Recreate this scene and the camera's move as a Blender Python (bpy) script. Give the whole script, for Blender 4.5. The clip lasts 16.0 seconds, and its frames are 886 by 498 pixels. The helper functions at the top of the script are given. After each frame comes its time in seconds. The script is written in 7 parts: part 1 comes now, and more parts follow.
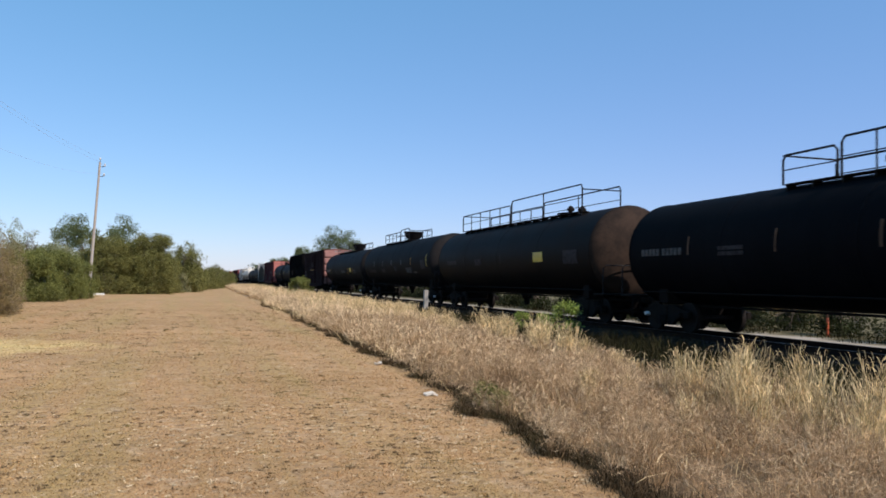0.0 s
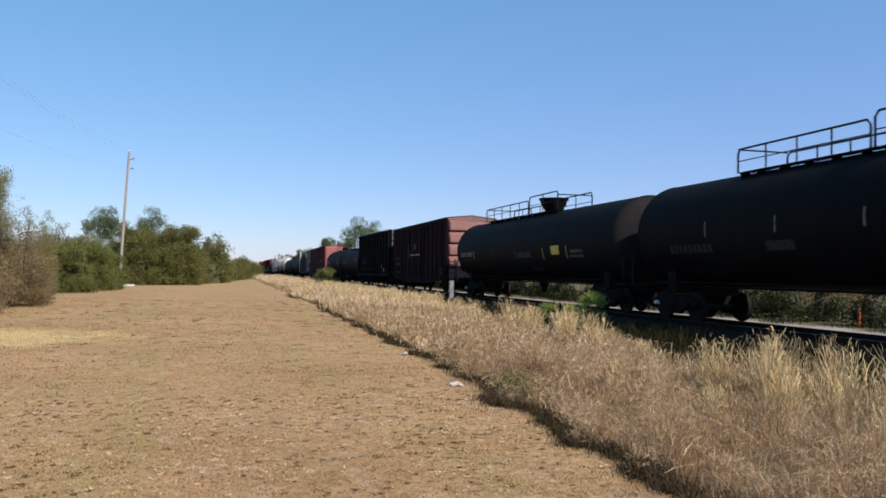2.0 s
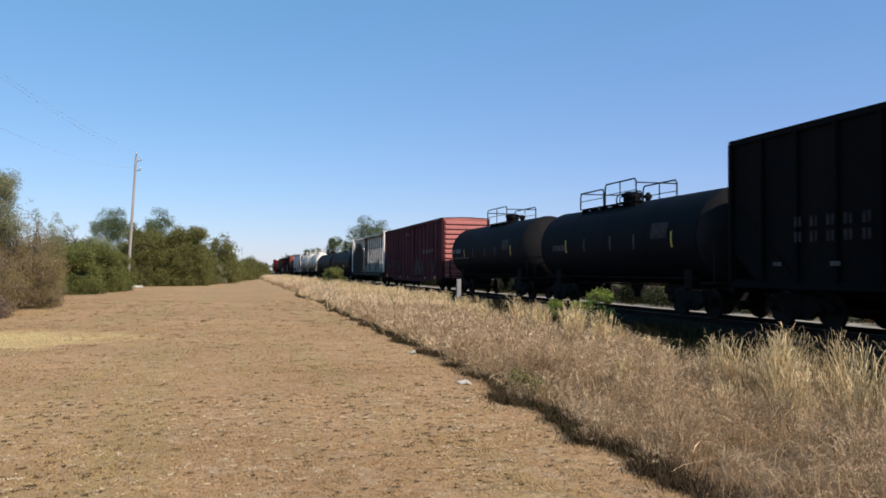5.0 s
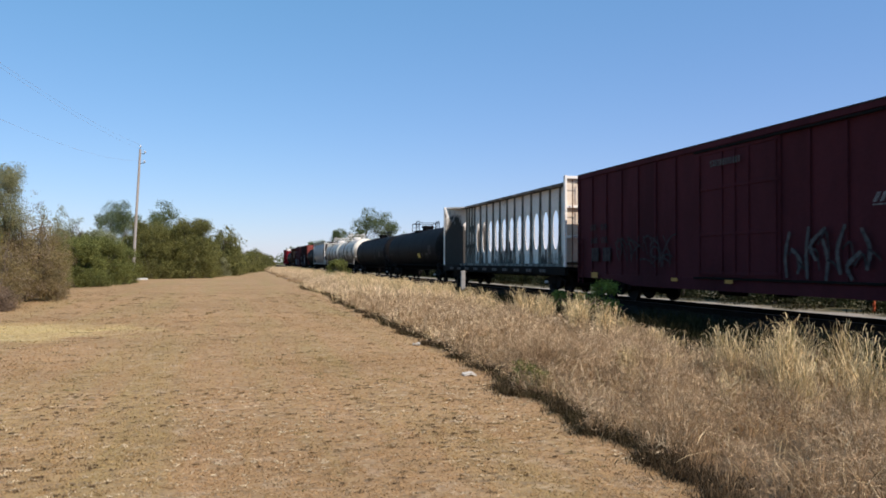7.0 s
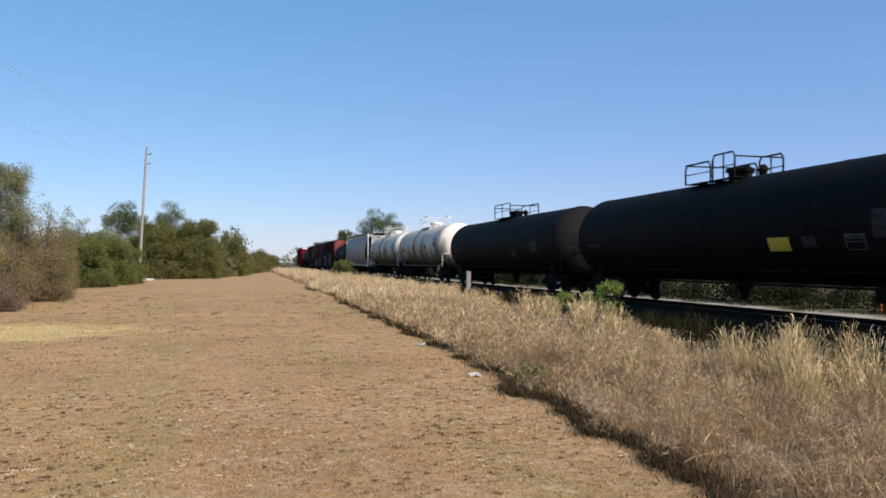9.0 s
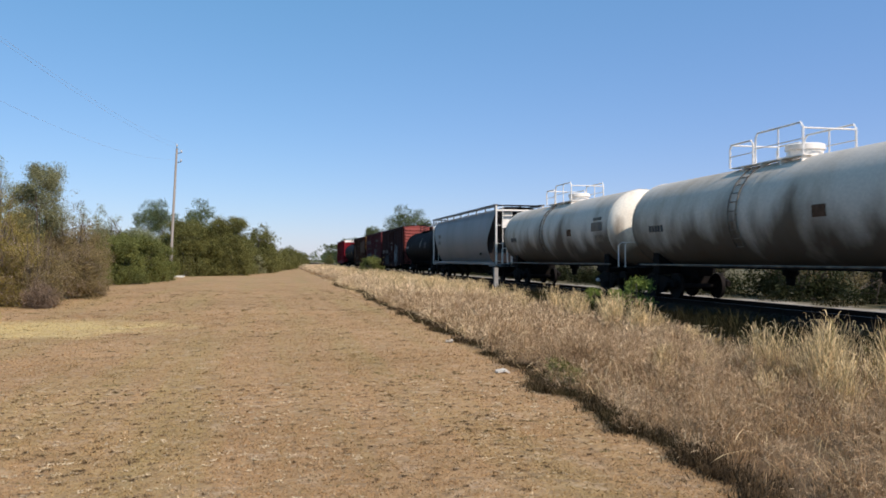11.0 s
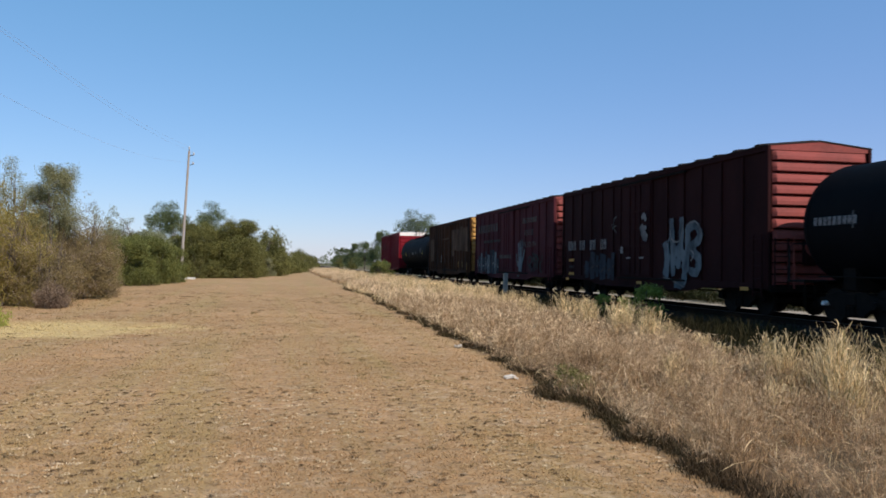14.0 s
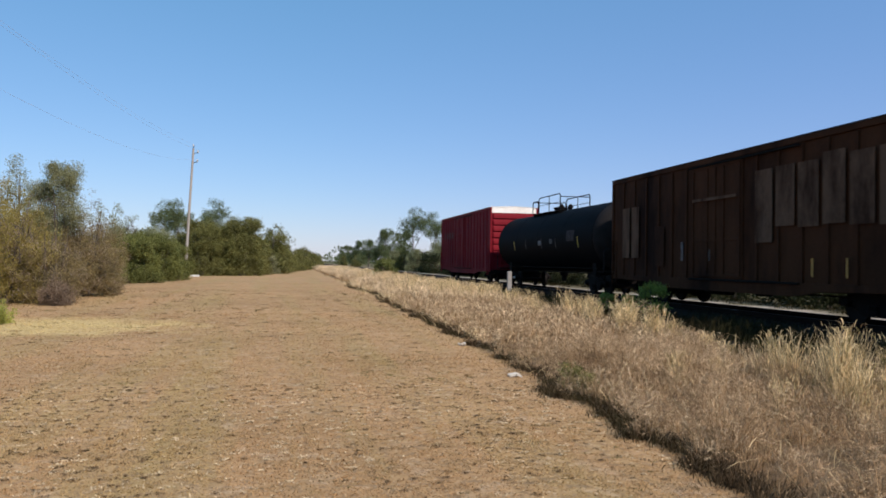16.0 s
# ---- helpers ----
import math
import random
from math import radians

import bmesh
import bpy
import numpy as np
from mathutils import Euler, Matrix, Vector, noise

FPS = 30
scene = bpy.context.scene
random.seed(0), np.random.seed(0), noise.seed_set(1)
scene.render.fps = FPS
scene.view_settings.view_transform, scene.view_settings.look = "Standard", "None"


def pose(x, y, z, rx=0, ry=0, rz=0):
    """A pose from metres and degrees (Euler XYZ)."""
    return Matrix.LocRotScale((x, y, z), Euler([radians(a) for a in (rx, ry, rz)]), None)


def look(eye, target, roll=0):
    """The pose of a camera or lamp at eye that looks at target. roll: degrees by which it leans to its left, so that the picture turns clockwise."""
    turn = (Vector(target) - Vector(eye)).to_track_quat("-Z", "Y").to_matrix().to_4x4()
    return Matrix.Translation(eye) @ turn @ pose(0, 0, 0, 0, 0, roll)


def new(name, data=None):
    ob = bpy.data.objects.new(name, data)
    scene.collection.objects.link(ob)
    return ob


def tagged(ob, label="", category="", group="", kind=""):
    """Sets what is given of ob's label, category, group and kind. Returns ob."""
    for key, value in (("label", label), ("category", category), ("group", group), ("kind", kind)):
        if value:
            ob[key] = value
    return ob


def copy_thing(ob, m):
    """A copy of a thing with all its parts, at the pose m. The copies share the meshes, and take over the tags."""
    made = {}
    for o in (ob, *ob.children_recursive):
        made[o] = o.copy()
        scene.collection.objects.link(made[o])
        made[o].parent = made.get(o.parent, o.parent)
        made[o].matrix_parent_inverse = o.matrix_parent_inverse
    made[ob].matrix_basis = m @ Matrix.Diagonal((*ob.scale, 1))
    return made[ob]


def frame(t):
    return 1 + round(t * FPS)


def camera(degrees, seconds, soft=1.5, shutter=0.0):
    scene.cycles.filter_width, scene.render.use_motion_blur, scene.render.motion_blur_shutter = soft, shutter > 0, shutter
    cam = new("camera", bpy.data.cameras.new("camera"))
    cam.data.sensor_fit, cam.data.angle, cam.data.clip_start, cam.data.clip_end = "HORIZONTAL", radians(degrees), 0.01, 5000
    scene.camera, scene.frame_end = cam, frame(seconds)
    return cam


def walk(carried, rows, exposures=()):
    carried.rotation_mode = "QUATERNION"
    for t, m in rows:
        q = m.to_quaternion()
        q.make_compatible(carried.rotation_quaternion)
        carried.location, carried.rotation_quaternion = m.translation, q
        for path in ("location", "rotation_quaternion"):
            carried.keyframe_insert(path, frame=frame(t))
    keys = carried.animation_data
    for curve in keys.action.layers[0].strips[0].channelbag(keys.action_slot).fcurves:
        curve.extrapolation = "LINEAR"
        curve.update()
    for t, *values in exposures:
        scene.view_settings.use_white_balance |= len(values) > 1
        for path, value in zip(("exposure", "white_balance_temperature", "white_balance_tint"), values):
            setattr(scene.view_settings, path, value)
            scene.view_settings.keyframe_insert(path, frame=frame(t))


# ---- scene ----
EYE = 1.65
cam = camera(58.5, 16.0, soft=1.7, shutter=0.1)
walk(cam, [
    (0.0, pose(0, 0, EYE, 92.41, -0.97, -16.99)),
    (0.5, pose(0, 0, EYE, 92.38, -1.00, -16.79)),
    (1.0, pose(0, 0, EYE, 91.93, -0.96, -16.40)),
    (1.5, pose(0, 0, EYE, 92.05, -1.11, -15.64)),
    (2.0, pose(0, 0, EYE, 91.70, -0.86, -15.15)),
    (2.5, pose(0, 0, EYE, 91.84, -0.60, -15.01)),
    (3.0, pose(0, 0, EYE, 91.78, -0.45, -14.99)),
    (3.5, pose(0, 0, EYE, 91.78, -0.48, -14.95)),
    (4.0, pose(0, 0, EYE, 91.67, -0.37, -14.87)),
    (6.5, pose(0, 0, EYE, 91.47, -0.35, -14.27)),
    (7.0, pose(0, 0, EYE, 90.98, -0.17, -14.32)),
    (7.5, pose(0, 0, EYE, 91.20, -0.28, -14.38)),
    (8.0, pose(0, 0, EYE, 91.20, -0.38, -14.67)),
    (8.5, pose(0, 0, EYE, 91.27, -0.36, -14.27)),
    (9.0, pose(0, 0, EYE, 91.03, -0.22, -13.93)),
    (11.5, pose(0, 0, EYE, 90.78, -0.17, -11.65)),
    (12.0, pose(0, 0, EYE, 91.04, -0.47, -11.70)),
    (12.5, pose(0, 0, EYE, 91.09, -0.53, -11.55)),
    (13.0, pose(0, 0, EYE, 91.23, -0.71, -11.42)),
    (13.5, pose(0, 0, EYE, 91.10, -0.94, -11.32)),
    (14.0, pose(0, 0, EYE, 91.12, -0.72, -11.24)),
    (14.5, pose(0, 0, EYE, 90.92, -0.76, -11.05)),
    (15.0, pose(0, 0, EYE, 91.10, -0.85, -11.00)),
    (15.5, pose(0, 0, EYE, 90.76, -0.82, -10.85)),
    (16.0, pose(0, 0, EYE, 90.96, -0.79, -10.96)),
], exposures=[(0.0, 0.16, 6180, 18), (4.0, 0.08, 6180, 18), (9.0, 0.07, 6180, 18), (12.0, 0.0, 6170, 18), (16.0, 0.0, 6170, 18)])

# ---------------------------------------------------------------- light
SUN_AZ, SUN_EL = 31.0, 41.5          # from straight behind, towards the railway; height
world = bpy.data.worlds.new("sky")
scene.world = world
world.use_nodes = True
wn = world.node_tree.nodes
wn.clear()
sky = wn.new("ShaderNodeTexSky")
sky.sky_type, sky.sun_disc = "NISHITA", False
sky.sun_elevation, sky.sun_rotation = radians(SUN_EL), radians(180 - SUN_AZ)
sky.air_density, sky.dust_density, sky.ozone_density = 1.0, 0.2, 4.0
bg = wn.new("ShaderNodeBackground")
bg.inputs[1].default_value = 0.12
wo = wn.new("ShaderNodeOutputWorld")
haze = wn.new("ShaderNodeMix")         # thin even haze over the clear sky
haze.data_type = "RGBA"
haze.inputs[0].default_value = 0.42
haze.inputs[7].default_value = (1.3, 3.05, 5.6, 1.0)
world.node_tree.links.new(sky.outputs[0], haze.inputs[6])
air = wn.new("ShaderNodeMix")          # milky towards the horizon, cleaner blue overhead
air.data_type, air.blend_type = "RGBA", "MULTIPLY"
air.inputs[0].default_value = 1.0
wc = wn.new("ShaderNodeTexCoord")
wz = wn.new("ShaderNodeSeparateXYZ")
ramp = wn.new("ShaderNodeValToRGB")
ramp.color_ramp.elements[0].position, ramp.color_ramp.elements[0].color = 0.0, (1.2, 1.01, 1.03, 1.0)
ramp.color_ramp.elements[1].position, ramp.color_ramp.elements[1].color = 0.5, (0.9, 1.12, 1.02, 1.0)
world.node_tree.links.new(wc.outputs["Generated"], wz.inputs[0])
world.node_tree.links.new(wz.outputs[2], ramp.inputs[0])
world.node_tree.links.new(haze.outputs[2], air.inputs[6])
world.node_tree.links.new(ramp.outputs[0], air.inputs[7])
tint = wn.new("ShaderNodeMix")         # cyan on the side away from the sun, violet-blue towards it
tint.data_type, tint.blend_type = "RGBA", "MULTIPLY"
tint.inputs[0].default_value = 1.0
side = wn.new("ShaderNodeValToRGB")
side.color_ramp.elements[0].position, side.color_ramp.elements[0].color = 0.0, (0.93, 1.02, 1.0, 1.0)
side.color_ramp.elements[1].position, side.color_ramp.elements[1].color = 0.6, (1.0, 0.99, 1.03, 1.0)
world.node_tree.links.new(wz.outputs[0], side.inputs[0])
world.node_tree.links.new(air.outputs[2], tint.inputs[6])
world.node_tree.links.new(side.outputs[0], tint.inputs[7])
world.node_tree.links.new(tint.outputs[2], bg.inputs[0])
world.node_tree.links.new(bg.outputs[0], wo.inputs[0])
sun = new("sun", bpy.data.lights.new("sun", "SUN"))
sun.data.energy, sun.data.angle, sun.data.color = 5.1, radians(0.53), (1.0, 0.9, 0.76)
sd = Vector((math.sin(radians(SUN_AZ)) * math.cos(radians(SUN_EL)),
             -math.cos(radians(SUN_AZ)) * math.cos(radians(SUN_EL)), math.sin(radians(SUN_EL))))
sun.matrix_world = look(sd * 60, (0, 0, 0))

# ---------------------------------------------------------------- materials


def rgb(c):
    return (c[0], c[1], c[2], 1.0)


def surface(name, base, dirt=None, rough=0.6, metal=0.0, big=0.6, fine=14.0, amount=0.5, bump=0.15,
            streak=1.0, island=0.0, obj=0.0, spec=0.5, trans=0.0, grain=0.09):
    """Paint or earth: base with patches of dirt at two scales, fine relief; streak stretches the patches upright."""
    m = bpy.data.materials.new(name)
    m.use_nodes = True
    nt = m.node_tree
    n, L = nt.nodes, nt.links
    b = n["Principled BSDF"]
    b.inputs["Metallic"].default_value = metal
    b.inputs["Specular IOR Level"].default_value = spec
    co = n.new("ShaderNodeTexCoord")
    mp = n.new("ShaderNodeMapping")
    mp.inputs["Scale"].default_value = (1, 1, 1 / streak)
    L.new(co.outputs["Object"], mp.inputs[0])
    n1 = n.new("ShaderNodeTexNoise")
    n1.inputs["Scale"].default_value, n1.inputs["Detail"].default_value = big, 8
    n1.inputs["Roughness"].default_value = 0.65
    n2 = n.new("ShaderNodeTexNoise")
    n2.inputs["Scale"].default_value, n2.inputs["Detail"].default_value = fine, 5
    L.new(mp.outputs[0], n1.inputs[0])
    L.new(co.outputs["Object"], n2.inputs[0])
    d = dirt if dirt else [c * 0.6 for c in base]
    r1 = n.new("ShaderNodeMapRange")
    r1.inputs[1].default_value, r1.inputs[2].default_value = 0.42, 0.66
    r1.inputs[4].default_value = amount
    L.new(n1.outputs["Fac"], r1.inputs[0])
    mx = n.new("ShaderNodeMix")
    mx.data_type = "RGBA"
    mx.inputs[6].default_value, mx.inputs[7].default_value = rgb(base), rgb(d)
    L.new(r1.outputs[0], mx.inputs[0])
    r2 = n.new("ShaderNodeMapRange")
    r2.inputs[1].default_value, r2.inputs[2].default_value = 0.3, 0.7
    r2.inputs[3].default_value, r2.inputs[4].default_value = 1 - grain, 1 + grain
    L.new(n2.outputs["Fac"], r2.inputs[0])
    hs = n.new("ShaderNodeHueSaturation")
    L.new(mx.outputs[2], hs.inputs["Color"])
    last = r2.outputs[0]
    for use, make in ((island, "geo"), (obj, "obj")):
        if use:
            g = n.new("ShaderNodeNewGeometry" if make == "geo" else "ShaderNodeObjectInfo")
            rr = n.new("ShaderNodeMapRange")
            rr.inputs[3].default_value, rr.inputs[4].default_value = 1 - use, 1 + use
            L.new(g.outputs["Random Per Island" if make == "geo" else "Random"], rr.inputs[0])
            mu = n.new("ShaderNodeMath")
            mu.operation = "MULTIPLY"
            L.new(last, mu.inputs[0])
            L.new(rr.outputs[0], mu.inputs[1])
            last = mu.outputs[0]
    L.new(last, hs.inputs["Value"])
    L.new(hs.outputs[0], b.inputs["Base Color"])
    rg = n.new("ShaderNodeMapRange")
    rg.inputs[3].default_value, rg.inputs[4].default_value = max(0.05, rough - 0.12), min(1.0, rough + 0.15)
    L.new(n1.outputs["Fac"], rg.inputs[0])
    L.new(rg.outputs[0], b.inputs["Roughness"])
    if bump:
        bp = n.new("ShaderNodeBump")
        bp.inputs["Strength"].default_value, bp.inputs["Distance"].default_value = bump, 0.02
        L.new(n2.outputs["Fac"], bp.inputs["Height"])
        L.new(bp.outputs[0], b.inputs["Normal"])
    if trans:
        tr = n.new("ShaderNodeBsdfTranslucent")
        L.new(hs.outputs[0], tr.inputs[0])
        ms = n.new("ShaderNodeMixShader")
        ms.inputs[0].default_value = trans
        L.new(b.outputs[0], ms.inputs[1])
        L.new(tr.outputs[0], ms.inputs[2])
        L.new(ms.outputs[0], n["Material Output"].inputs[0])
    return m


M_BLACK = surface("black tank paint", (0.0066, 0.0062, 0.0068), (0.0135, 0.0118, 0.0112), 0.62, amount=0.7, streak=3, bump=0.03, spec=0.035)
M_BLACK2 = surface("brownish tank paint", (0.006, 0.0045, 0.004), (0.013, 0.009, 0.0075), 0.58, amount=0.8, streak=3, bump=0.03, spec=0.05)
M_BLUEBLACK = surface("faded blue-black paint", (0.004, 0.005, 0.0075), (0.008, 0.009, 0.0115), 0.65, amount=0.8, streak=3, bump=0.03, spec=0.04)
M_HEAD_RUST = surface("rusty tank head", (0.036, 0.023, 0.016), (0.015, 0.0115, 0.0095), 0.8, big=1.6, amount=0.9, bump=0.1, spec=0.08)
M_SLATE = surface("dusty slate-black paint", (0.0042, 0.0047, 0.006), (0.008, 0.0084, 0.0098), 0.6, amount=0.8, streak=3, bump=0.03, spec=0.015)
M_FAINT = surface("nearly worn-off stencil paint", (0.05, 0.042, 0.042), (0.016, 0.012, 0.012), 0.7, big=7, amount=0.9, spec=0.06)
# Dust plus painted sun: lighter than the shells, on leading heads only.
M_HEAD_DARK = surface("dusty tank head lightened as sunlit", (0.0165, 0.0145, 0.014), (0.008, 0.0073, 0.0076), 0.7, big=1.0, amount=0.8, spec=0.1)
M_WHITE = surface("weathered white paint", (0.58, 0.52, 0.43), (0.36, 0.29, 0.2), 0.6, big=0.45, amount=0.7, streak=2.5, bump=0.04, spec=0.2)
M_WHITE_CLEAN = surface("white paint", (0.82, 0.78, 0.7), (0.6, 0.53, 0.44), 0.5, big=1.2, amount=0.5, spec=0.25)
M_STAIN = surface("brown spill on white paint", (0.06, 0.043, 0.03), (0.26, 0.2, 0.13), 0.6, big=1.4, amount=0.8, streak=2)
M_GREY = surface("grey hopper paint", (0.16, 0.165, 0.163), (0.105, 0.105, 0.102), 0.5, big=0.35, amount=0.5, streak=4, spec=0.35, bump=0.03, grain=0.03)
M_BOX_BROWN = surface("boxcar brown paint", (0.027, 0.0085, 0.0088), (0.014, 0.006, 0.0062), 0.78, amount=0.7, streak=3, spec=0.05)
M_BOX_DARK = surface("dull purple-brown boxcar paint", (0.0185, 0.0078, 0.0088), (0.0105, 0.0055, 0.0062), 0.8, amount=0.7, streak=3, spec=0.03)
M_BOX_RED = surface("boxcar maroon paint", (0.068, 0.0165, 0.021), (0.034, 0.011, 0.0135), 0.75, amount=0.7, streak=3, spec=0.06)
# Boxcar ends: lighter copies of the side paints, sunlight put into the colour.
M_BOX_END = surface("sunlit brown pressed steel", (0.27, 0.135, 0.115), (0.19, 0.09, 0.075), 0.75, big=1.0, amount=0.6, streak=0.25, spec=0.15)
M_END_RED = surface("sunlit red pressed steel", (0.25, 0.06, 0.048), (0.15, 0.05, 0.042), 0.75, big=1.0, amount=0.6, streak=0.4, spec=0.15)
M_END_PINK = surface("sunlit pink-red pressed steel", (0.42, 0.15, 0.125), (0.28, 0.11, 0.09), 0.75, big=1.0, amount=0.6, streak=0.4, spec=0.12)
M_EDGEWEED = surface("weedy fringe with edge shadow", (0.075, 0.05, 0.027), (0.055, 0.046, 0.02), 0.9, big=0.7, fine=3, amount=0.9, bump=0, island=0.45, trans=0.1, spec=0.05, grain=0.2)
M_BRIGHT_RED = surface("bright red paint", (0.18, 0.009, 0.015), (0.1, 0.008, 0.011), 0.65, amount=0.5, streak=3, spec=0.08)
M_OCHRE = surface("rusted yellow paint", (0.062, 0.025, 0.0115), (0.013, 0.0065, 0.005), 0.8, big=0.55, amount=0.95, streak=3, spec=0.06)
# Much lighter than M_OCHRE: sunlight painted on the end; also reflector yellow.
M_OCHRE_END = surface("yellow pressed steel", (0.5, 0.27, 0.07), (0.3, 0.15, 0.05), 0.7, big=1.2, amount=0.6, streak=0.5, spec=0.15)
M_BARE = surface("bare faded panels", (0.125, 0.073, 0.046), (0.035, 0.017, 0.0105), 0.8, big=1.7, amount=0.97, streak=3, spec=0.06)
M_DARKBOX = surface("black hopper paint", (0.005, 0.005, 0.0055), (0.011, 0.0095, 0.009), 0.8, amount=0.7, streak=3, spec=0.05)
M_STEEL = surface("grimy running gear steel", (0.008, 0.007, 0.0065), (0.018, 0.013, 0.01), 0.85, big=3, amount=0.7, spec=0.08)
M_WHEEL = surface("wheel steel", (0.012, 0.01, 0.009), (0.02, 0.015, 0.012), 0.7, big=4, spec=0.1)
# Near-white on a few caps paints a glint of light at the hub.
M_BEARING = surface("bearing cap with white glint", (0.85, 0.84, 0.82), (0.6, 0.58, 0.55), 0.35, big=4)
M_RAILING = surface("dark railing paint", (0.006, 0.0065, 0.008), None, 0.6, amount=0.4, spec=0.15)
M_ROOF = surface("dark galvanised roof", (0.03, 0.025, 0.024), (0.016, 0.014, 0.0135), 0.75, amount=0.6, spec=0.1)
M_MARK = surface("worn white stencil paint", (0.22, 0.205, 0.2), (0.06, 0.052, 0.05), 0.7, big=9, amount=0.95, spec=0.08)
M_GRIM_MARK = surface("grimy stencil paint", (0.095, 0.09, 0.085), (0.035, 0.032, 0.032), 0.7, big=6, amount=0.9, spec=0.1)
M_YELLOW = surface("yellow reflector", (0.6, 0.42, 0.05), (0.4, 0.28, 0.04), 0.4, big=5, amount=0.5)
M_GRAF_A = surface("pale blue spray paint", (0.135, 0.16, 0.175), (0.035, 0.04, 0.047), 0.7, big=1.8, amount=0.95, spec=0.06, streak=2)
M_GRAF_B = surface("chalky white spray paint", (0.2, 0.195, 0.19), (0.05, 0.045, 0.047), 0.7, big=2.6, amount=0.95, spec=0.06, streak=2)
M_GRAF_C = surface("muted blue spray paint", (0.024, 0.031, 0.043), (0.012, 0.0115, 0.0135), 0.7, big=1.6, amount=0.95, spec=0.08)
M_RAIL = surface("rail steel", (0.02, 0.0135, 0.011), (0.011, 0.008, 0.007), 0.85, big=3, spec=0.05)
M_RAILTOP = surface("rail running face", (0.09, 0.083, 0.077), (0.05, 0.046, 0.042), 0.6, metal=0.2, big=3, spec=0.15)
M_TIE = surface("creosoted tie wood", (0.04, 0.032, 0.026), (0.022, 0.018, 0.015), 0.9, big=3, amount=0.8, obj=0.25, spec=0.05)
M_BALLAST = surface("oily dark ballast", (0.027, 0.024, 0.021), (0.014, 0.0125, 0.011), 0.95, big=2.0, fine=18, amount=0.7, bump=1.0, spec=0.02, grain=0.3)
M_STONE = surface("ballast stone", (0.034, 0.03, 0.026), (0.018, 0.016, 0.014), 0.95, big=6, island=0.6, spec=0.02)
M_POST = surface("weathered concrete post", (0.32, 0.3, 0.27), (0.2, 0.185, 0.165), 0.9, big=3, amount=0.7, spec=0.1)
M_POLE = surface("grey weathered pole wood", (0.36, 0.31, 0.25), (0.24, 0.2, 0.16), 0.85, big=1.5, amount=0.7, streak=8)
M_ORANGE = surface("orange marker plastic", (0.42, 0.08, 0.025), (0.3, 0.065, 0.025), 0.5, big=4)
M_INSUL = surface("grey porcelain", (0.5, 0.5, 0.48), None, 0.3, amount=0.3)
M_WIRE = surface("wire", (0.4, 0.42, 0.48), None, 0.5, amount=0.2)
M_BARK = surface("grey-brown bark", (0.13, 0.1, 0.075), (0.07, 0.055, 0.04), 0.9, big=3, amount=0.8, streak=4, bump=0.6)
M_CLIP = surface("bleached grass clippings", (0.66, 0.52, 0.33), (0.5, 0.38, 0.22), 0.9, big=0.6, fine=2, amount=0.8, bump=0, island=0.3, trans=0.1, spec=0.06, grain=0.2)
M_PAPER = surface("dirty white litter", (0.55, 0.5, 0.42), (0.36, 0.32, 0.26), 0.8, big=8, spec=0.1)
M_SLAB = surface("pale concrete", (0.6, 0.58, 0.52), (0.45, 0.42, 0.38), 0.9, big=4)


def spilled_shaded_white():
    m = M_WHITE.copy()
    m.name = "white tank paint with brown spills"
    n, L = m.node_tree.nodes, m.node_tree.links
    hs = next(k for k in n if k.bl_idname == "ShaderNodeHueSaturation")
    b = n["Principled BSDF"]
    co = next(k for k in n if k.bl_idname == "ShaderNodeTexCoord")
    sx = n.new("ShaderNodeSeparateXYZ")
    L.new(co.outputs["Object"], sx.inputs[0])
    mp = n.new("ShaderNodeMapping")
    mp.inputs["Scale"].default_value = (0.5, 0.55, 0.22)
    L.new(co.outputs["Object"], mp.inputs[0])
    nz = n.new("ShaderNodeTexNoise")
    nz.inputs["Scale"].default_value, nz.inputs["Detail"].default_value = 1.6, 7
    L.new(mp.outputs[0], nz.inputs[0])

    def span(v, lo, hi, a, z):
        r = n.new("ShaderNodeMapRange")
        for i, q in ((1, lo), (2, hi), (3, a), (4, z)):
            r.inputs[i].default_value = q
        L.new(v, r.inputs[0])
        return r.outputs[0]

    def op(kind, a, c):
        k = n.new("ShaderNodeMath")
        k.operation = kind
        L.new(a, k.inputs[0])
        if isinstance(c, float):
            k.inputs[1].default_value = c
        else:
            L.new(c, k.inputs[1])
        return k.outputs[0]
    # splashes run down from belly and dome; the ramp in low paints shade too
    low = span(sx.outputs[2], 1.1, 3.4, 0.5, -0.14)
    off = op("ABSOLUTE", op("SUBTRACT", sx.outputs[1], 0.9), 0.0)
    run = span(off, 0.15, 0.5, 0.17, 0.0)
    f = span(op("ADD", op("ADD", nz.outputs["Fac"], low), run), 0.48, 0.8, 0.0, 0.9)
    mx = n.new("ShaderNodeMix")
    mx.data_type = "RGBA"
    L.new(f, mx.inputs[0])
    L.new(hs.outputs[0], mx.inputs[6])
    mx.inputs[7].default_value = rgb((0.085, 0.056, 0.032))
    L.new(mx.outputs[2], b.inputs["Base Color"])
    return m


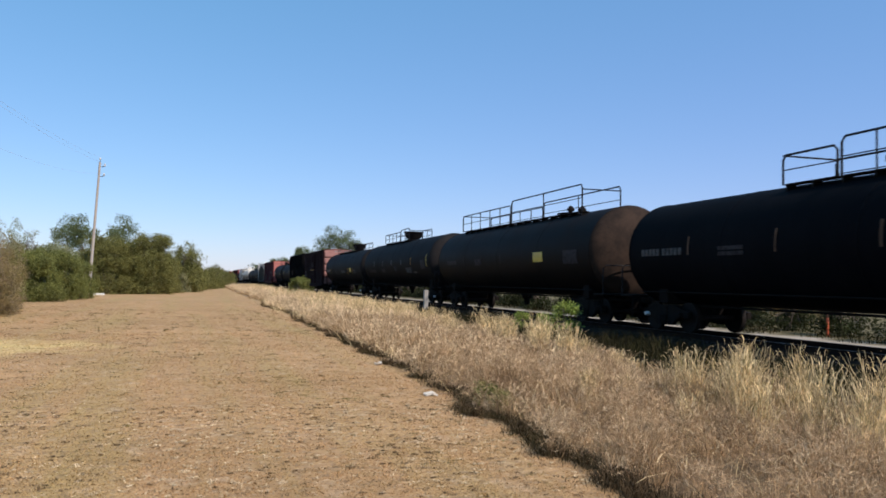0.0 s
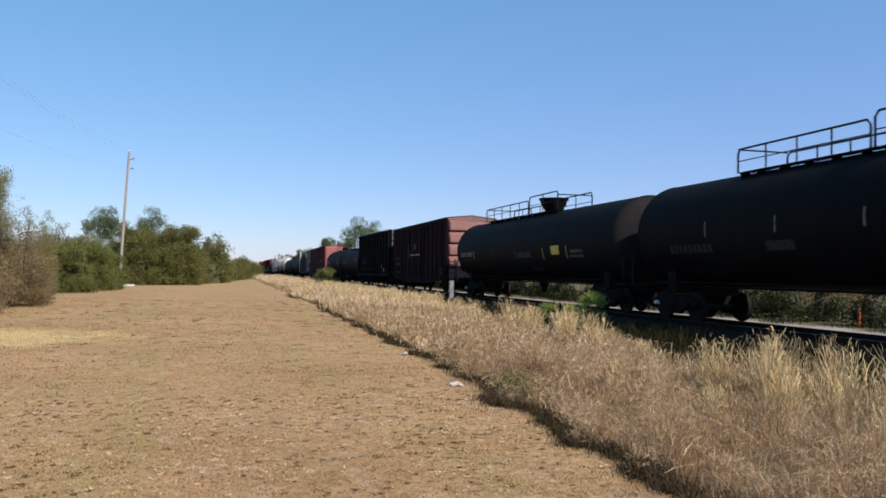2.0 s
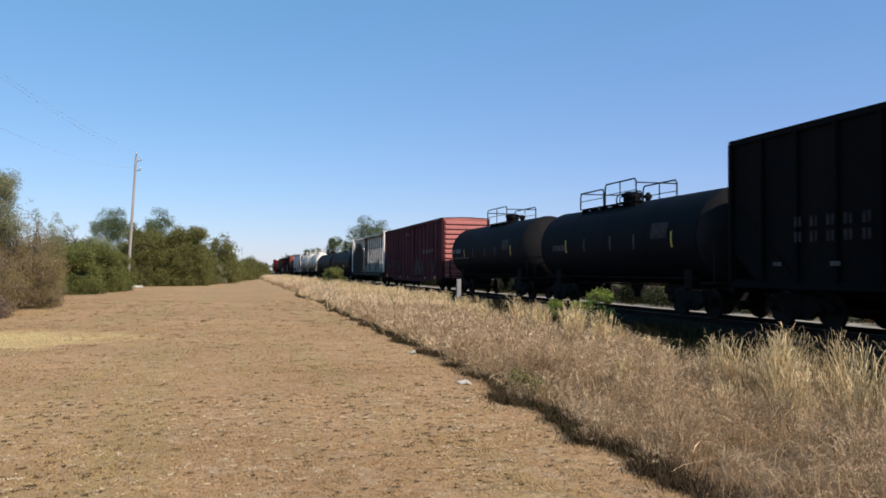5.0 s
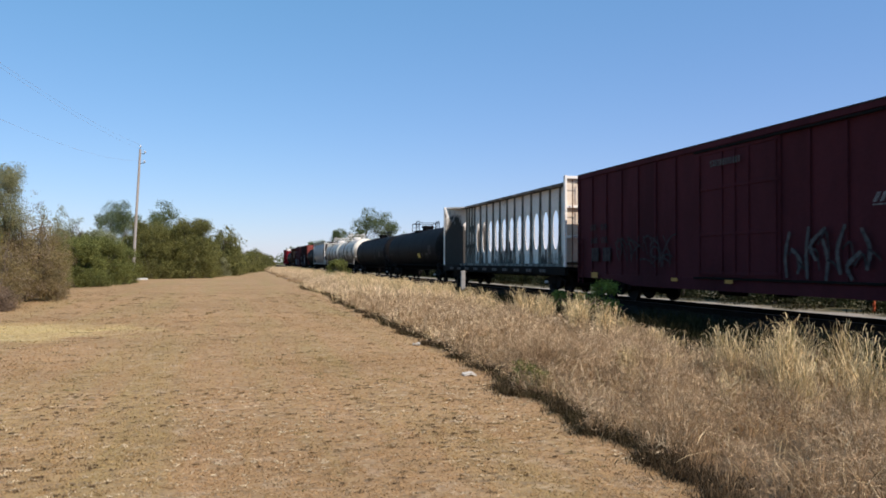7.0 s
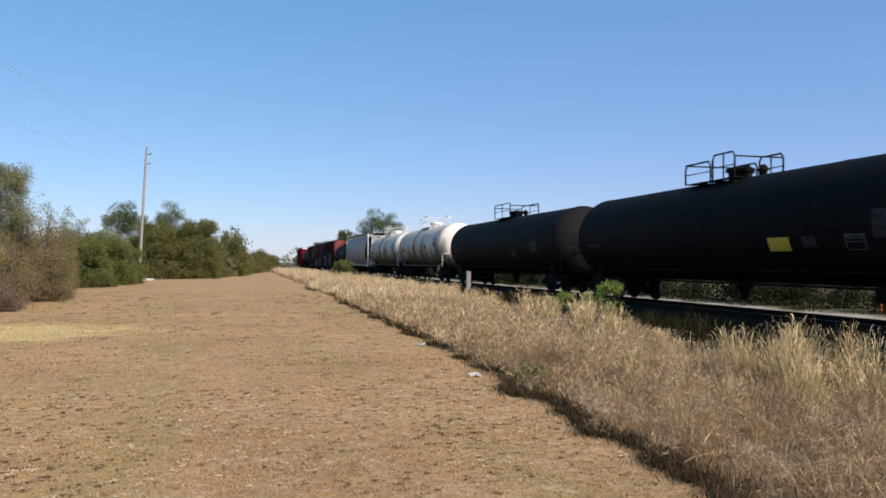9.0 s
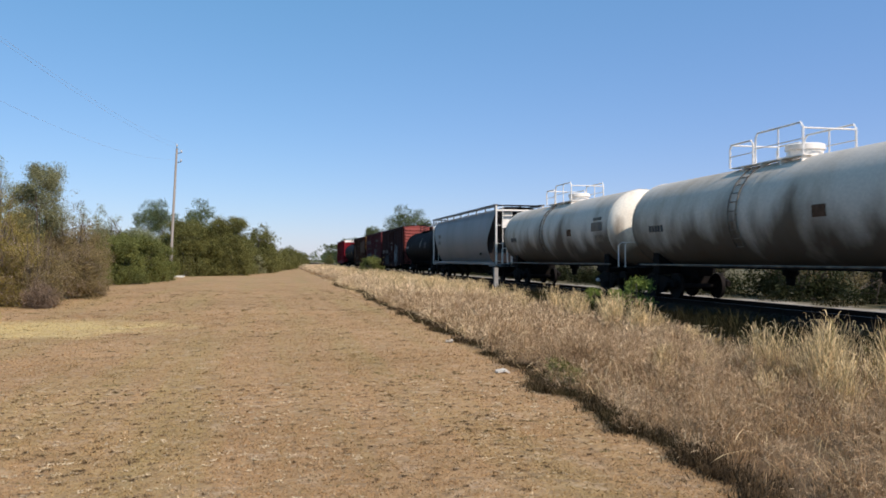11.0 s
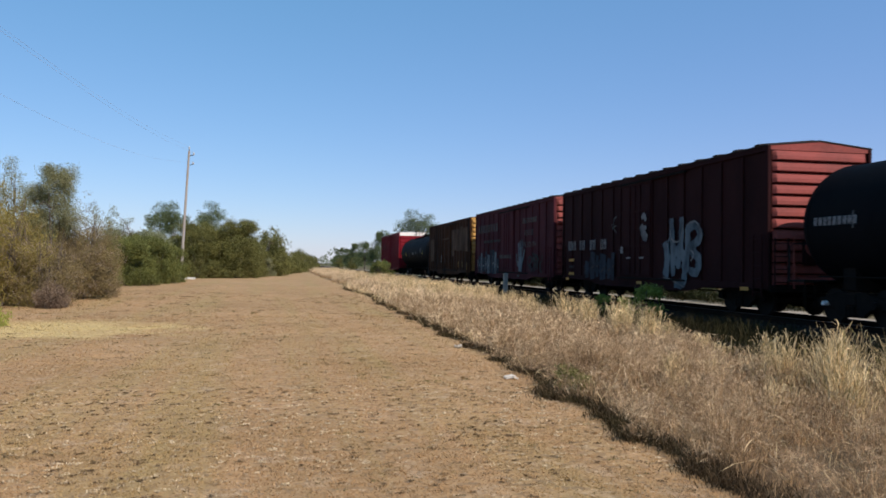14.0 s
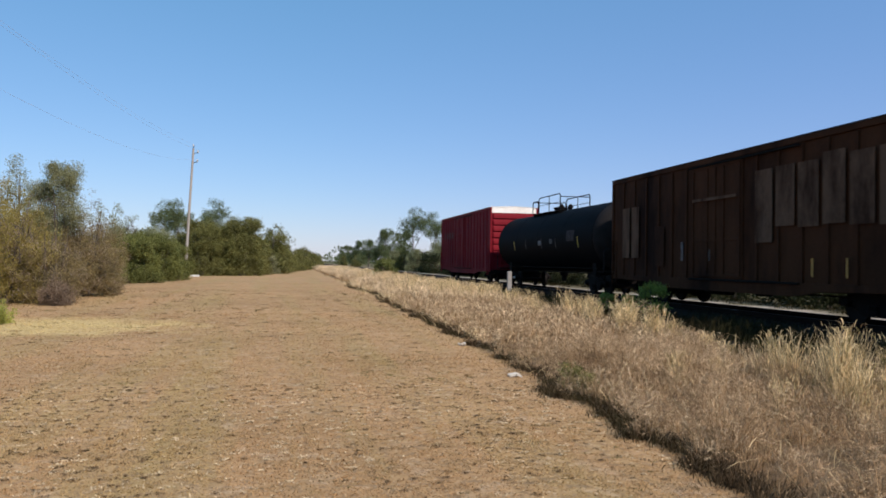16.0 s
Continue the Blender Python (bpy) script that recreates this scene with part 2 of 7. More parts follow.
def stained_shaded_head():
    """Cream-white dished end with brown spill and a painted shadow down its lower half."""
    m = M_WHITE_CLEAN.copy()
    m.name = "white tank head with brown spill"
    n, L = m.node_tree.nodes, m.node_tree.links
    paint = next(k for k in n if k.bl_idname == "ShaderNodeMix")
    paint.inputs[6].default_value, paint.inputs[7].default_value = rgb((0.85, 0.77, 0.62)), rgb((0.74, 0.62, 0.46))
    hs = next(k for k in n if k.bl_idname == "ShaderNodeHueSaturation")
    co = next(k for k in n if k.bl_idname == "ShaderNodeTexCoord")
    sx = n.new("ShaderNodeSeparateXYZ")
    L.new(co.outputs["Object"], sx.inputs[0])
    mp = n.new("ShaderNodeMapping")
    mp.inputs["Scale"].default_value = (1.0, 1.0, 0.3)
    L.new(co.outputs["Object"], mp.inputs[0])
    nz = n.new("ShaderNodeTexNoise")
    nz.inputs["Scale"].default_value, nz.inputs["Detail"].default_value = 1.8, 7
    L.new(mp.outputs[0], nz.inputs[0])
    lo = n.new("ShaderNodeMapRange")
    for i, q in ((1, 1.3), (2, 3.3), (3, 0.42), (4, -0.1)):
        lo.inputs[i].default_value = q
    L.new(sx.outputs[2], lo.inputs[0])
    ad = n.new("ShaderNodeMath")
    L.new(nz.outputs["Fac"], ad.inputs[0])
    L.new(lo.outputs[0], ad.inputs[1])
    f = n.new("ShaderNodeMapRange")
    for i, q in ((1, 0.5), (2, 0.85), (3, 0.0), (4, 0.9)):
        f.inputs[i].default_value = q
    L.new(ad.outputs[0], f.inputs[0])
    mx = n.new("ShaderNodeMix")
    mx.data_type = "RGBA"
    L.new(f.outputs[0], mx.inputs[0])
    L.new(hs.outputs[0], mx.inputs[6])
    mx.inputs[7].default_value = rgb((0.16, 0.1, 0.055))
    L.new(mx.outputs[2], n["Principled BSDF"].inputs["Base Color"])
    return m




M_WHITE_TANK = spilled_shaded_white()
M_WHITE_HEAD = stained_shaded_head()


def leaf(name, c, d, trans=0.35):
    return surface(name, c, d, 0.6, big=0.9, fine=4, amount=0.9, bump=0, island=0.14, trans=trans, spec=0.1, grain=0.12)


M_LEAF_OLIVE = leaf("olive grey leaves", (0.29, 0.228, 0.1), (0.15, 0.108, 0.052))
M_LEAF_YELLOW = leaf("yellowish olive leaves", (0.35, 0.28, 0.078), (0.17, 0.13, 0.042))
M_LEAF_GREY = leaf("grey-green leaves", (0.27, 0.285, 0.145), (0.15, 0.15, 0.075))
M_LEAF_PALE = leaf("pale grey-green leaves", (0.335, 0.33, 0.175), (0.2, 0.195, 0.1), 0.45)
M_LEAF_GREEN = leaf("fresh green leaves", (0.195, 0.205, 0.058), (0.09, 0.097, 0.031))
M_LEAF_DARK = leaf("dark green leaves", (0.2, 0.195, 0.06), (0.098, 0.094, 0.034))
M_LEAF_FRESH = leaf("yellow-green leaves", (0.42, 0.42, 0.1), (0.24, 0.25, 0.06))
M_LEAF_WEED = leaf("bright green weed leaves", (0.27, 0.33, 0.07), (0.14, 0.18, 0.045))
# Hedge green darkened so the view below the wagons reads as shade.
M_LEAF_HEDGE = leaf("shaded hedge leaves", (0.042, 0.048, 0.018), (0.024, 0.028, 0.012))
M_LEAF_PINE = leaf("pine needles", (0.14, 0.17, 0.075), (0.1, 0.125, 0.055))
M_TWIG = leaf("dry grey twigs", (0.33, 0.255, 0.18), (0.16, 0.12, 0.085), 0.1)
M_DEAD = leaf("dead brown foliage", (0.21, 0.15, 0.1), (0.12, 0.085, 0.058), 0.1)
M_STRAW = surface("tall dry grass", (0.46, 0.31, 0.165), (0.17, 0.1, 0.05), 0.85, big=1.3, fine=5, amount=0.85, bump=0, island=0.5, trans=0.18, spec=0.06, grain=0.3)
M_TANGLE = surface("fine tangled dry stalks", (0.5, 0.345, 0.2), (0.18, 0.108, 0.054), 0.85, big=1.6, fine=6, amount=0.9, bump=0, island=0.45, trans=0.2, spec=0.06, grain=0.25)
M_LITTER_STRAW = surface("bleached broken straw", (0.82, 0.63, 0.39), (0.5, 0.35, 0.19), 0.85, big=1.2, fine=4, amount=0.8, bump=0, island=0.4, trans=0.15, spec=0.08, grain=0.2)
M_SEDGE = surface("yellowing green grass leaves", (0.36, 0.28, 0.105), (0.2, 0.165, 0.055), 0.8, big=1.5, fine=4, amount=0.9, bump=0, island=0.4, trans=0.25, spec=0.08, grain=0.2)
M_STRAW_PALE = surface("pale seed grass", (0.74, 0.57, 0.31), (0.45, 0.31, 0.15), 0.8, big=1.2, fine=3, amount=0.8, bump=0, island=0.5, trans=0.2, spec=0.08, grain=0.2)
M_TUFT = surface("dark low turf tufts", (0.19, 0.127, 0.067), (0.19, 0.17, 0.06), 0.9, big=0.5, fine=3, amount=0.9, bump=0, island=0.35, trans=0.1, spec=0.04, grain=0.2)
M_HOLLOW = surface("dark brown turf gaps", (0.12, 0.077, 0.042), (0.18, 0.117, 0.062), 0.95, big=3, fine=6, amount=0.8, bump=0, island=0.3, spec=0.03, grain=0.2)
# Dark copy of grass: the shade beside and below the train is in it.
M_SHADEGRASS = surface("greenish grass with painted shade", (0.03, 0.029, 0.012), (0.036, 0.027, 0.015), 0.9, big=0.7, fine=3, amount=0.8, bump=0, island=0.4, trans=0.15, spec=0.03, grain=0.2)


def lawn_nodes(m):
    """Node helpers on world position, and the patchy colour of the mown grass."""
    n, L = m.node_tree.nodes, m.node_tree.links
    co = n.new("ShaderNodeTexCoord")

    def noise_tex(scale, detail=6.0, stretch=None):
        t = n.new("ShaderNodeTexNoise")
        t.inputs["Scale"].default_value, t.inputs["Detail"].default_value = scale, detail
        t.inputs["Roughness"].default_value = 0.65
        mp = n.new("ShaderNodeMapping")
        mp.inputs["Scale"].default_value = stretch or (1, 1, 0)
        L.new(co.outputs["Object"], mp.inputs[0])
        L.new(mp.outputs[0], t.inputs[0])
        return t.outputs["Fac"]

    def span(value, lo, hi, a=0.0, z=1.0):
        r = n.new("ShaderNodeMapRange")
        for i, v in ((1, lo), (2, hi), (3, a), (4, z)):
            r.inputs[i].default_value = v
        L.new(value, r.inputs[0])
        return r.outputs[0]

    def blend(fac, a, c):
        x = n.new("ShaderNodeMix")
        x.data_type = "RGBA"
        L.new(fac, x.inputs[0])
        for i, v in ((6, a), (7, c)):
            if isinstance(v, tuple):
                x.inputs[i].default_value = rgb(v)
            else:
                L.new(v, x.inputs[i])
        return x.outputs[2]

    def plus(a, c):
        k = n.new("ShaderNodeMath")
        k.operation = "ADD"
        L.new(a, k.inputs[0])
        L.new(c, k.inputs[1])
        return k.outputs[0]

    col = blend(span(noise_tex(0.22), 0.4, 0.62), (0.465, 0.288, 0.139), (0.362, 0.226, 0.106))
    # green-tinged bands along the mower's way, thicker beside the tall grass
    col = blend(span(noise_tex(0.75, 5, (1, 0.07, 0)), 0.46, 0.66, 0, 0.5), col, (0.345, 0.275, 0.1))
    col = blend(span(noise_tex(1.6), 0.48, 0.66, 0, 0.5), col, (0.3, 0.2, 0.095))
    col = blend(span(noise_tex(4.4, 5, (1, 1.3, 0)), 0.57, 0.7, 0, 0.45), col, (0.27, 0.215, 0.09))
    col = blend(span(noise_tex(2.3, 8), 0.55, 0.72, 0, 0.55), col, (0.6, 0.46, 0.31))
    # the bleached yellow patch beside the bushes
    mp = n.new("ShaderNodeMapping")
    mp.inputs["Location"].default_value = (5.9 / 3.4, -20.4 / 2.6, 0)
    mp.inputs["Scale"].default_value = (1 / 3.4, 1 / 2.6, 0)
    L.new(co.outputs["Object"], mp.inputs[0])
    ln = n.new("ShaderNodeVectorMath")
    ln.operation = "LENGTH"
    L.new(mp.outputs[0], ln.inputs[0])
    worn = plus(ln.outputs["Value"], span(noise_tex(0.9, 6), 0.3, 0.7, -0.45, 0.45))
    col = blend(span(worn, 0.55, 1.25, 0.85, 0.0), col, (0.61, 0.465, 0.2))
    return n, L, co, noise_tex, span, blend, plus, col


def ground_material():
    m = bpy.data.materials.new("mown dry grass ground")
    m.use_nodes = True
    n, L, co, noise_tex, span, blend, plus, col = lawn_nodes(m)
    b = n["Principled BSDF"]
    b.inputs["Roughness"].default_value = 0.95
    b.inputs["Specular IOR Level"].default_value = 0.1
    # thatch and soil between the tufts
    col = blend(span(noise_tex(9, 4), 0.46, 0.64, 0, 0.8), col, (0.22, 0.148, 0.083))
    col = blend(span(noise_tex(13, 4), 0.57, 0.7, 0, 0.7), col, (0.58, 0.44, 0.28))
    sx = n.new("ShaderNodeSeparateXYZ")
    L.new(co.outputs["Object"], sx.inputs[0])
    far = plus(sx.outputs[0], span(noise_tex(0.4, 6), 0.3, 0.7, -1.6, 1.6))
    # thatch below the tall grass, with the grass's shadow in its dark colour
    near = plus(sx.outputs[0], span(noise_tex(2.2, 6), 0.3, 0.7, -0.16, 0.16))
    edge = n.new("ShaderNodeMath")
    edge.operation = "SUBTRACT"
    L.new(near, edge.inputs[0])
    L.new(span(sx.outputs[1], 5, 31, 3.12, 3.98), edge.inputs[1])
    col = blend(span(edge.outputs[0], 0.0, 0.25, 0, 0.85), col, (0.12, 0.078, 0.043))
    col = blend(span(plus(sx.outputs[0], span(sx.outputs[1], 8, 32, 0.0, -1.7)), 7.5, 7.9), col, (0.026, 0.022, 0.018))          # cinders, darkened by the train's shadow put into their colour
    # sand and bare earth beyond the railway
    col = blend(span(far, 16.2, 17.4), col, (0.34, 0.295, 0.235))
    col = blend(span(far, 18.8, 20.2), col, (0.12, 0.1, 0.05))
    # leaf litter below the bushes
    col = blend(span(far, -11.5, -8.5, 0.7, 0.0), col, (0.24, 0.17, 0.1))
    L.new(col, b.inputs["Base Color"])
    bp = n.new("ShaderNodeBump")
    bp.inputs["Strength"].default_value, bp.inputs["Distance"].default_value = 0.6, 0.04
    L.new(noise_tex(17, 6), bp.inputs["Height"])
    L.new(bp.outputs[0], b.inputs["Normal"])
    return m


def turf_material():
    """Blades that carry the lawn's own patches, each tuft and blade a little different."""
    m = bpy.data.materials.new("short dry grass blades")
    m.use_nodes = True
    n, L, co, noise_tex, span, blend, plus, col = lawn_nodes(m)
    b = n["Principled BSDF"]
    b.inputs["Roughness"].default_value = 0.9
    b.inputs["Specular IOR Level"].default_value = 0.06
    g = n.new("ShaderNodeNewGeometry")
    hs = n.new("ShaderNodeHueSaturation")
    L.new(col, hs.inputs["Color"])
    L.new(plus(span(g.outputs["Random Per Island"], 0, 1, -0.14, 0.24), span(noise_tex(9, 4), 0.36, 0.64, 0.74, 1.16)), hs.inputs["Value"])
    L.new(hs.outputs[0], b.inputs["Base Color"])
    tr = n.new("ShaderNodeBsdfTranslucent")
    L.new(hs.outputs[0], tr.inputs[0])
    ms = n.new("ShaderNodeMixShader")
    ms.inputs[0].default_value = 0.2
    L.new(b.outputs[0], ms.inputs[1])
    L.new(tr.outputs[0], ms.inputs[2])
    L.new(ms.outputs[0], n["Material Output"].inputs[0])
    return m


M_TURF = turf_material()
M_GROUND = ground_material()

# ---------------------------------------------------------------- mesh helpers


def box(bm, x0, x1, y0, y1, z0, z1, bevel=0.0):
    vs = [bm.verts.new((x, y, z)) for x in (x0, x1) for y in (y0, y1) for z in (z0, z1)]
    fs = [bm.faces.new([vs[i] for i in q]) for q in
          ((0, 1, 3, 2), (4, 6, 7, 5), (0, 4, 5, 1), (2, 3, 7, 6), (0, 2, 6, 4), (1, 5, 7, 3))]
    if bevel:
        es = {e for f in fs for e in f.edges}
        bmesh.ops.bevel(bm, geom=list(es), offset=bevel, segments=1, affect="EDGES")
    return bm


def tube(bm, points, r, seg=8, closed=False):
    """A pipe through the points, with flat ends."""
    pts = [Vector(p) for p in points]
    rings = []
    up = None
    for i, p in enumerate(pts):
        a = pts[i - 1] if i or closed else p
        c = pts[(i + 1) % len(pts)] if i + 1 < len(pts) or closed else p
        d = (c - a).normalized()
        if up is None or abs(up.dot(d)) > 0.95:
            up = Vector((0, 0, 1)) if abs(d.z) < 0.9 else Vector((1, 0, 0))
        s = d.cross(up).normalized()
        u = s.cross(d)
        rr = r[i] if isinstance(r, (list, tuple)) else r
        rings.append([bm.verts.new(p + (s * math.cos(k * math.tau / seg) + u * math.sin(k * math.tau / seg)) * rr) for k in range(seg)])
    n = len(rings)
    for i in range(n if closed else n - 1):
        a, c = rings[i], rings[(i + 1) % n]
        for k in range(seg):
            bm.faces.new((a[k], a[(k + 1) % seg], c[(k + 1) % seg], c[k]))
    if not closed:
        bm.faces.new(rings[0][::-1])
        bm.faces.new(rings[-1])
    return bm


def lathe(bm, profile, centre, axis="Y", seg=40, cap=True):
    """Turns (along, radius) pairs round an axis through centre."""
    c = Vector(centre)
    rings = []
    for a, r in profile:
        ring = []
        for k in range(seg):
            q = k * math.tau / seg
            u, v = math.cos(q) * r, math.sin(q) * r
            o = {"Y": (u, a, v), "Z": (u, v, a), "X": (a, u, v)}[axis]
            ring.append(bm.verts.new(c + Vector(o)))
        rings.append(ring)
    for a, b2 in zip(rings, rings[1:]):
        for k in range(seg):
            bm.faces.new((a[k], a[(k + 1) % seg], b2[(k + 1) % seg], b2[k]))
    if cap:
        bm.faces.new(rings[0][::-1])
        bm.faces.new(rings[-1])
    return bm


def prism(bm, outline, y0, y1):
    """An outline in (x, z) drawn out along y."""
    a = [bm.verts.new((x, y0, z)) for x, z in outline]
    c = [bm.verts.new((x, y1, z)) for x, z in outline]
    n = len(a)
    for k in range(n):
        bm.faces.new((a[k], a[(k + 1) % n], c[(k + 1) % n], c[k]))
    bm.faces.new(a[::-1])
    bm.faces.new(c)
    return bm


def plate(bm, outline, x, thick=0.004):
    """A flat shape in (y, z), facing -x, thick enough to stand proud."""
    a = [bm.verts.new((x, y, z)) for y, z in outline]
    c = [bm.verts.new((x - thick, y, z)) for y, z in outline]
    n = len(a)
    for k in range(n):
        bm.faces.new((a[k], a[(k + 1) % n], c[(k + 1) % n], c[k]))
    bm.faces.new(c)
    return bm


def data_of(name, bm, material, smooth=False, angle=35):
    bmesh.ops.recalc_face_normals(bm, faces=bm.faces)
    me = bpy.data.meshes.new(name)
    bm.to_mesh(me)
    bm.free()
    me.materials.append(material)
    if smooth:
        me.shade_smooth()
        me.set_sharp_from_angle(angle=radians(angle))
    return me


def part(name, bm, material, parent, label="", smooth=False):
    ob = new(name, data_of(name, bm, material, smooth))
    ob.parent = parent
    return tagged(ob, label)


def piece(name, me, parent, x=0.0, y=0.0, z=0.0, label=""):
    ob = new(name, me)
    ob.parent = parent
    ob.location = (x, y, z)
    return tagged(ob, label)


def B():
    return bmesh.new()


def thing(name, label, category, group="", at=(0, 0, 0)):
    ob = new(name)
    ob.location = at
    return tagged(ob, label, category, group)


def thing_mesh(name, bm, material, label, category, group="", at=(0, 0, 0), smooth=False):
    ob = new(name, data_of(name, bm, material, smooth))
    ob.location = at
    return tagged(ob, label, category, group)


def rows_mesh(name, verts, faces, material):
    """Many triangles or quads at once, from arrays."""
    me = bpy.data.meshes.new(name)
    nv, nf, k = len(verts), len(faces), faces.shape[1]
    me.vertices.add(nv)
    me.vertices.foreach_set("co", verts.astype(np.float32).ravel())
    me.loops.add(nf * k)
    me.loops.foreach_set("vertex_index", faces.astype(np.int32).ravel())
    me.polygons.add(nf)
    me.polygons.foreach_set("loop_start", np.arange(0, nf * k, k, dtype=np.int32))
    me.update(calc_edges=True)
    me.materials.append(material)
    return me


# ---------------------------------------------------------------- ground and railway
RAIL_Z, TRACK_X = 0.31, 14.3


def build_ground():
    bm = B()
    xs = [-2500, -600, -150, -60, -30, -14, -8, 0, 3, 9, 11.2, 12.1, 16.5, 17.4, 30, 60, 150, 600, 2500]
    ys = [-800, -100, -30, 0, 10, 20, 40, 80, 140, 240, 400, 900, 3500]
    g = [[bm.verts.new((x, y, 0.1 if 11.9 < x < 16.6 else 0.0)) for y in ys] for x in xs]
    for i in range(len(xs) - 1):
        for j in range(len(ys) - 1):
            bm.faces.new((g[i][j], g[i + 1][j], g[i + 1][j + 1], g[i][j + 1]))
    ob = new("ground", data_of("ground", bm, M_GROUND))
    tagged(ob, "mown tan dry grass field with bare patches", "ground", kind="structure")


def build_track():
    track = tagged(new("railway_track"), "straight railway track on grey ballast with wooden ties", "railway track", kind="structure")
    y0, y1 = -30.0, 700.0
    part("ballast_bed", prism(B(), [(11.7, 0.05), (12.75, 0.135), (15.85, 0.135), (16.9, 0.05), (16.9, -0.1), (11.7, -0.1)], y0, y1), M_BALLAST, track, "grey ballast bed")
    for x in (TRACK_X - 0.7525, TRACK_X + 0.7525):
        prof = [(-0.075, 0.0), (0.075, 0.0), (0.075, 0.012), (0.012, 0.035), (0.012, 0.125), (0.036, 0.135), (0.036, 0.164),
                (-0.036, 0.164), (-0.036, 0.135), (-0.012, 0.125), (-0.012, 0.035), (-0.075, 0.012)]
        rail = part("rail", prism(B(), [(x + a, RAIL_Z - 0.17 + c) for a, c in prof], y0, y1), M_RAIL, track, "rusty steel rail")
        part("running_face", box(B(), x - 0.031, x + 0.031, y0, y1, RAIL_Z - 0.005, RAIL_Z, 0.0), M_RAILTOP, rail, "polished running face")
    me = data_of("tie", box(B(), -1.3, 1.3, -0.11, 0.11, -0.09, 0.0, 0.012), M_TIE)
    rnd = random.Random(4)
    for i in range(290):
        t = piece("tie", me, track, TRACK_X + rnd.uniform(-0.05, 0.05), -8 + i * 0.53, RAIL_Z - 0.165 + rnd.uniform(-0.008, 0.004))
        t.rotation_euler = (0, 0, rnd.uniform(-0.02, 0.02))
    # loose ballast stones
    rng = np.random.default_rng(5)
    n = 16000
    x, y = rng.uniform(11.6, 17.0, n), rng.uniform(2, 75, n)
    z = np.interp(x, [11.6, 12.75, 15.85, 17.0], [0.05, 0.14, 0.14, 0.05])
    s = rng.uniform(0.02, 0.05, n)
    base = np.array([(1, 0, 0), (-0.5, 0.87, 0), (-0.5, -0.87, 0), (0, 0, 1.0)])
    a = rng.uniform(0, 6.28, n)
    ca, sa = np.cos(a), np.sin(a)
    v = np.zeros((n, 4, 3))
    for k in range(4):
        bx, by, bz = base[k]
        v[:, k, 0] = x + s * (bx * ca - by * sa)
        v[:, k, 1] = y + s * (bx * sa + by * ca)
        v[:, k, 2] = z + s * bz
    f = (np.arange(n)[:, None, None] * 4 + np.array([(0, 1, 3), (1, 2, 3), (2, 0, 3)])).reshape(-1, 3)
    st = new("ballast_stones", rows_mesh("ballast_stones", v.reshape(-1, 3), f, M_STONE))
    st.parent = track
    tagged(st, "loose grey ballast stones", kind="stuff")


build_ground()
build_track()

# ---------------------------------------------------------------- running gear shared by all wagons
WHEEL_R = 0.44


def wheel_data():
    bm = lathe(B(), [(-0.07, 0.30), (-0.07, WHEEL_R), (0.055, WHEEL_R - 0.01), (0.06, 0.36), (0.02, 0.33), (0.012, 0.14), (0.05, 0.12), (0.05, 0.06)], (0, 0, 0), "X", 28)
    return data_of("wheel", bm, M_WHEEL, True)


def sideframe_data():
    bm = B()
    out = [(-1.2, 0.42), (-1.2, 0.60), (-0.95, 0.66), (-0.45, 0.80), (0.45, 0.80), (0.95, 0.66), (1.2, 0.60), (1.2, 0.42), (0.98, 0.42), (0.86, 0.56),
           (0.5, 0.30), (0.38, 0.20), (-0.38, 0.20), (-0.5, 0.30), (-0.86, 0.56), (-0.98, 0.42)]
    a = [bm.verts.new((-0.07, y, z)) for y, z in out]
    c = [bm.verts.new((0.07, y, z)) for y, z in out]
    n = len(a)
    for k in range(n):
        bm.faces.new((a[k], a[(k + 1) % n], c[(k + 1) % n], c[k]))
    bm.faces.new(a[::-1])
    bm.faces.new(c)
    for y in (-0.12, 0.0, 0.12):          # spring nest
        lathe(bm, [(0.24, 0.05), (0.46, 0.05)], (0.1, y, 0), "Z", 8)
        lathe(bm, [(0.24, 0.05), (0.46, 0.05)], (-0.1, y, 0), "Z", 8)
    return data_of("side_frame", bm, M_STEEL)


ME_WHEEL, ME_FRAME = wheel_data(), sideframe_data()
ME_AXLE = data_of("axle", tube(B(), [(-0.98, 0, 0), (0.98, 0, 0)], 0.08, 10), M_WHEEL, True)
ME_CAP = data_of("bearing_cap", lathe(B(), [(-0.09, 0.05), (-0.085, 0.085), (0.0, 0.10), (0.06, 0.10)], (0, 0, 0), "X", 14), M_STEEL, True)
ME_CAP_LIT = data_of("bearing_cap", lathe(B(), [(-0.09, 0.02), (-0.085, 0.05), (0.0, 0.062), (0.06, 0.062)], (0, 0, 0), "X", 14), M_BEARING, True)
ME_BOLSTER = data_of("bolster", box(B(), -1.1, 1.1, -0.2, 0.2, 0.46, 0.78, 0.03), M_STEEL)
ME_BEAM = data_of("brake_beam", box(B(), -0.8, 0.8, -0.06, 0.06, 0.30, 0.42, 0.02), M_STEEL)


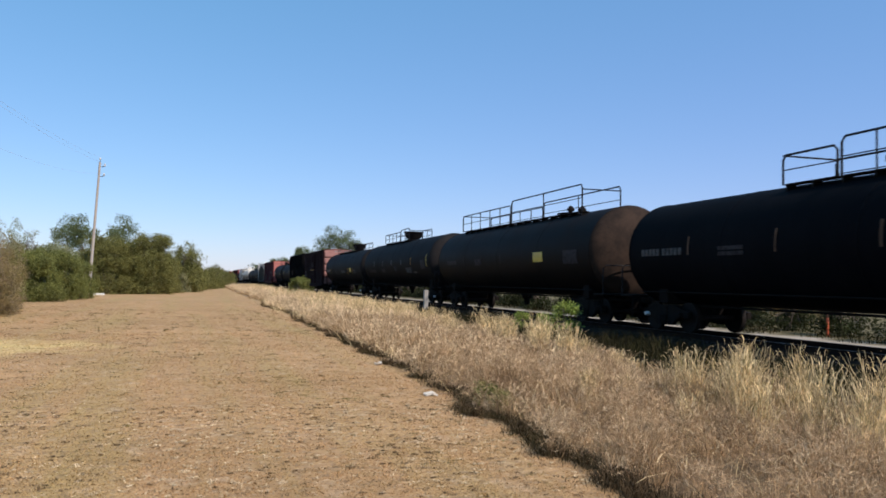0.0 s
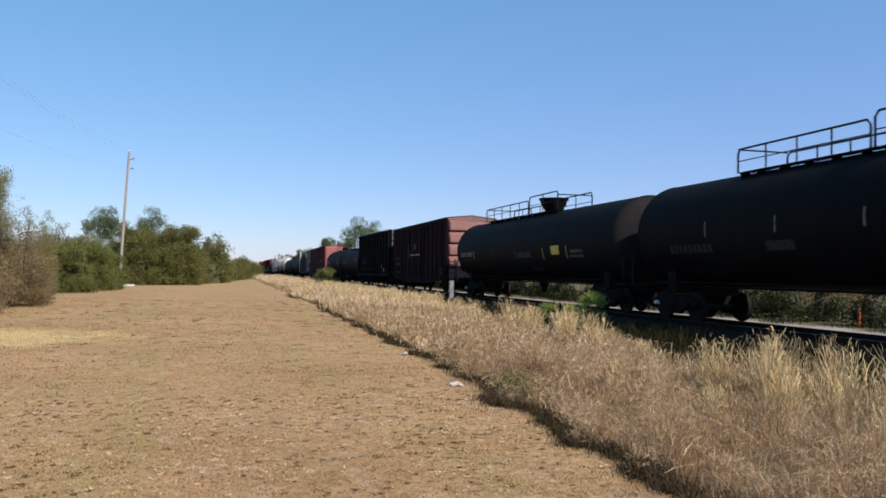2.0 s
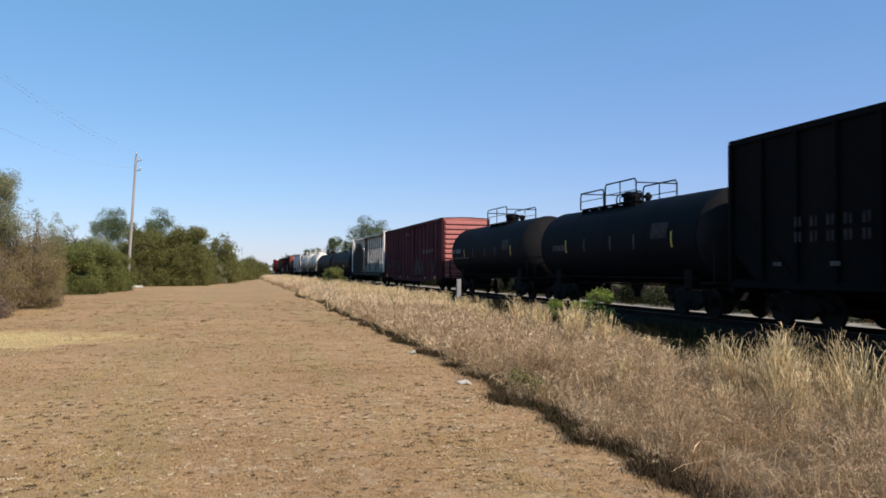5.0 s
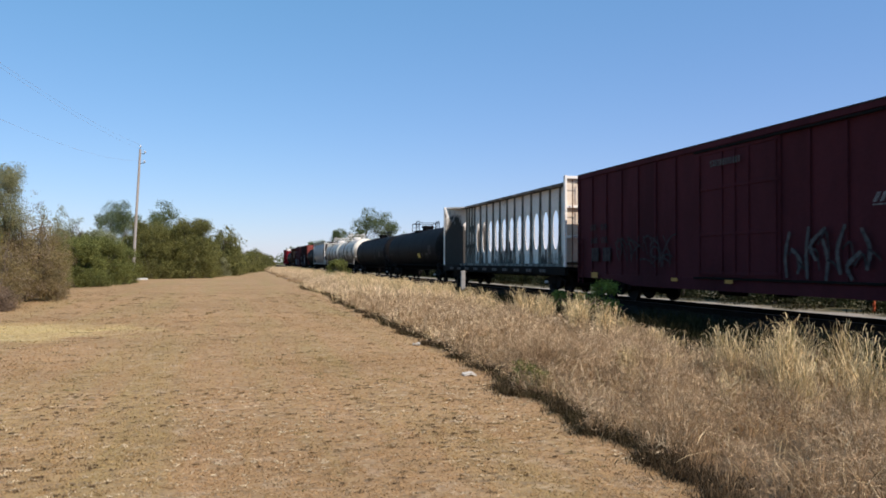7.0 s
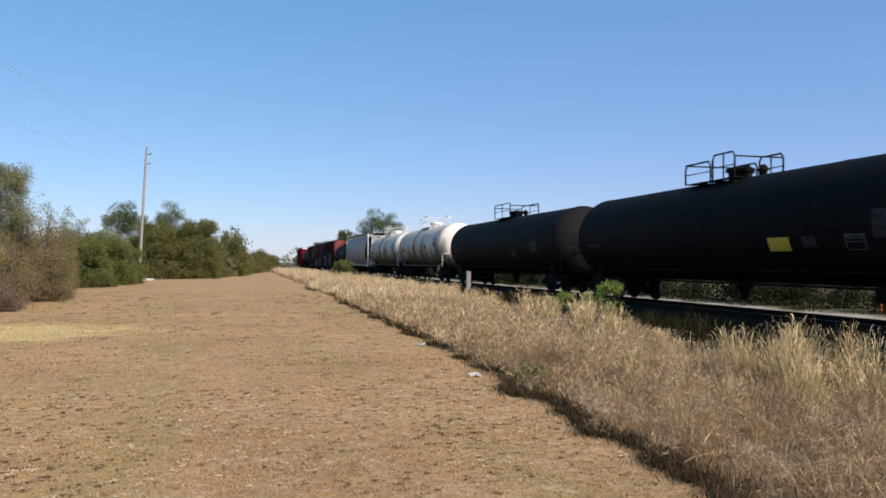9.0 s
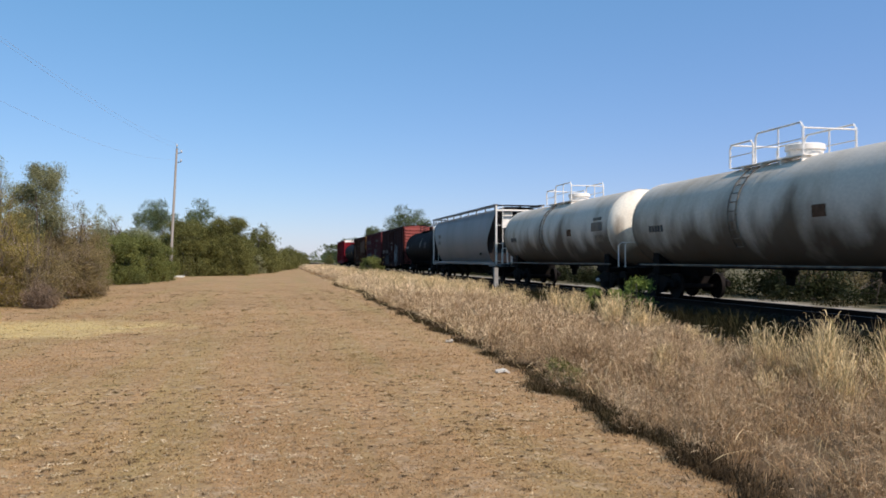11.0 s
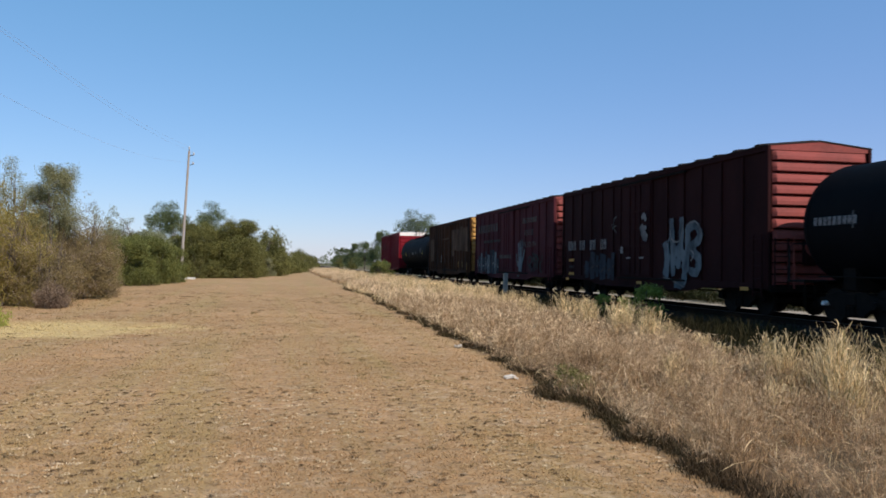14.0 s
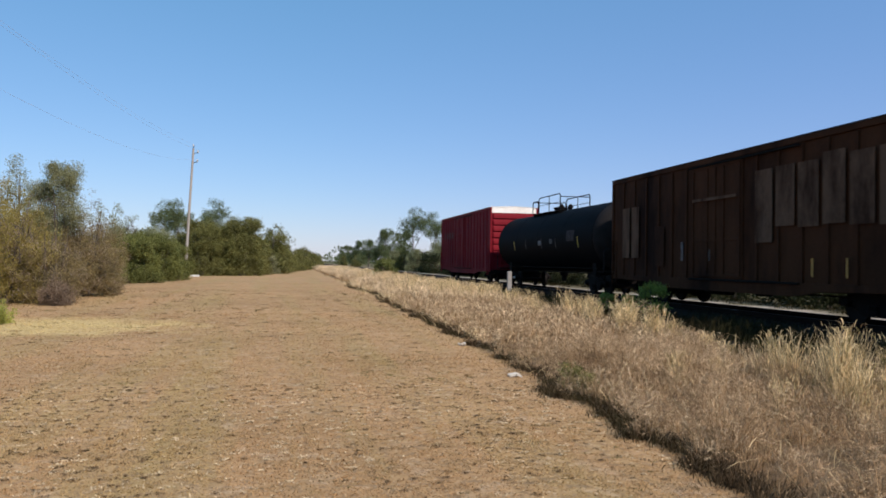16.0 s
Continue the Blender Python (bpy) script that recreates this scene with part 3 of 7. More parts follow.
def truck(wagon, y, lit=-1):
    t = new("truck")
    t.parent = wagon
    t.location = (0, y, 0)
    for x in (-1.0, 1.0):
        piece("side_frame", ME_FRAME, t, x)
    k = 0
    for yy in (-0.86, 0.86):
        piece("axle", ME_AXLE, t, 0, yy, WHEEL_R)
        for x in (-0.7525, 0.7525):
            w = piece("wheel", ME_WHEEL, t, x, yy, WHEEL_R)
            if x > 0:
                w.rotation_euler = (0, 0, math.pi)
        piece("bearing_cap", ME_CAP_LIT if k == lit else ME_CAP, t, -1.1, yy, WHEEL_R + 0.06)
        piece("brake_beam", ME_BEAM, t, 0, yy * 0.42)
        k += 1
    piece("bolster", ME_BOLSTER, t)
    return t


def coupler_data(sign):
    bm = B()
    box(bm, -0.09, 0.09, min(0, sign * 0.62), max(0, sign * 0.62), 0.78, 0.95, 0.02)
    box(bm, -0.16, 0.14, min(sign * 0.5, sign * 0.72), max(sign * 0.5, sign * 0.72), 0.74, 1.0, 0.04)
    tube(bm, [(0.3, 0, 0.8), (0.32, sign * 0.3, 0.55), (0.2, sign * 0.66, 0.42)], 0.025, 6)
    return data_of("coupler", bm, M_STEEL)


ME_COUPLER = {s: coupler_data(s) for s in (-1, 1)}


def ladder_data(h, w, mat, rungs):
    """A ladder in the plane x = 0, from z = 0."""
    bm = B()
    for y in (-w / 2, w / 2):
        box(bm, -0.02, 0.02, y - 0.018, y + 0.018, 0, h)
    for i in range(rungs):
        z = 0.12 + (h - 0.24) * i / (rungs - 1)
        tube(bm, [(-0.01, -w / 2, z), (-0.01, w / 2, z)], 0.014, 5)
    return data_of("ladder", bm, mat)


def letters(parent, x, y, z, count, w, h, gap, mat, label="", skew=0.0, name="stencil_bar"):
    """Plain bars in place of lettering, two thin ones for each letter, on the side that faces -x."""
    for i in range(count):
        yy = y - i * (w + gap)
        thin = name == "stencil_bar" and w < 0.5 and h > 0.15
        for a, c in (((0.0, 0.34), (0.62, 0.92)) if thin else ((0.0, 1.0),)):
            y0, y1 = yy - w * a, yy - w * c
            part(name, plate(B(), [(y0, z), (y1, z), (y1 - skew, z + h), (y0 - skew, z + h)], x, 0.006), mat, parent, label)


def scrawl(parent, x, y0, y1, z0, z1, mat, seed, strokes=9, width=0.09, label="spray-painted scrawl"):
    """Loose ribbons of spray paint within a field on the side."""
    rnd = random.Random(seed)
    layer = 0
    for _ in range(strokes):
        yy, zz = rnd.uniform(y0, y1), rnd.uniform(z0, z1)
        a = rnd.choice((1.35, 1.6, 1.8, 0.3, 2.6)) + rnd.uniform(-0.3, 0.3)
        pts = [(yy, zz)]
        bend = rnd.uniform(-0.5, 0.5)
        for _ in range(8):
            a += bend + rnd.uniform(-0.15, 0.15)
            st = rnd.uniform(0.08, 0.2)
            yy, zz = yy + math.cos(a) * st, zz + math.sin(a) * st
            if not (y0 < yy < y1 and z0 < zz < z1):
                break
            if (Vector((yy, zz)) - Vector(pts[-1])).length > 0.03:
                pts.append((yy, zz))
        if len(pts) < 3:
            continue
        xx = x - 0.003 - layer * 0.0006
        layer += 1
        prev = None
        bm = B()
        for i, (py, pz) in enumerate(pts):
            q = Vector(pts[min(i + 1, len(pts) - 1)]) - Vector(pts[max(i - 1, 0)])
            q = q.normalized() if q.length > 1e-6 else Vector((1, 0))
            wd = width * rnd.uniform(0.5, 1.2)
            a1 = bm.verts.new((xx, py - q.y * wd, pz + q.x * wd))
            a2 = bm.verts.new((xx, py + q.y * wd, pz - q.x * wd))
            if prev:
                bm.faces.new((prev[0], a1, a2, prev[1]))
            prev = (a1, a2)
        part("graffiti_stroke", bm, mat, parent, label)


LAYER = [0]


def spray(parent, x, path, width, mat, label="spray-painted stroke"):
    """One smooth stroke of spray paint through (y, z) points, its width swelling and thinning."""
    pts = [Vector(p) for p in path]
    fine = []
    for i in range(len(pts) - 1):
        p0, p1, p2, p3 = pts[max(i - 1, 0)], pts[i], pts[i + 1], pts[min(i + 2, len(pts) - 1)]
        for k in range(6):
            t = k / 6
            fine.append(0.5 * (2 * p1 + (p2 - p0) * t + (2 * p0 - 5 * p1 + 4 * p2 - p3) * t * t + (3 * p1 - p0 - 3 * p2 + p3) * t ** 3))
    fine.append(pts[-1])
    LAYER[0] = (LAYER[0] + 1) % 30
    xx, prev, bm, n = x - 0.003 - LAYER[0] * 0.0005, None, B(), len(fine)
    for i, p in enumerate(fine):
        q = fine[min(i + 1, n - 1)] - fine[max(i - 1, 0)]
        q = q.normalized() if q.length > 1e-6 else Vector((1, 0))
        wd = width * (0.55 + 0.45 * math.sin(math.pi * (0.12 + 0.76 * i / (n - 1)))) * (1 + 0.14 * math.sin(i * 1.9))
        a1, a2 = bm.verts.new((xx, p.x - q.y * wd, p.y + q.x * wd)), bm.verts.new((xx, p.x + q.y * wd, p.y - q.x * wd))
        if prev:
            bm.faces.new((prev[0], a1, a2, prev[1]))
        prev = (a1, a2)
    part("graffiti_stroke", bm, mat, parent, label)


def words(text, height):
    """Capital letters of the built-in font as a mesh that faces -x and reads towards -y."""
    cu = bpy.data.curves.new("words", "FONT")
    cu.body, cu.size, cu.extrude, cu.space_character = text, height / 0.69, 0.003, 1.15
    ob = bpy.data.objects.new("words", cu)
    scene.collection.objects.link(ob)
    me = bpy.data.meshes.new_from_object(ob.evaluated_get(bpy.context.evaluated_depsgraph_get()))
    bpy.data.objects.remove(ob)
    bpy.data.curves.remove(cu)
    me.transform(Matrix(((0, 0, -1, 0), (-1, 0, 0, 0), (0, 1, 0, 0), (0, 0, 0, 1))))
    me.name = "lettering"
    return me


def running_gear(w, half, truck_at, lit=(-1, -1)):
    truck(w, -truck_at, lit[0])
    truck(w, truck_at, lit[1])
    for s in (-1, 1):
        c = piece("coupler", ME_COUPLER[s], w, 0, s * half, 0)


WAGONS = []          # each with its place along the track at the start


def wagon(name, label, category, s0, group=""):
    w = thing(name, label, category, group, (TRACK_X, s0, RAIL_Z))
    WAGONS.append((w, s0))
    return w


# ---------------------------------------------------------------- tank cars


def railing(w, y0, y1, x, z, h, mat, posts, loop=True, step=0.0):
    """Posts and a bent top rail along one side of a platform."""
    pts = [(x, y0, z), (x, y0, z + h - 0.12), (x, y0 + 0.1, z + h)]
    pts += [(x, y1 - 0.1, z + h), (x, y1, z + h - 0.12), (x, y1, z)]
    part("handrail", tube(B(), pts, 0.028, 6), mat, w, smooth=True)
    for i in range(1, posts):
        y = y0 + (y1 - y0) * i / posts
        part("railing_post", tube(B(), [(x, y, z), (x, y, z + h)], 0.022, 5), mat, w)
    part("knee_rail", tube(B(), [(x, y0, z + h * 0.5), (x, y1, z + h * 0.5)], 0.016, 5), mat, w)


def tank_car(s0, length, R, top, body, head, label, platform, dome=None, railmat=None, head_back=None, bands=3,
             marks=(), lit=(-1, -1), side_rail=False, group="tank cars of the train", dish=0.5):
    """length: between the tips of the heads; top: height of the shell's top over the ground; platform: (rear y, front y, railing height, taller part)."""
    railmat = railmat or M_RAILING
    w = wagon("tank_car", label, "tank car", s0, group)
    zc = top - RAIL_Z - R
    hh = R * dish
    half = length / 2
    cyl = half - hh
    part("shell", lathe(B(), [(-cyl, R)] + [(-cyl + 2 * cyl * i / 8, R) for i in range(1, 8)] + [(cyl, R)], (0, 0, zc), "Y", 56, False), body, w, smooth=True)
    for s in (-1, 1):
        prof = [(s * (cyl + hh * math.sin(a)), max(R * math.cos(a), 0.02)) for a in [i * math.pi / 2 / 10 for i in range(11)]]
        part("tank_head", lathe(B(), prof, (0, 0, zc), "Y", 56, False), head if s < 0 else (head_back or body), w, smooth=True)
        part("head_seam", lathe(B(), [(s * cyl - 0.03, R + 0.001), (s * cyl - 0.025, R + 0.012), (s * cyl + 0.025, R + 0.012), (s * cyl + 0.03, R + 0.001)], (0, 0, zc), "Y", 56, False), body, w, smooth=True)
    for i in range(bands):
        y = -cyl + 2 * cyl * (i + 1) / (bands + 1)
        part("shell_seam", lathe(B(), [(y - 0.03, R + 0.001), (y - 0.02, R + 0.008), (y + 0.02, R + 0.008), (y + 0.03, R + 0.001)], (0, 0, zc), "Y", 56, False), body, w, smooth=True)
    # stub sills, saddles, end platform
    for s in (-1, 1):
        ty = s * (half - 1.75)
        part("stub_sill", box(B(), -0.3, 0.3, min(ty - s * 1.4, s * (half + 0.1)), max(ty - s * 1.4, s * (half + 0.1)), 0.78, max(1.02, zc - R + 0.1), 0.02), M_STEEL, w)
        bm = B()
        pr = [(-1.1, 0.86), (1.1, 0.86), (1.1, zc - R * 0.62)]
        pr += [(R * 0.98 * math.cos(a), zc + R * 0.98 * math.sin(a)) for a in [(-0.62 - i * 0.19) for i in range(11)]][::1]
        pr += [(-1.1, zc - R * 0.62)]
        prism(bm, pr, ty - 0.22, ty + 0.22)
        part("saddle", bm, M_STEEL, w)
        part("end_platform", box(B(), -1.45, 1.45, min(s * (half - 0.55), s * (half + 0.15)), max(s * (half - 0.55), s * (half + 0.15)), 1.0, 1.06, 0.01), M_STEEL, w)
        bm = B()
        tube(bm, [(-1.42, s * (half + 0.1), 1.05), (-1.42, s * (half + 0.1), 1.9), (-1.3, s * (half + 0.1), 2.0), (1.3, s * (half + 0.1), 2.0), (1.42, s * (half + 0.1), 1.9), (1.42, s * (half + 0.1), 1.05)], 0.022, 6)
        part("end_handrail", bm, railmat, w, smooth=True)
        for x in (-1.4, 1.1):
            bm = B()
            yy = s * (half - 0.5)
            tube(bm, [(x, yy, 1.0), (x, yy, 0.36), (x + 0.28, yy, 0.36), (x + 0.28, yy, 1.0)], 0.018, 5)
            tube(bm, [(x, yy, 0.66), (x + 0.28, yy, 0.66)], 0.015, 5)
            part("sill_step", bm, M_STEEL, w)
    # brake wheel and gear on the leading end
    part("brake_wheel", lathe(B(), [(-0.02, 0.2), (-0.02, 0.26), (0.02, 0.26), (0.02, 0.2)], (0.75, -half - 0.02, 1.7), "Y", 18, False), M_STEEL if railmat is M_RAILING else railmat, w)
    part("brake_stand", tube(B(), [(0.75, -half + 0.03, 1.05), (0.75, -half + 0.03, 1.75)], 0.05, 8), M_STEEL, w)
    part("air_reservoir", lathe(B(), [(-0.5, 0.05), (-0.45, 0.2), (0.45, 0.2), (0.5, 0.05)], (-0.35, -half + 3.6, zc - R - 0.16), "Y", 14), M_STEEL, w, smooth=True)
    part("outlet_valve", lathe(B(), [(-0.5, 0.12), (-0.25, 0.14), (-0.2, 0.22), (0.05, 0.25)], (0, 0.2, zc - R), "Z", 14), M_STEEL, w)
    part("brake_pipe", tube(B(), [(-0.55, -half + 2.6, zc - R - 0.02), (-0.55, half - 2.6, zc - R - 0.02)], 0.035, 6), M_STEEL, w)
    part("side_rail", tube(B(), [(-1.3, -half + 0.9, 1.16), (-1.3, half - 0.9, 1.16)], 0.035 if side_rail else 0.022, 6), M_STAIN if side_rail else M_STEEL, w)
    # top platform with its railing
    if platform:
        yb, yf, h, tall = platform            # yb: rear end, yf: leading end (smaller)
        pz = zc + R - 0.06
        for x in (-0.78, 0.5):
            bm = B()
            box(bm, x, x + 0.28, yf, yb, pz, pz + 0.03)
            for i in range(int((yb - yf) / 0.9) + 1):
                yy = min(yf + 0.1 + i * 0.9, yb - 0.1)
                box(bm, x, x + 0.28, yy - 0.03, yy + 0.03, pz - 0.2, pz)
            part("platform", bm, M_STEEL if railmat is M_RAILING else railmat, w)
        for x in (-0.8, 0.8):
            if tall:
                a, c = tall
                railing(w, a, c, x, pz, h, railmat, 2)
                if yb - c > 0.5:
                    railing(w, c + 0.12, yb, x, pz, h * 0.82, railmat, max(1, int((yb - c) / 1.2)))
                if a - yf > 0.5:
                    railing(w, yf, a - 0.12, x, pz, h * 0.82, railmat, max(1, int((a - yf) / 1.2)))
            else:
                railing(w, yf, yb, x, pz, h, railmat, max(2, int((yb - yf) / 1.3)))
        for y in (yf, yb):
            part("end_rail", tube(B(), [(-0.8, y, pz + h * 0.82), (0.8, y, pz + h * 0.82)], 0.024, 5), railmat, w)
        # side ladder up to the platform of the pale cars
        lm = (yf + yb) / 2 if not tall else tall[1]
        if railmat is not M_RAILING:
            arc = [(-(R + 0.06) * math.cos(a), zc + (R + 0.06) * math.sin(a)) for a in [i * 0.17 - 0.62 for i in range(11)]]
            bm = B()
            for dy in (-0.2, 0.2):
                tube(bm, [(x, lm + dy, z) for x, z in arc], 0.02, 5)
            for x, z in arc[::1]:
                tube(bm, [(x, lm - 0.2, z), (x, lm + 0.2, z)], 0.014, 5)
            part("side_ladder", bm, M_STAIN, w)
    if dome:
        y, r, h2, kind = dome
        z = zc + R - 0.06
        if kind == "bonnet":
            if railmat is not M_RAILING:          # a plain drum on the pale cars
                prof = [(0, r * 0.95), (h2 * 0.7, r * 0.95), (h2 * 0.72, r * 1.04), (h2 * 1.1, r * 1.04), (h2 * 1.2, r * 0.9), (h2 * 1.22, r * 0.2)]
            else:
                prof = [(0, r * 0.62), (h2 * 0.3, r * 0.72), (h2 * 0.55, r * 0.95), (h2 * 0.88, r * 1.02), (h2 * 0.9, r * 1.14), (h2 * 1.02, r * 1.14), (h2 * 1.04, r * 0.2)]
            part("bonnet", lathe(B(), prof, (0, y, z), "Z", 24), body if railmat is M_RAILING else railmat, w, smooth=True)
        else:
            part("manway", lathe(B(), [(0, r * 0.8), (h2 * 0.6, r * 0.8), (h2 * 0.62, r), (h2 * 0.85, r), (h2, r * 0.6), (h2, 0.05)], (0, y, z), "Z", 20), body if railmat is M_RAILING else railmat, w, smooth=True)
            for dx, dy in ((0.25, 0.75), (-0.2, 0.62)):
                part("valve", lathe(B(), [(0, 0.1), (0.2, 0.1), (0.22, 0.15), (0.3, 0.15), (0.42, 0.05)], (dx, y - dy, z), "Z", 12), M_STEEL, w)
    # stencils, reflectors and placards, standing just proud of the shell
    for kind, y, z, dy, dz, mat in marks:
        zz = z - zc
        x = -math.sqrt(max(R * R - zz * zz, 0.05)) - 0.016
        bm = B()
        n = 4
        grid = []
        for i in range(n + 1):
            hz = zz - dz / 2 + dz * i / n
            hx = -math.sqrt(max(R * R - hz * hz, 0.05)) - 0.012
            grid.append([bm.verts.new((hx, y + sgn * dy / 2, zc + hz)) for sgn in (-1, 1)])
        for a, c in zip(grid, grid[1:]):
            bm.faces.new((a[0], a[1], c[1], c[0]))
        ex = bmesh.ops.extrude_face_region(bm, geom=list(bm.faces))
        for v in ex["geom"]:
            if isinstance(v, bmesh.types.BMVert):
                v.co.x += 0.01
        part(kind, bm, mat, w)
    running_gear(w, half + 0.1, half - 1.75, lit)
    return w


def mark_row(y, z, n, w, h, gap, mat):
    return [("stencil_bar", y - i * (w + gap), z, w, h, mat) for i in range(n)]


# ---------------------------------------------------------------- boxcars


def ribbed_end(width, z0, z1, y, sign, pitch, depth, mat, parent, gable=0.0):
    """A pressed end with horizontal ribs, its ribs standing outwards along sign * y."""
    bm = B()
    half = width / 2
    zs, out = [], []
    n = max(1, round((z1 - z0) / pitch))
    p = (z1 - z0) / n
    for i in range(n):
        for f, d in ((0.0, 0.0), (0.1, 0.0), (0.13, 0.9), (0.18, 1.0), (0.5, 0.9), (0.8, 0.55), (0.95, 0.1)):
            zs.append(z0 + (i + f) * p)
            out.append(d * depth)
    zs.append(z1)
    out.append(0)
    cols = [(-half, 0.0), (-half + 0.06, 0.0), (-half + 0.14, 1.0), (half - 0.14, 1.0), (half - 0.06, 0.0), (half, 0.0)]
    g = [[bm.verts.new((x, y + sign * d * k, z)) for x, k in cols] for z, d in zip(zs, out)]
    for a, c in zip(g, g[1:]):
        for k in range(len(cols) - 1):
            bm.faces.new((a[k], a[k + 1], c[k + 1], c[k]))
    part("pressed_end", bm, mat, parent)


def boxcar(s0, length, label, side, end, eave, door=(0.0, 3.0), ribs=14, pitch=0.42, depth=0.07, roof=None, gable=0.16,
           roof_ribs=False, width=3.1, sill=0.82, topband=None, rib_h=0.05, group="boxcars of the train"):
    w = wagon("boxcar", label, "boxcar", s0, group)
    he = eave - RAIL_Z                   # eaves over the rail
    hl, hw = length / 2, width / 2
    bm = B()
    box(bm, -hw, hw, -hl, hl, sill, he)
    part("body", bm, side, w)
    # side posts
    me = data_of("side_post", prism(B(), [(0, 0), (-rib_h, 0), (-rib_h, he - sill - 0.3), (0, he - sill - 0.2)], -0.045, 0.045), side)
    dy0, dy1 = door[0] - door[1] / 2, door[0] + door[1] / 2
    n = ribs
    for i in range(n + 1):
        y = -hl + 0.05 + (2 * hl - 0.1) * i / n
        if dy0 - 0.1 < y < dy1 + 0.1:
            continue
        piece("side_post", me, w, -hw, y, sill + 0.1)
    me2 = data_of("side_post", prism(B(), [(0, 0), (rib_h, 0), (rib_h, he - sill - 0.3), (0, he - sill - 0.2)], -0.045, 0.045), side)
    for i in range(0, n + 1):
        y = -hl + 0.05 + (2 * hl - 0.1) * i / n
        piece("side_post", me2, w, hw, y, sill + 0.1)
    # corner posts, side sill, top chord
    for x in (-hw, hw):
        for y in (-hl, hl):
            part("corner_post", box(B(), x - 0.05, x + 0.05, y - 0.06, y + 0.06, sill - 0.05, he + 0.01, 0.012), side, w)
        s = -1 if x < 0 else 1
        bm = B()
        outl = [(-hl, sill + 0.12), (hl, sill + 0.12), (hl, sill - 0.02), (hl - 3.2, sill - 0.08), (hl - 4.4, sill - 0.24), (-hl + 4.4, sill - 0.24), (-hl + 3.2, sill - 0.08), (-hl, sill - 0.02)]
        a = [bm.verts.new((x + s * 0.055, y, z)) for y, z in outl]
        c = [bm.verts.new((x - s * 0.02, y, z)) for y, z in outl]
        for k in range(8):
            bm.faces.new((a[k], a[(k + 1) % 8], c[(k + 1) % 8], c[k]))
        bm.faces.new(a)
        bm.faces.new(c[::-1])
        part("side_sill", bm, side, w)
        part("top_chord", box(B(), x - 0.06, x + 0.06, -hl, hl, he - 0.14, he + 0.015, 0.012), side, w)
    # doors on both sides, with bars, rails and a latch
    for s in (-1, 1):
        x = s * (hw + 0.05)
        d = part("door", box(B(), min(x, x - s * 0.06), max(x, x - s * 0.06), dy0, dy1, sill + 0.14, he - 0.2, 0.01), side, w)
        for f in (0.04, 0.34, 0.5, 0.66, 0.96):
            yy = dy0 + (dy1 - dy0) * f
            part("door_bar", box(B(), min(x, x + s * 0.04), max(x, x + s * 0.04), yy - 0.03, yy + 0.03, sill + 0.2, he - 0.28, 0.006), side, d)
        for z in (sill + 0.2, sill + (he - sill) * 0.33, sill + (he - sill) * 0.66, he - 0.32):
            part("door_rib", box(B(), min(x, x + s * 0.025), max(x, x + s * 0.025), dy0 + 0.05, dy1 - 0.05, z, z + 0.09, 0.006), side, d)
        for z in (sill + 0.1, he - 0.2):
            part("door_track", box(B(), min(x, x + s * 0.07), max(x, x + s * 0.07), dy0 - door[1] * 0.9, dy1 + 0.1, z - 0.03, z + 0.03, 0.008), M_STEEL, w)
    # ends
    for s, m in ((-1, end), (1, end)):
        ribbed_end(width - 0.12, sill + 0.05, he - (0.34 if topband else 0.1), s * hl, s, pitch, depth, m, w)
        bm = B()
        zt = he - (0.34 if topband else 0.1)
        a = [(-hw + 0.05, zt), (hw - 0.05, zt), (hw - 0.05, he + 0.01), (0, he + gable + 0.008), (-hw + 0.05, he + 0.01)]
        prism(bm, a, min(s * hl, s * (hl + 0.03)), max(s * hl, s * (hl + 0.03)))
        part("gable", bm, topband if topband else m, w)
        part("end_sill", box(B(), -hw, hw, min(s * hl, s * (hl + 0.1)), max(s * hl, s * (hl + 0.1)), sill - 0.12, sill + 0.08, 0.015), M_STEEL, w)
        lad = data_of("ladder", ladder_pts(1.35), side)
        for x in (-hw + 0.3, hw - 0.3):
            piece("end_ladder", lad, w, x, s * (hl + 0.16), sill)
        part("crossover_platform", box(B(), -0.6, 0.6, min(s * (hl + 0.08), s * (hl + 0.42)), max(s * (hl + 0.08), s * (hl + 0.42)), 1.0, 1.04), end, w)
    part("brake_wheel", lathe(B(), [(-0.02, 0.22), (-0.02, 0.28), (0.02, 0.28), (0.02, 0.22)], (-0.35, -hl - 0.3, 1.95), "Y", 18, False), end, w)
    part("brake_gear", box(B(), -0.6, -0.1, -hl - 0.24, -hl - 0.08, 1.45, 2.1, 0.03), side, w)
    part("brake_stand", tube(B(), [(-0.9, -hl - 0.2, 0.8), (-0.9, -hl - 0.2, 2.2), (-0.5, -hl - 0.2, 2.3)], 0.03, 6), end, w)
    # side ladders by the corners
    for y in (-hl + 0.34, hl - 0.34):
        piece("side_ladder", ladder_data(1.7, 0.4, side, 5), w, -hw - 0.1, y, sill - 0.25)
    # roof
    bm = B()
    for sd in (-1, 1):
        prism(bm, [(0, he + gable + 0.012), (sd * (hw + 0.07), he + 0.012), (sd * (hw + 0.07), he + 0.045), (0, he + gable + 0.05)], -hl - 0.05, hl + 0.05)
    part("roof", bm, roof or M_ROOF, w)
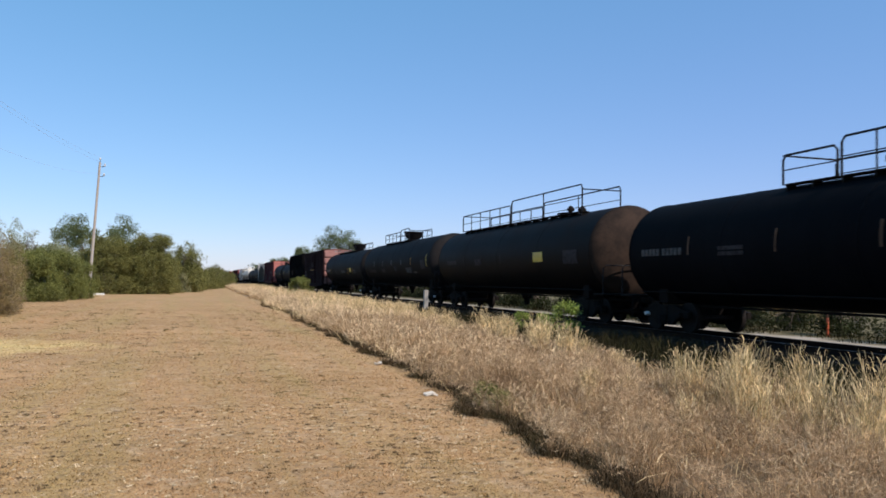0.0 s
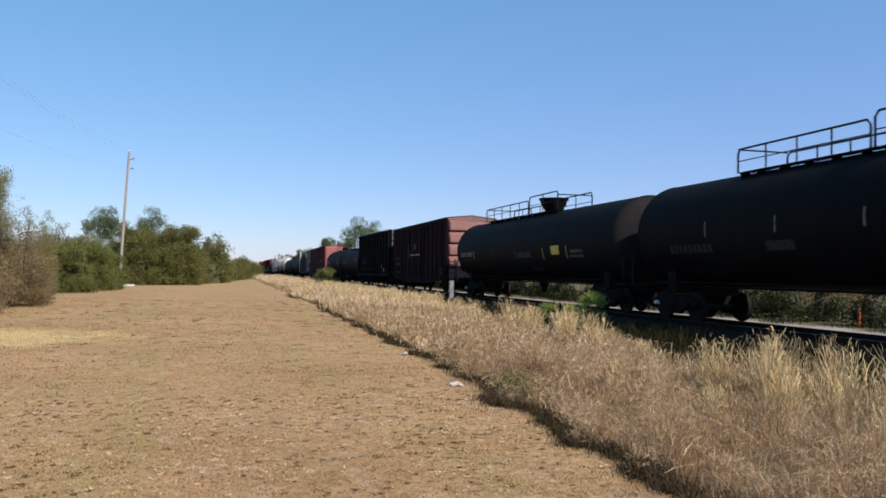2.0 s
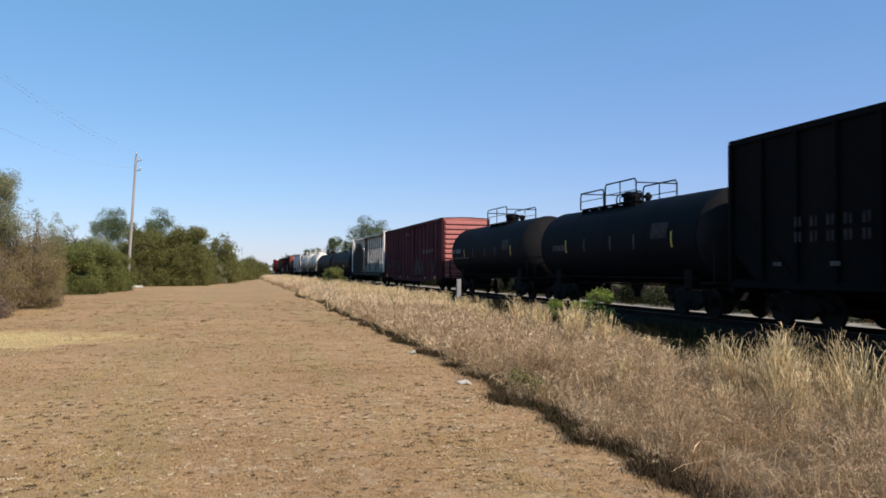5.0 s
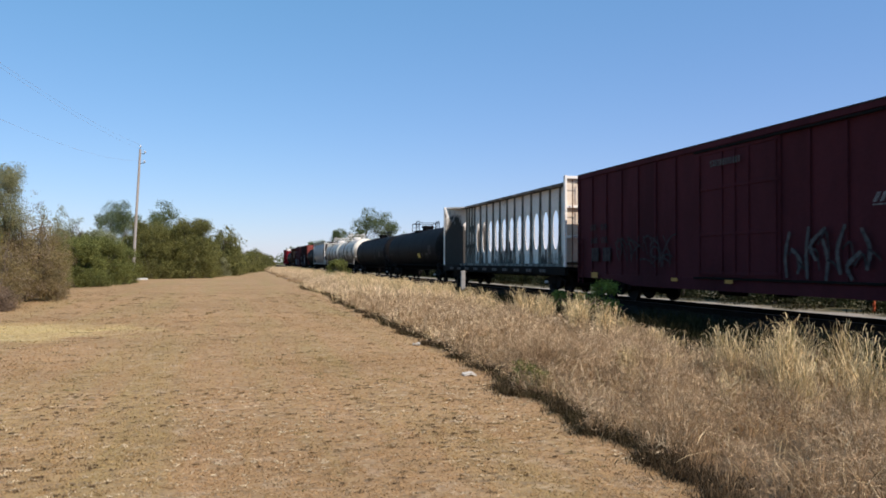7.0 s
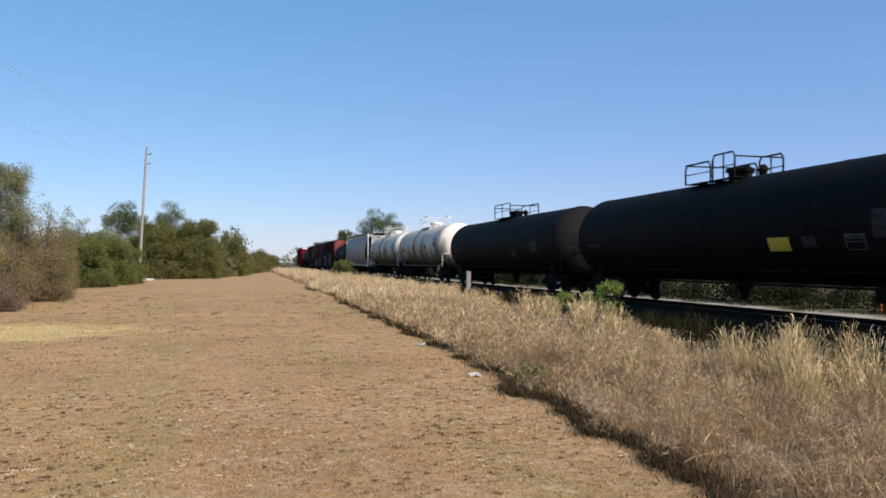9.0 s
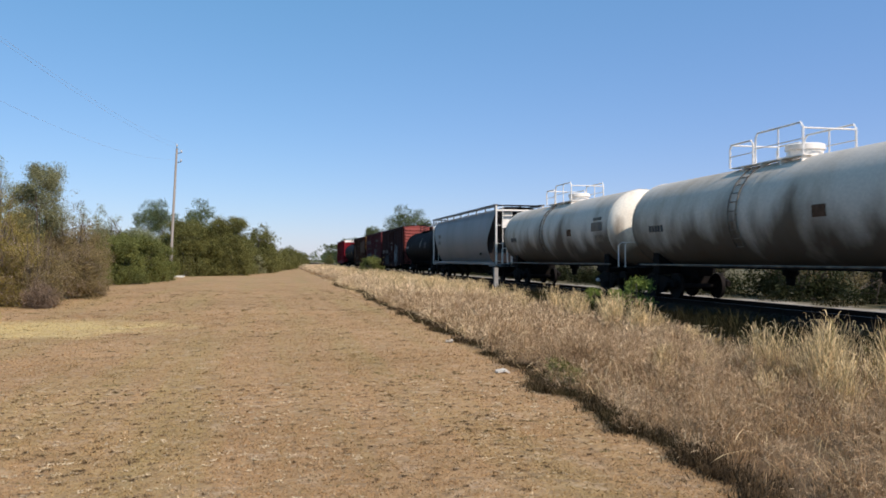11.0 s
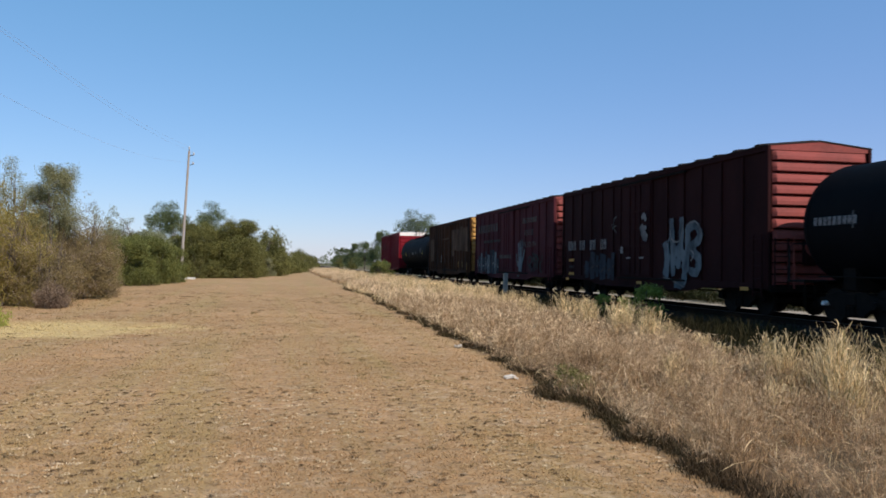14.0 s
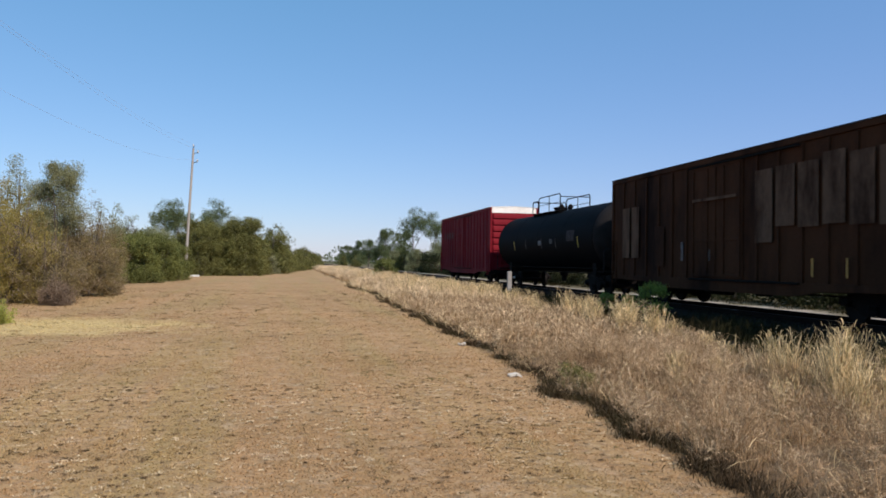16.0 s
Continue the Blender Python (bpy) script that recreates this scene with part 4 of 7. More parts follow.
    if roof_ribs:
        rm = data_of("roof_rib", prism(B(), [(-hw - 0.09, he + 0.03), (hw + 0.09, he + 0.03), (hw + 0.09, he + 0.085), (0, he + gable + 0.1), (-hw - 0.09, he + 0.085)], -0.13, 0.13), roof or M_ROOF)
        for i in range(15):
            piece("roof_rib", rm, w, 0, -hl + 0.4 + (2 * hl - 0.8) * i / 14, 0)
    part("centre_sill", box(B(), -0.35, 0.35, -hl, hl, 0.72, sill + 0.01), M_STEEL, w)
    part("air_reservoir", lathe(B(), [(-0.55, 0.05), (-0.5, 0.2), (0.5, 0.2), (0.55, 0.05)], (-0.75, 1.2, 0.62), "Y", 14), M_STEEL, w, smooth=True)
    part("brake_cylinder", lathe(B(), [(-0.3, 0.15), (0.3, 0.15)], (-0.7, -1.0, 0.62), "Y", 14), M_STEEL, w, smooth=True)
    part("brake_rod", tube(B(), [(-0.5, -hl + 3, 0.6), (-0.5, hl - 3, 0.6)], 0.025, 6), M_STEEL, w)
    running_gear(w, hl + 0.05, hl - 2.1)
    return w


def ladder_pts(h):
    bm = B()
    for x in (-0.2, 0.2):
        box(bm, x - 0.018, x + 0.018, -0.02, 0.02, 0, h)
    for i in range(4):
        z = 0.15 + (h - 0.3) * i / 3
        tube(bm, [(-0.2, 0, z), (0.2, 0, z)], 0.014, 5)
    return bm


# ---------------------------------------------------------------- the train, from its leading wagon
def common_marks(cyl, zc=2.6, grim=M_GRIM_MARK):
    """Reflector strips along the shell and the panels near its ends."""
    m = []
    for f in (-0.86, -0.42, -0.1, 0.3, 0.62):
        m.append(("reflector", cyl * f, zc - 0.25, 0.07, 0.5, M_YELLOW if f in (-0.86, 0.62) else grim))
    m.append(("data_panel", -cyl * 0.72, zc + 0.05, 1.0, 0.5, M_FAINT))
    return m


tank_car(12.93, 19.0, 1.55, 4.21, M_SLATE, M_HEAD_DARK, "dark blue-black tank car with a top platform and railing", (3.02, -0.73, 0.88, (-0.73, 1.17)),
         (0.27, 0.36, 0.45, "manway"), dish=0.36, marks=mark_row(8.15, 2.32, 5, 0.15, 0.2, 0.05, M_GRIM_MARK) + mark_row(7.05, 2.32, 5, 0.15, 0.2, 0.05, M_GRIM_MARK)
         + [("placard", 4.05, 2.34, 1.0, 0.1, M_FAINT), ("placard", 4.05, 2.20, 1.0, 0.1, M_FAINT), ("reflector", 5.86, 2.46, 0.07, 0.5, M_BARE), ("reflector", 2.4, 2.46, 0.07, 0.55, M_BARE),
            ("reflector", -0.6, 2.46, 0.08, 0.55, M_BARE), ("data_panel", -1.5, 2.34, 1.1, 0.16, M_FAINT), ("data_panel", -1.5, 2.12, 1.1, 0.08, M_FAINT)], lit=(-1, 1))
tank_car(33.4, 19.0, 1.62, 4.44, M_BLACK2, M_HEAD_RUST, "brownish black tank car with a long walkway and rust-brown head", (7.2, -6.8, 1.02, (-6.8, 0.2)),
         (-4.0, 0.45, 0.2, "manway"), dish=0.36, marks=[("reflector", f, 2.42, 0.05, 0.4, M_FAINT) for f in (-0.5, 2.0, 4.6)]
         + [("placard", -4.6, 2.40, 0.9, 0.38, M_YELLOW), ("data_panel", -7.45, 2.34, 1.15, 0.5, M_FAINT), ("placard", 6.6, 2.37, 1.6, 0.2, M_FAINT), ("placard", 2.5, 2.32, 0.8, 0.3, M_FAINT)],
         lit=(1, -1))
tank_car(53.95, 20.1, 1.6, 4.56, M_BLACK, M_HEAD_DARK, "black tank car with a round bonnet on its platform", (5.45, -1.75, 0.8, (-1.75, 0.65)),
         (0.15, 0.62, 0.66, "bonnet"), dish=0.36, marks=[("reflector", y, 2.64, 0.05, 0.42, M_MARK) for y in (5.8, 2.9, 0.1, -2.67)]
         + [("reflector", -5.18, 2.66, 0.06, 0.5, M_OCHRE_END), ("reflector", -8.83, 2.65, 0.07, 0.75, M_YELLOW), ("data_panel", -8.0, 2.40, 1.0, 0.55, M_FAINT), ("placard", -5.98, 1.94, 0.7, 0.1, M_GRIM_MARK),
            ("placard", -1.0, 2.22, 0.7, 0.3, M_GRAF_C), ("placard", 2.8, 2.12, 1.0, 0.24, M_FAINT)] + mark_row(-3.85, 2.08, 7, 0.13, 0.34, 0.07, M_GRIM_MARK) + mark_row(7.6, 2.12, 9, 0.17, 0.24, 0.07, M_FAINT), lit=(0, 1))
tank_car(74.9, 20.1, 1.58, 4.47, M_BLACK, M_HEAD_DARK, "black tank car with a round bonnet and yellow placard", (6.5, -3.1, 0.8, (-3.1, 0.2)),
         (-0.8, 0.6, 0.68, "bonnet"), dish=0.36, marks=mark_row(8.7, 2.34, 4, 0.19, 0.24, 0.05, M_MARK) + mark_row(7.6, 2.34, 6, 0.12, 0.24, 0.05, M_MARK) + mark_row(8.5, 2.04, 6, 0.22, 0.05, 0.08, M_FAINT)
         + [("placard", -4.6, 2.32, 0.8, 0.36, M_YELLOW), ("placard", -6.6, 2.24, 1.1, 0.12, M_GRIM_MARK), ("placard", -6.6, 2.05, 1.2, 0.09, M_GRIM_MARK), ("reflector", 6.38, 2.28, 0.07, 0.42, M_OCHRE_END),
            ("reflector", 3.2, 2.14, 0.05, 0.36, M_GRIM_MARK), ("reflector", -3.3, 2.20, 0.06, 0.5, M_OCHRE_END), ("reflector", -5.7, 2.22, 0.06, 0.5, M_OCHRE_END), ("reflector", -0.05, 2.17, 0.06, 0.5, M_GRIM_MARK)]
         + mark_row(-0.35, 2.18, 7, 0.13, 0.24, 0.1, M_GRIM_MARK) + mark_row(-1.6, 1.57, 5, 0.14, 0.14, 0.1, M_FAINT), lit=(1, 1))

e = boxcar(94.83, 16.0, "dull brown boxcar with a ribbed end coloured as sunlit", M_BOX_DARK, M_BOX_END, 4.97, (0.14, 3.48), 14, 0.78, 0.13)
letters(e, -1.62, 6.75, 2.26, 2, 0.22, 0.2, 0.06, M_GRIM_MARK)
letters(e, -1.62, 5.95, 2.26, 2, 0.2, 0.2, 0.06, M_GRIM_MARK)
letters(e, -1.62, 6.76, 1.82, 3, 0.16, 0.22, 0.05, M_GRIM_MARK)
letters(e, -1.62, 5.95, 1.82, 3, 0.16, 0.22, 0.05, M_GRIM_MARK)
letters(e, -1.62, 6.57, 1.25, 4, 0.3, 0.16, 0.22, M_FAINT)
letters(e, -1.66, 1.52, 2.5, 2, 1.3, 0.09, 0.24, M_OCHRE_END, name="door_stripe")
letters(e, -1.66, 0.47, 2.9, 1, 0.8, 0.4, 0.1, M_FAINT, name="faded_patch")
letters(e, -1.62, 2.4, 2.28, 1, 0.34, 0.7, 0.1, M_FAINT, name="faded_patch")
letters(e, -1.62, 2.35, 3.08, 1, 0.28, 0.28, 0.1, M_FAINT, name="faded_patch")
letters(e, -1.62, -6.69, 1.26, 1, 0.52, 0.34, 0.1, M_GRIM_MARK, name="data_panel")
letters(e, -1.628, -6.73, 1.3, 1, 0.44, 0.26, 0.1, M_BOX_DARK, name="panel_face")
for i in range(9):
    part("end_lettering", box(B(), -0.3 + i * 0.2 + (0.2 if i > 3 else 0), -0.16 + i * 0.2 + (0.2 if i > 3 else 0), -8.05, -8.034, 4.42, 4.6), M_MARK, e)


def open_hopper(s0, length, eave, label):
    w = wagon("hopper_car", label, "hopper car", s0)
    he, hl, hw = eave - RAIL_Z, length / 2, 1.58
    for s in (-1, 1):
        bm = B()
        out = [(-hl, he), (hl, he), (hl, 1.9), (hl - 1.2, 1.05), (-hl + 1.2, 1.05), (-hl, 1.9)]
        a = [bm.verts.new((s * hw, y, z)) for y, z in out]
        c = [bm.verts.new((s * (hw - 0.05), y, z)) for y, z in out]
        for k in range(6):
            bm.faces.new((a[k], a[(k + 1) % 6], c[(k + 1) % 6], c[k]))
        bm.faces.new(a)
        bm.faces.new(c[::-1])
        part("side_sheet", bm, M_DARKBOX, w)
        part("top_chord", box(B(), s * hw - 0.08, s * hw + 0.08, -hl, hl, he - 0.16, he, 0.015), M_DARKBOX, w)
        part("side_sill", box(B(), s * hw - 0.07, s * hw + 0.07, -hl, hl, 0.95, 1.15, 0.015), M_DARKBOX, w)
        me = data_of("side_stake", box(B(), -0.07, 0.07, -0.06, 0.06, 1.1, he - 0.1, 0.015), M_DARKBOX)
        for i in range(13):
            piece("side_stake", me, w, s * (hw + 0.05), -hl + 0.08 + (2 * hl - 0.16) * i / 12, 0)
    for s in (-1, 1):
        bm = B()
        a = [bm.verts.new((x, s * (hl - 0.02), z)) for x, z in ((-hw, 3.35), (hw, 3.35), (hw, he), (-hw, he))]
        bm.faces.new(a)
        b2 = [bm.verts.new((x, s * (hl - 2.6), 1.1)) for x in (-hw, hw)]
        bm.faces.new((a[0], a[1], b2[1], b2[0]))
        ex = bmesh.ops.extrude_face_region(bm, geom=list(bm.faces))
        for v in ex["geom"]:
            if isinstance(v, bmesh.types.BMVert):
                v.co.y -= s * 0.05
        # Leading end sheet lighter than the black rear one: sunlight put into colour.
        part("slope_sheet", bm, M_GREY if s < 0 else M_DARKBOX, w, "end sheet in grey, for its sunlit face" if s < 0 else "")
        for z in (3.4, 3.85, 4.3):
            part("end_stiffener", box(B(), -hw, hw, min(s * hl, s * (hl + 0.06)), max(s * hl, s * (hl + 0.06)), z, z + 0.1, 0.01), M_DARKBOX, w)
        for x in (-hw + 0.1, hw - 0.1):
            part("end_post", box(B(), x - 0.07, x + 0.07, s * hl - 0.07, s * hl + 0.07, 0.9, he, 0.015), M_DARKBOX, w)
        part("end_sill", box(B(), -hw, hw, s * hl - 0.12, s * hl + 0.12, 0.82, 1.08, 0.015), M_STEEL, w)
    part("load_floor", box(B(), -hw + 0.03, hw - 0.03, -hl + 2.5, hl - 2.5, 1.0, 1.12), M_DARKBOX, w)
    for y in (-2.4, 0.0, 2.4):
        part("hopper_bay", prism(B(), [(-1.3, 1.05), (1.3, 1.05), (0.7, 0.45), (-0.7, 0.45)], y - 0.7, y + 0.7), M_DARKBOX, w)
    part("centre_sill", box(B(), -0.3, 0.3, -hl, hl, 0.72, 1.0), M_STEEL, w)
    letters(w, -1.72, -4.65, 1.6, 1, 0.5, 0.32, 0.1, M_GRIM_MARK, name="data_panel")
    letters(w, -1.72, -5.75, 1.35, 1, 0.3, 0.26, 0.1, M_OCHRE_END, name="reflector")
    for z in (2.05, 2.4):
        letters(w, -1.72, 5.04, z, 5, 0.24, 0.24, 0.28, M_FAINT)
    letters(w, -1.72, 5.8, 1.5, 4, 0.3, 0.1, 1.6, M_GRIM_MARK, name="reflector")
    running_gear(w, hl + 0.05, hl - 1.9)


open_hopper(112.0, 15.35, 5.13, "tall black open hopper car with ribbed sides")
tank_car(127.5, 13.4, 1.48, 4.2, M_BLUEBLACK, M_HEAD_DARK, "short blue-black tank car with a valve dome", (3.4, -1.2, 0.8, (-1.2, 1.2)), (0.6, 0.4, 0.5, "manway"),
         marks=common_marks(5.4) + mark_row(4.6, 2.3, 6, 0.14, 0.22, 0.07, M_GRIM_MARK))
tank_car(142.2, 13.4, 1.48, 4.27, M_BLUEBLACK, M_HEAD_DARK, "short black tank car with pale bands and lettering", (1.0, -2.2, 0.8, None), (-0.9, 0.4, 0.5, "manway"),
         marks=common_marks(5.4) + mark_row(5.9, 2.5, 4, 0.11, 0.24, 0.06, M_MARK) + mark_row(5.0, 2.5, 6, 0.11, 0.24, 0.06, M_MARK) + mark_row(5.3, 2.1, 5, 0.5, 0.08, 0.12, M_GRIM_MARK))

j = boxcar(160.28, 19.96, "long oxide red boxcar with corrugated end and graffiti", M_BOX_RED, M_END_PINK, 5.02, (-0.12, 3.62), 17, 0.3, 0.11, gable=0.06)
letters(j, -1.63, -4.87, 2.62, 4, 0.3, 0.2, 0.56, M_MARK, skew=0.12)
letters(j, -1.63, -4.87, 2.55, 3, 0.5, 0.035, 0.36, M_MARK)
letters(j, -1.7, 0.88, 4.0, 6, 0.2, 0.18, 0.03, M_GRIM_MARK)
letters(j, -1.63, -7.55, 1.3, 1, 0.5, 0.42, 0.1, M_GRIM_MARK, name="data_panel")
letters(j, -1.638, -7.6, 1.36, 1, 0.4, 0.3, 0.1, M_BOX_RED, name="panel_face")
for yy, ww in ((-8.3, 0.55), (-5.6, 0.34), (2.94, 0.34), (0.2, 0.34), (8.55, 0.5)):
    letters(j, -1.7, yy, 0.8, 1, ww, 0.2 if ww > 0.4 else 0.1, 0.1, M_OCHRE_END, name="reflector")
letters(j, -1.63, 8.77, 2.54, 2, 0.2, 0.22, 0.06, M_FAINT)
letters(j, -1.63, 7.9, 2.54, 2, 0.2, 0.22, 0.06, M_FAINT)
letters(j, -1.63, 8.74, 2.06, 3, 0.14, 0.22, 0.05, M_FAINT)
letters(j, -1.63, 7.9, 2.06, 3, 0.14, 0.22, 0.05, M_FAINT)
letters(j, -1.63, 8.7, 1.4, 1, 0.6, 0.5, 0.1, M_FAINT, name="faded_patch")
letters(j, -1.63, 7.75, 1.4, 1, 0.6, 0.5, 0.1, M_FAINT, name="faded_patch")
for y, z0, z1, lean in ((-2.2, 1.0, 2.1, 0.1), (-2.55, 1.1, 1.7, -0.2), (-2.9, 0.98, 2.2, 0.05), (-3.2, 1.4, 2.15, 0.3), (-3.5, 0.95, 1.9, -0.1), (-3.95, 1.1, 2.2, 0.15), (-4.3, 0.98, 1.6, 0.25), (-4.7, 1.2, 2.1, -0.15)):
    spray(j, -1.63, [(y, z0), (y + lean * 0.6, (z0 + z1) / 2), (y - lean, z1)], 0.055, M_GRIM_MARK)          # loose upright strokes beside the door
    spray(j, -1.63, [(y - 0.05, (z0 + z1) / 2), (y - 0.3, (z0 + z1) / 2 + lean), (y - 0.4, z0 + 0.2)], 0.03, M_FAINT)
scrawl(j, -1.63, 2.2, 6.8, 1.2, 2.25, M_FAINT, 8, 40, 0.03)
scrawl(j, -1.63, -8.9, -5.6, 1.5, 2.1, M_FAINT, 9, 26, 0.035)

def centerbeam(s0, length, label):
    w = wagon("centerbeam_car", label, "flat car", s0)
    hl = length / 2
    deck, top = 1.16, 4.95
    # deck and side sills
    part("deck", box(B(), -1.38, 1.38, -hl + 0.3, hl - 0.3, deck - 0.14, deck, 0.01), M_STEEL, w)
    for s in (-1, 1):
        part("side_sill", box(B(), s * 1.38 - 0.07, s * 1.38 + 0.07, -hl, hl, deck - 0.34, deck + 0.02, 0.015), M_STEEL, w)
        me = data_of("winch_cover", box(B(), -0.05, 0.05, -0.32, 0.32, -0.14, 0.0, 0.01), M_GRIM_MARK)
        for i in range(10):
            piece("winch_cover", me, w, s * 1.47, -hl + 2.4 + (2 * hl - 4.8) * i / 9, deck - 0.1)
    part("centre_sill", box(B(), -0.3, 0.3, -hl, hl, 0.7, deck - 0.13), M_STEEL, w)
    # the beam: web panels between posts, most of them with an oval opening
    n, pitch, z0, z1 = 12, 1.25, deck + 0.02, top - 0.12
    zo, rz, ry, half, th = 2.9, 0.92, 0.35, pitch / 2, 0.015
    bm = B()
    seg = 32
    rings = {}
    for x in (-th, th):
        o, r = [], []
        for k in range(seg):
            a = k * math.tau / seg
            ca, sa = math.cos(a), math.sin(a)
            o.append(bm.verts.new((x, ry * ca, zo + rz * (abs(sa) ** 0.85) * (1 if sa > 0 else -1))))
            t = min(half / max(abs(ca), 1e-6), (z1 - zo if sa > 0 else zo - z0) / max(abs(sa), 1e-6))
            r.append(bm.verts.new((x, ca * t, zo + sa * t)))
        for q in ((half, z1), (-half, z1), (-half, z0), (half, z0)):
            v = min(r, key=lambda p: (p.co.y - q[0]) ** 2 + (p.co.z - q[1]) ** 2)
            v.co.y, v.co.z = q
        rings[x] = (o, r)
        for k in range(seg):
            bm.faces.new((o[k], o[(k + 1) % seg], r[(k + 1) % seg], r[k]))
    for k in range(seg):
        bm.faces.new((rings[-th][0][k], rings[-th][0][(k + 1) % seg], rings[th][0][(k + 1) % seg], rings[th][0][k]))
    holed = data_of("web_panel", bm, M_WEB)
    solid = data_of("web_panel", box(B(), -th, th, -0.3, 0.3, z0, z1), M_WEB)
    banded = data_of("web_panel", box(B(), -th, th, -0.3, 0.3, z0, z1), M_BANDED)
    y0 = -(n - 1) / 2 * pitch
    post = data_of("beam_post", prism(B(), [(-0.15, z0), (0.15, z0), (0.1, z1), (-0.1, z1)], -0.03, 0.03), M_POSTDIRT)
    for i in range(n):
        piece("web_panel", holed, w, 0, y0 + i * pitch, 0)
    for i in range(n + 1):
        piece("beam_post", post, w, 0, y0 + (i - 0.5) * pitch, 0)
    edge = -y0 + pitch / 2
    k = 0
    y = edge + 0.3
    while y < hl - 0.6:
        for s in (-1, 1):
            piece("web_panel", banded if s > 0 else solid, w, 0, s * y, 0)
            piece("beam_post", post, w, 0, s * (y + 0.3), 0)
        y += 0.6
    part("top_chord", box(B(), -0.36, 0.36, -hl + 0.4, hl - 0.4, top - 0.12, top, 0.015), M_POSTDIRT, w, "grimy top chord")
    part("bottom_chord", box(B(), -0.4, 0.4, -hl + 0.4, hl - 0.4, deck, deck + 0.14, 0.01), M_POSTDIRT, w)
    # bulkheads
    for s in (-1, 1):
        bk = part("bulkhead", box(B(), -1.38, 1.38, min(s * (hl - 0.3), s * (hl - 0.22)), max(s * (hl - 0.3), s * (hl - 0.22)), deck, top - 0.1, 0.008), M_BULK if s < 0 else M_SMEAR, w, "cream-white panelled bulkhead" if s < 0 else "white bulkhead black with grime and painted shade")
        for x in (-1.38, -0.5, 0.5, 1.38):
            part("bulkhead_post", box(B(), x - 0.05, x + 0.05, min(s * (hl - 0.24), s * (hl - 0.06)), max(s * (hl - 0.24), s * (hl - 0.06)), deck - 0.3, top, 0.012), M_WHITE_CLEAN, bk)
        for z in (deck + 0.1, 2.35, 3.6, top - 0.14):
            part("bulkhead_beam", box(B(), -1.38, 1.38, min(s * (hl - 0.25), s * (hl - 0.06)), max(s * (hl - 0.25), s * (hl - 0.06)), z, z + 0.12, 0.012), M_WHITE_CLEAN if z > 2 else M_BARE, bk)
        lad = data_of("ladder", ladder_pts(3.6), M_BARE)
        piece("end_ladder", lad, w, -0.95, s * (hl + 0.06), deck)
        # brace from the bulkhead to the beam
        part("gusset", prism_y([(hl - 0.3) * s, (hl - 1.5) * s], top), M_WHITE_CLEAN, w)
    running_gear(w, hl + 0.05, hl - 2.0, (1, -1))


def prism_y(ys, top):
    bm = B()
    a = [bm.verts.new((x, ys[0], z)) for x, z in ((-1.3, top - 0.1), (1.3, top - 0.1), (1.3, top), (-1.3, top))]
    c = [bm.verts.new((x, ys[1], z)) for x, z in ((-0.2, top - 0.1), (0.2, top - 0.1), (0.2, top), (-0.2, top))]
    for k in range(4):
        bm.faces.new((a[k], a[(k + 1) % 4], c[(k + 1) % 4], c[k]))
    bm.faces.new(a)
    bm.faces.new(c[::-1])
    return bm


def grimy_web():
    """White paint under black grime that has crept up from the deck and down from the straps."""
    m = M_POSTDIRT.copy()
    m.name = "grimy white beam paint"
    n, L = m.node_tree.nodes, m.node_tree.links
    mx = next(k for k in n if k.bl_idname == "ShaderNodeMix")
    mx.inputs[6].default_value, mx.inputs[7].default_value = rgb((0.74, 0.69, 0.61)), rgb((0.016, 0.0135, 0.0115))
    rng = next(k for k in n if k.bl_idname == "ShaderNodeMapRange")
    nz = next(k for k in n if k.bl_idname == "ShaderNodeTexNoise")
    nz.inputs["Scale"].default_value = 1.1
    rng.inputs[1].default_value, rng.inputs[2].default_value, rng.inputs[4].default_value = 0.51, 0.63, 0.93
    # more of it low down
    co = next(k for k in n if k.bl_idname == "ShaderNodeTexCoord")
    sx = n.new("ShaderNodeSeparateXYZ")
    L.new(co.outputs["Object"], sx.inputs[0])
    lo = n.new("ShaderNodeMapRange")
    for i, q in ((1, 1.2), (2, 2.9), (3, 0.13), (4, -0.06)):
        lo.inputs[i].default_value = q
    L.new(sx.outputs[2], lo.inputs[0])
    oi = n.new("ShaderNodeObjectInfo")          # each panel grimed differently
    cb = n.new("ShaderNodeCombineXYZ")
    ml = n.new("ShaderNodeMath")
    ml.operation = "MULTIPLY"
    ml.inputs[1].default_value = 40.0
    L.new(oi.outputs["Random"], ml.inputs[0])
    L.new(ml.outputs[0], cb.inputs[0])
    sh = n.new("ShaderNodeVectorMath")
    L.new(nz.inputs[0].links[0].from_socket, sh.inputs[0])
    L.new(cb.outputs[0], sh.inputs[1])
    L.new(sh.outputs[0], nz.inputs[0])
    ad = n.new("ShaderNodeMath")
    L.new(nz.outputs["Fac"], ad.inputs[0])
    L.new(lo.outputs[0], ad.inputs[1])
    L.new(ad.outputs[0], rng.inputs[0])
    return m


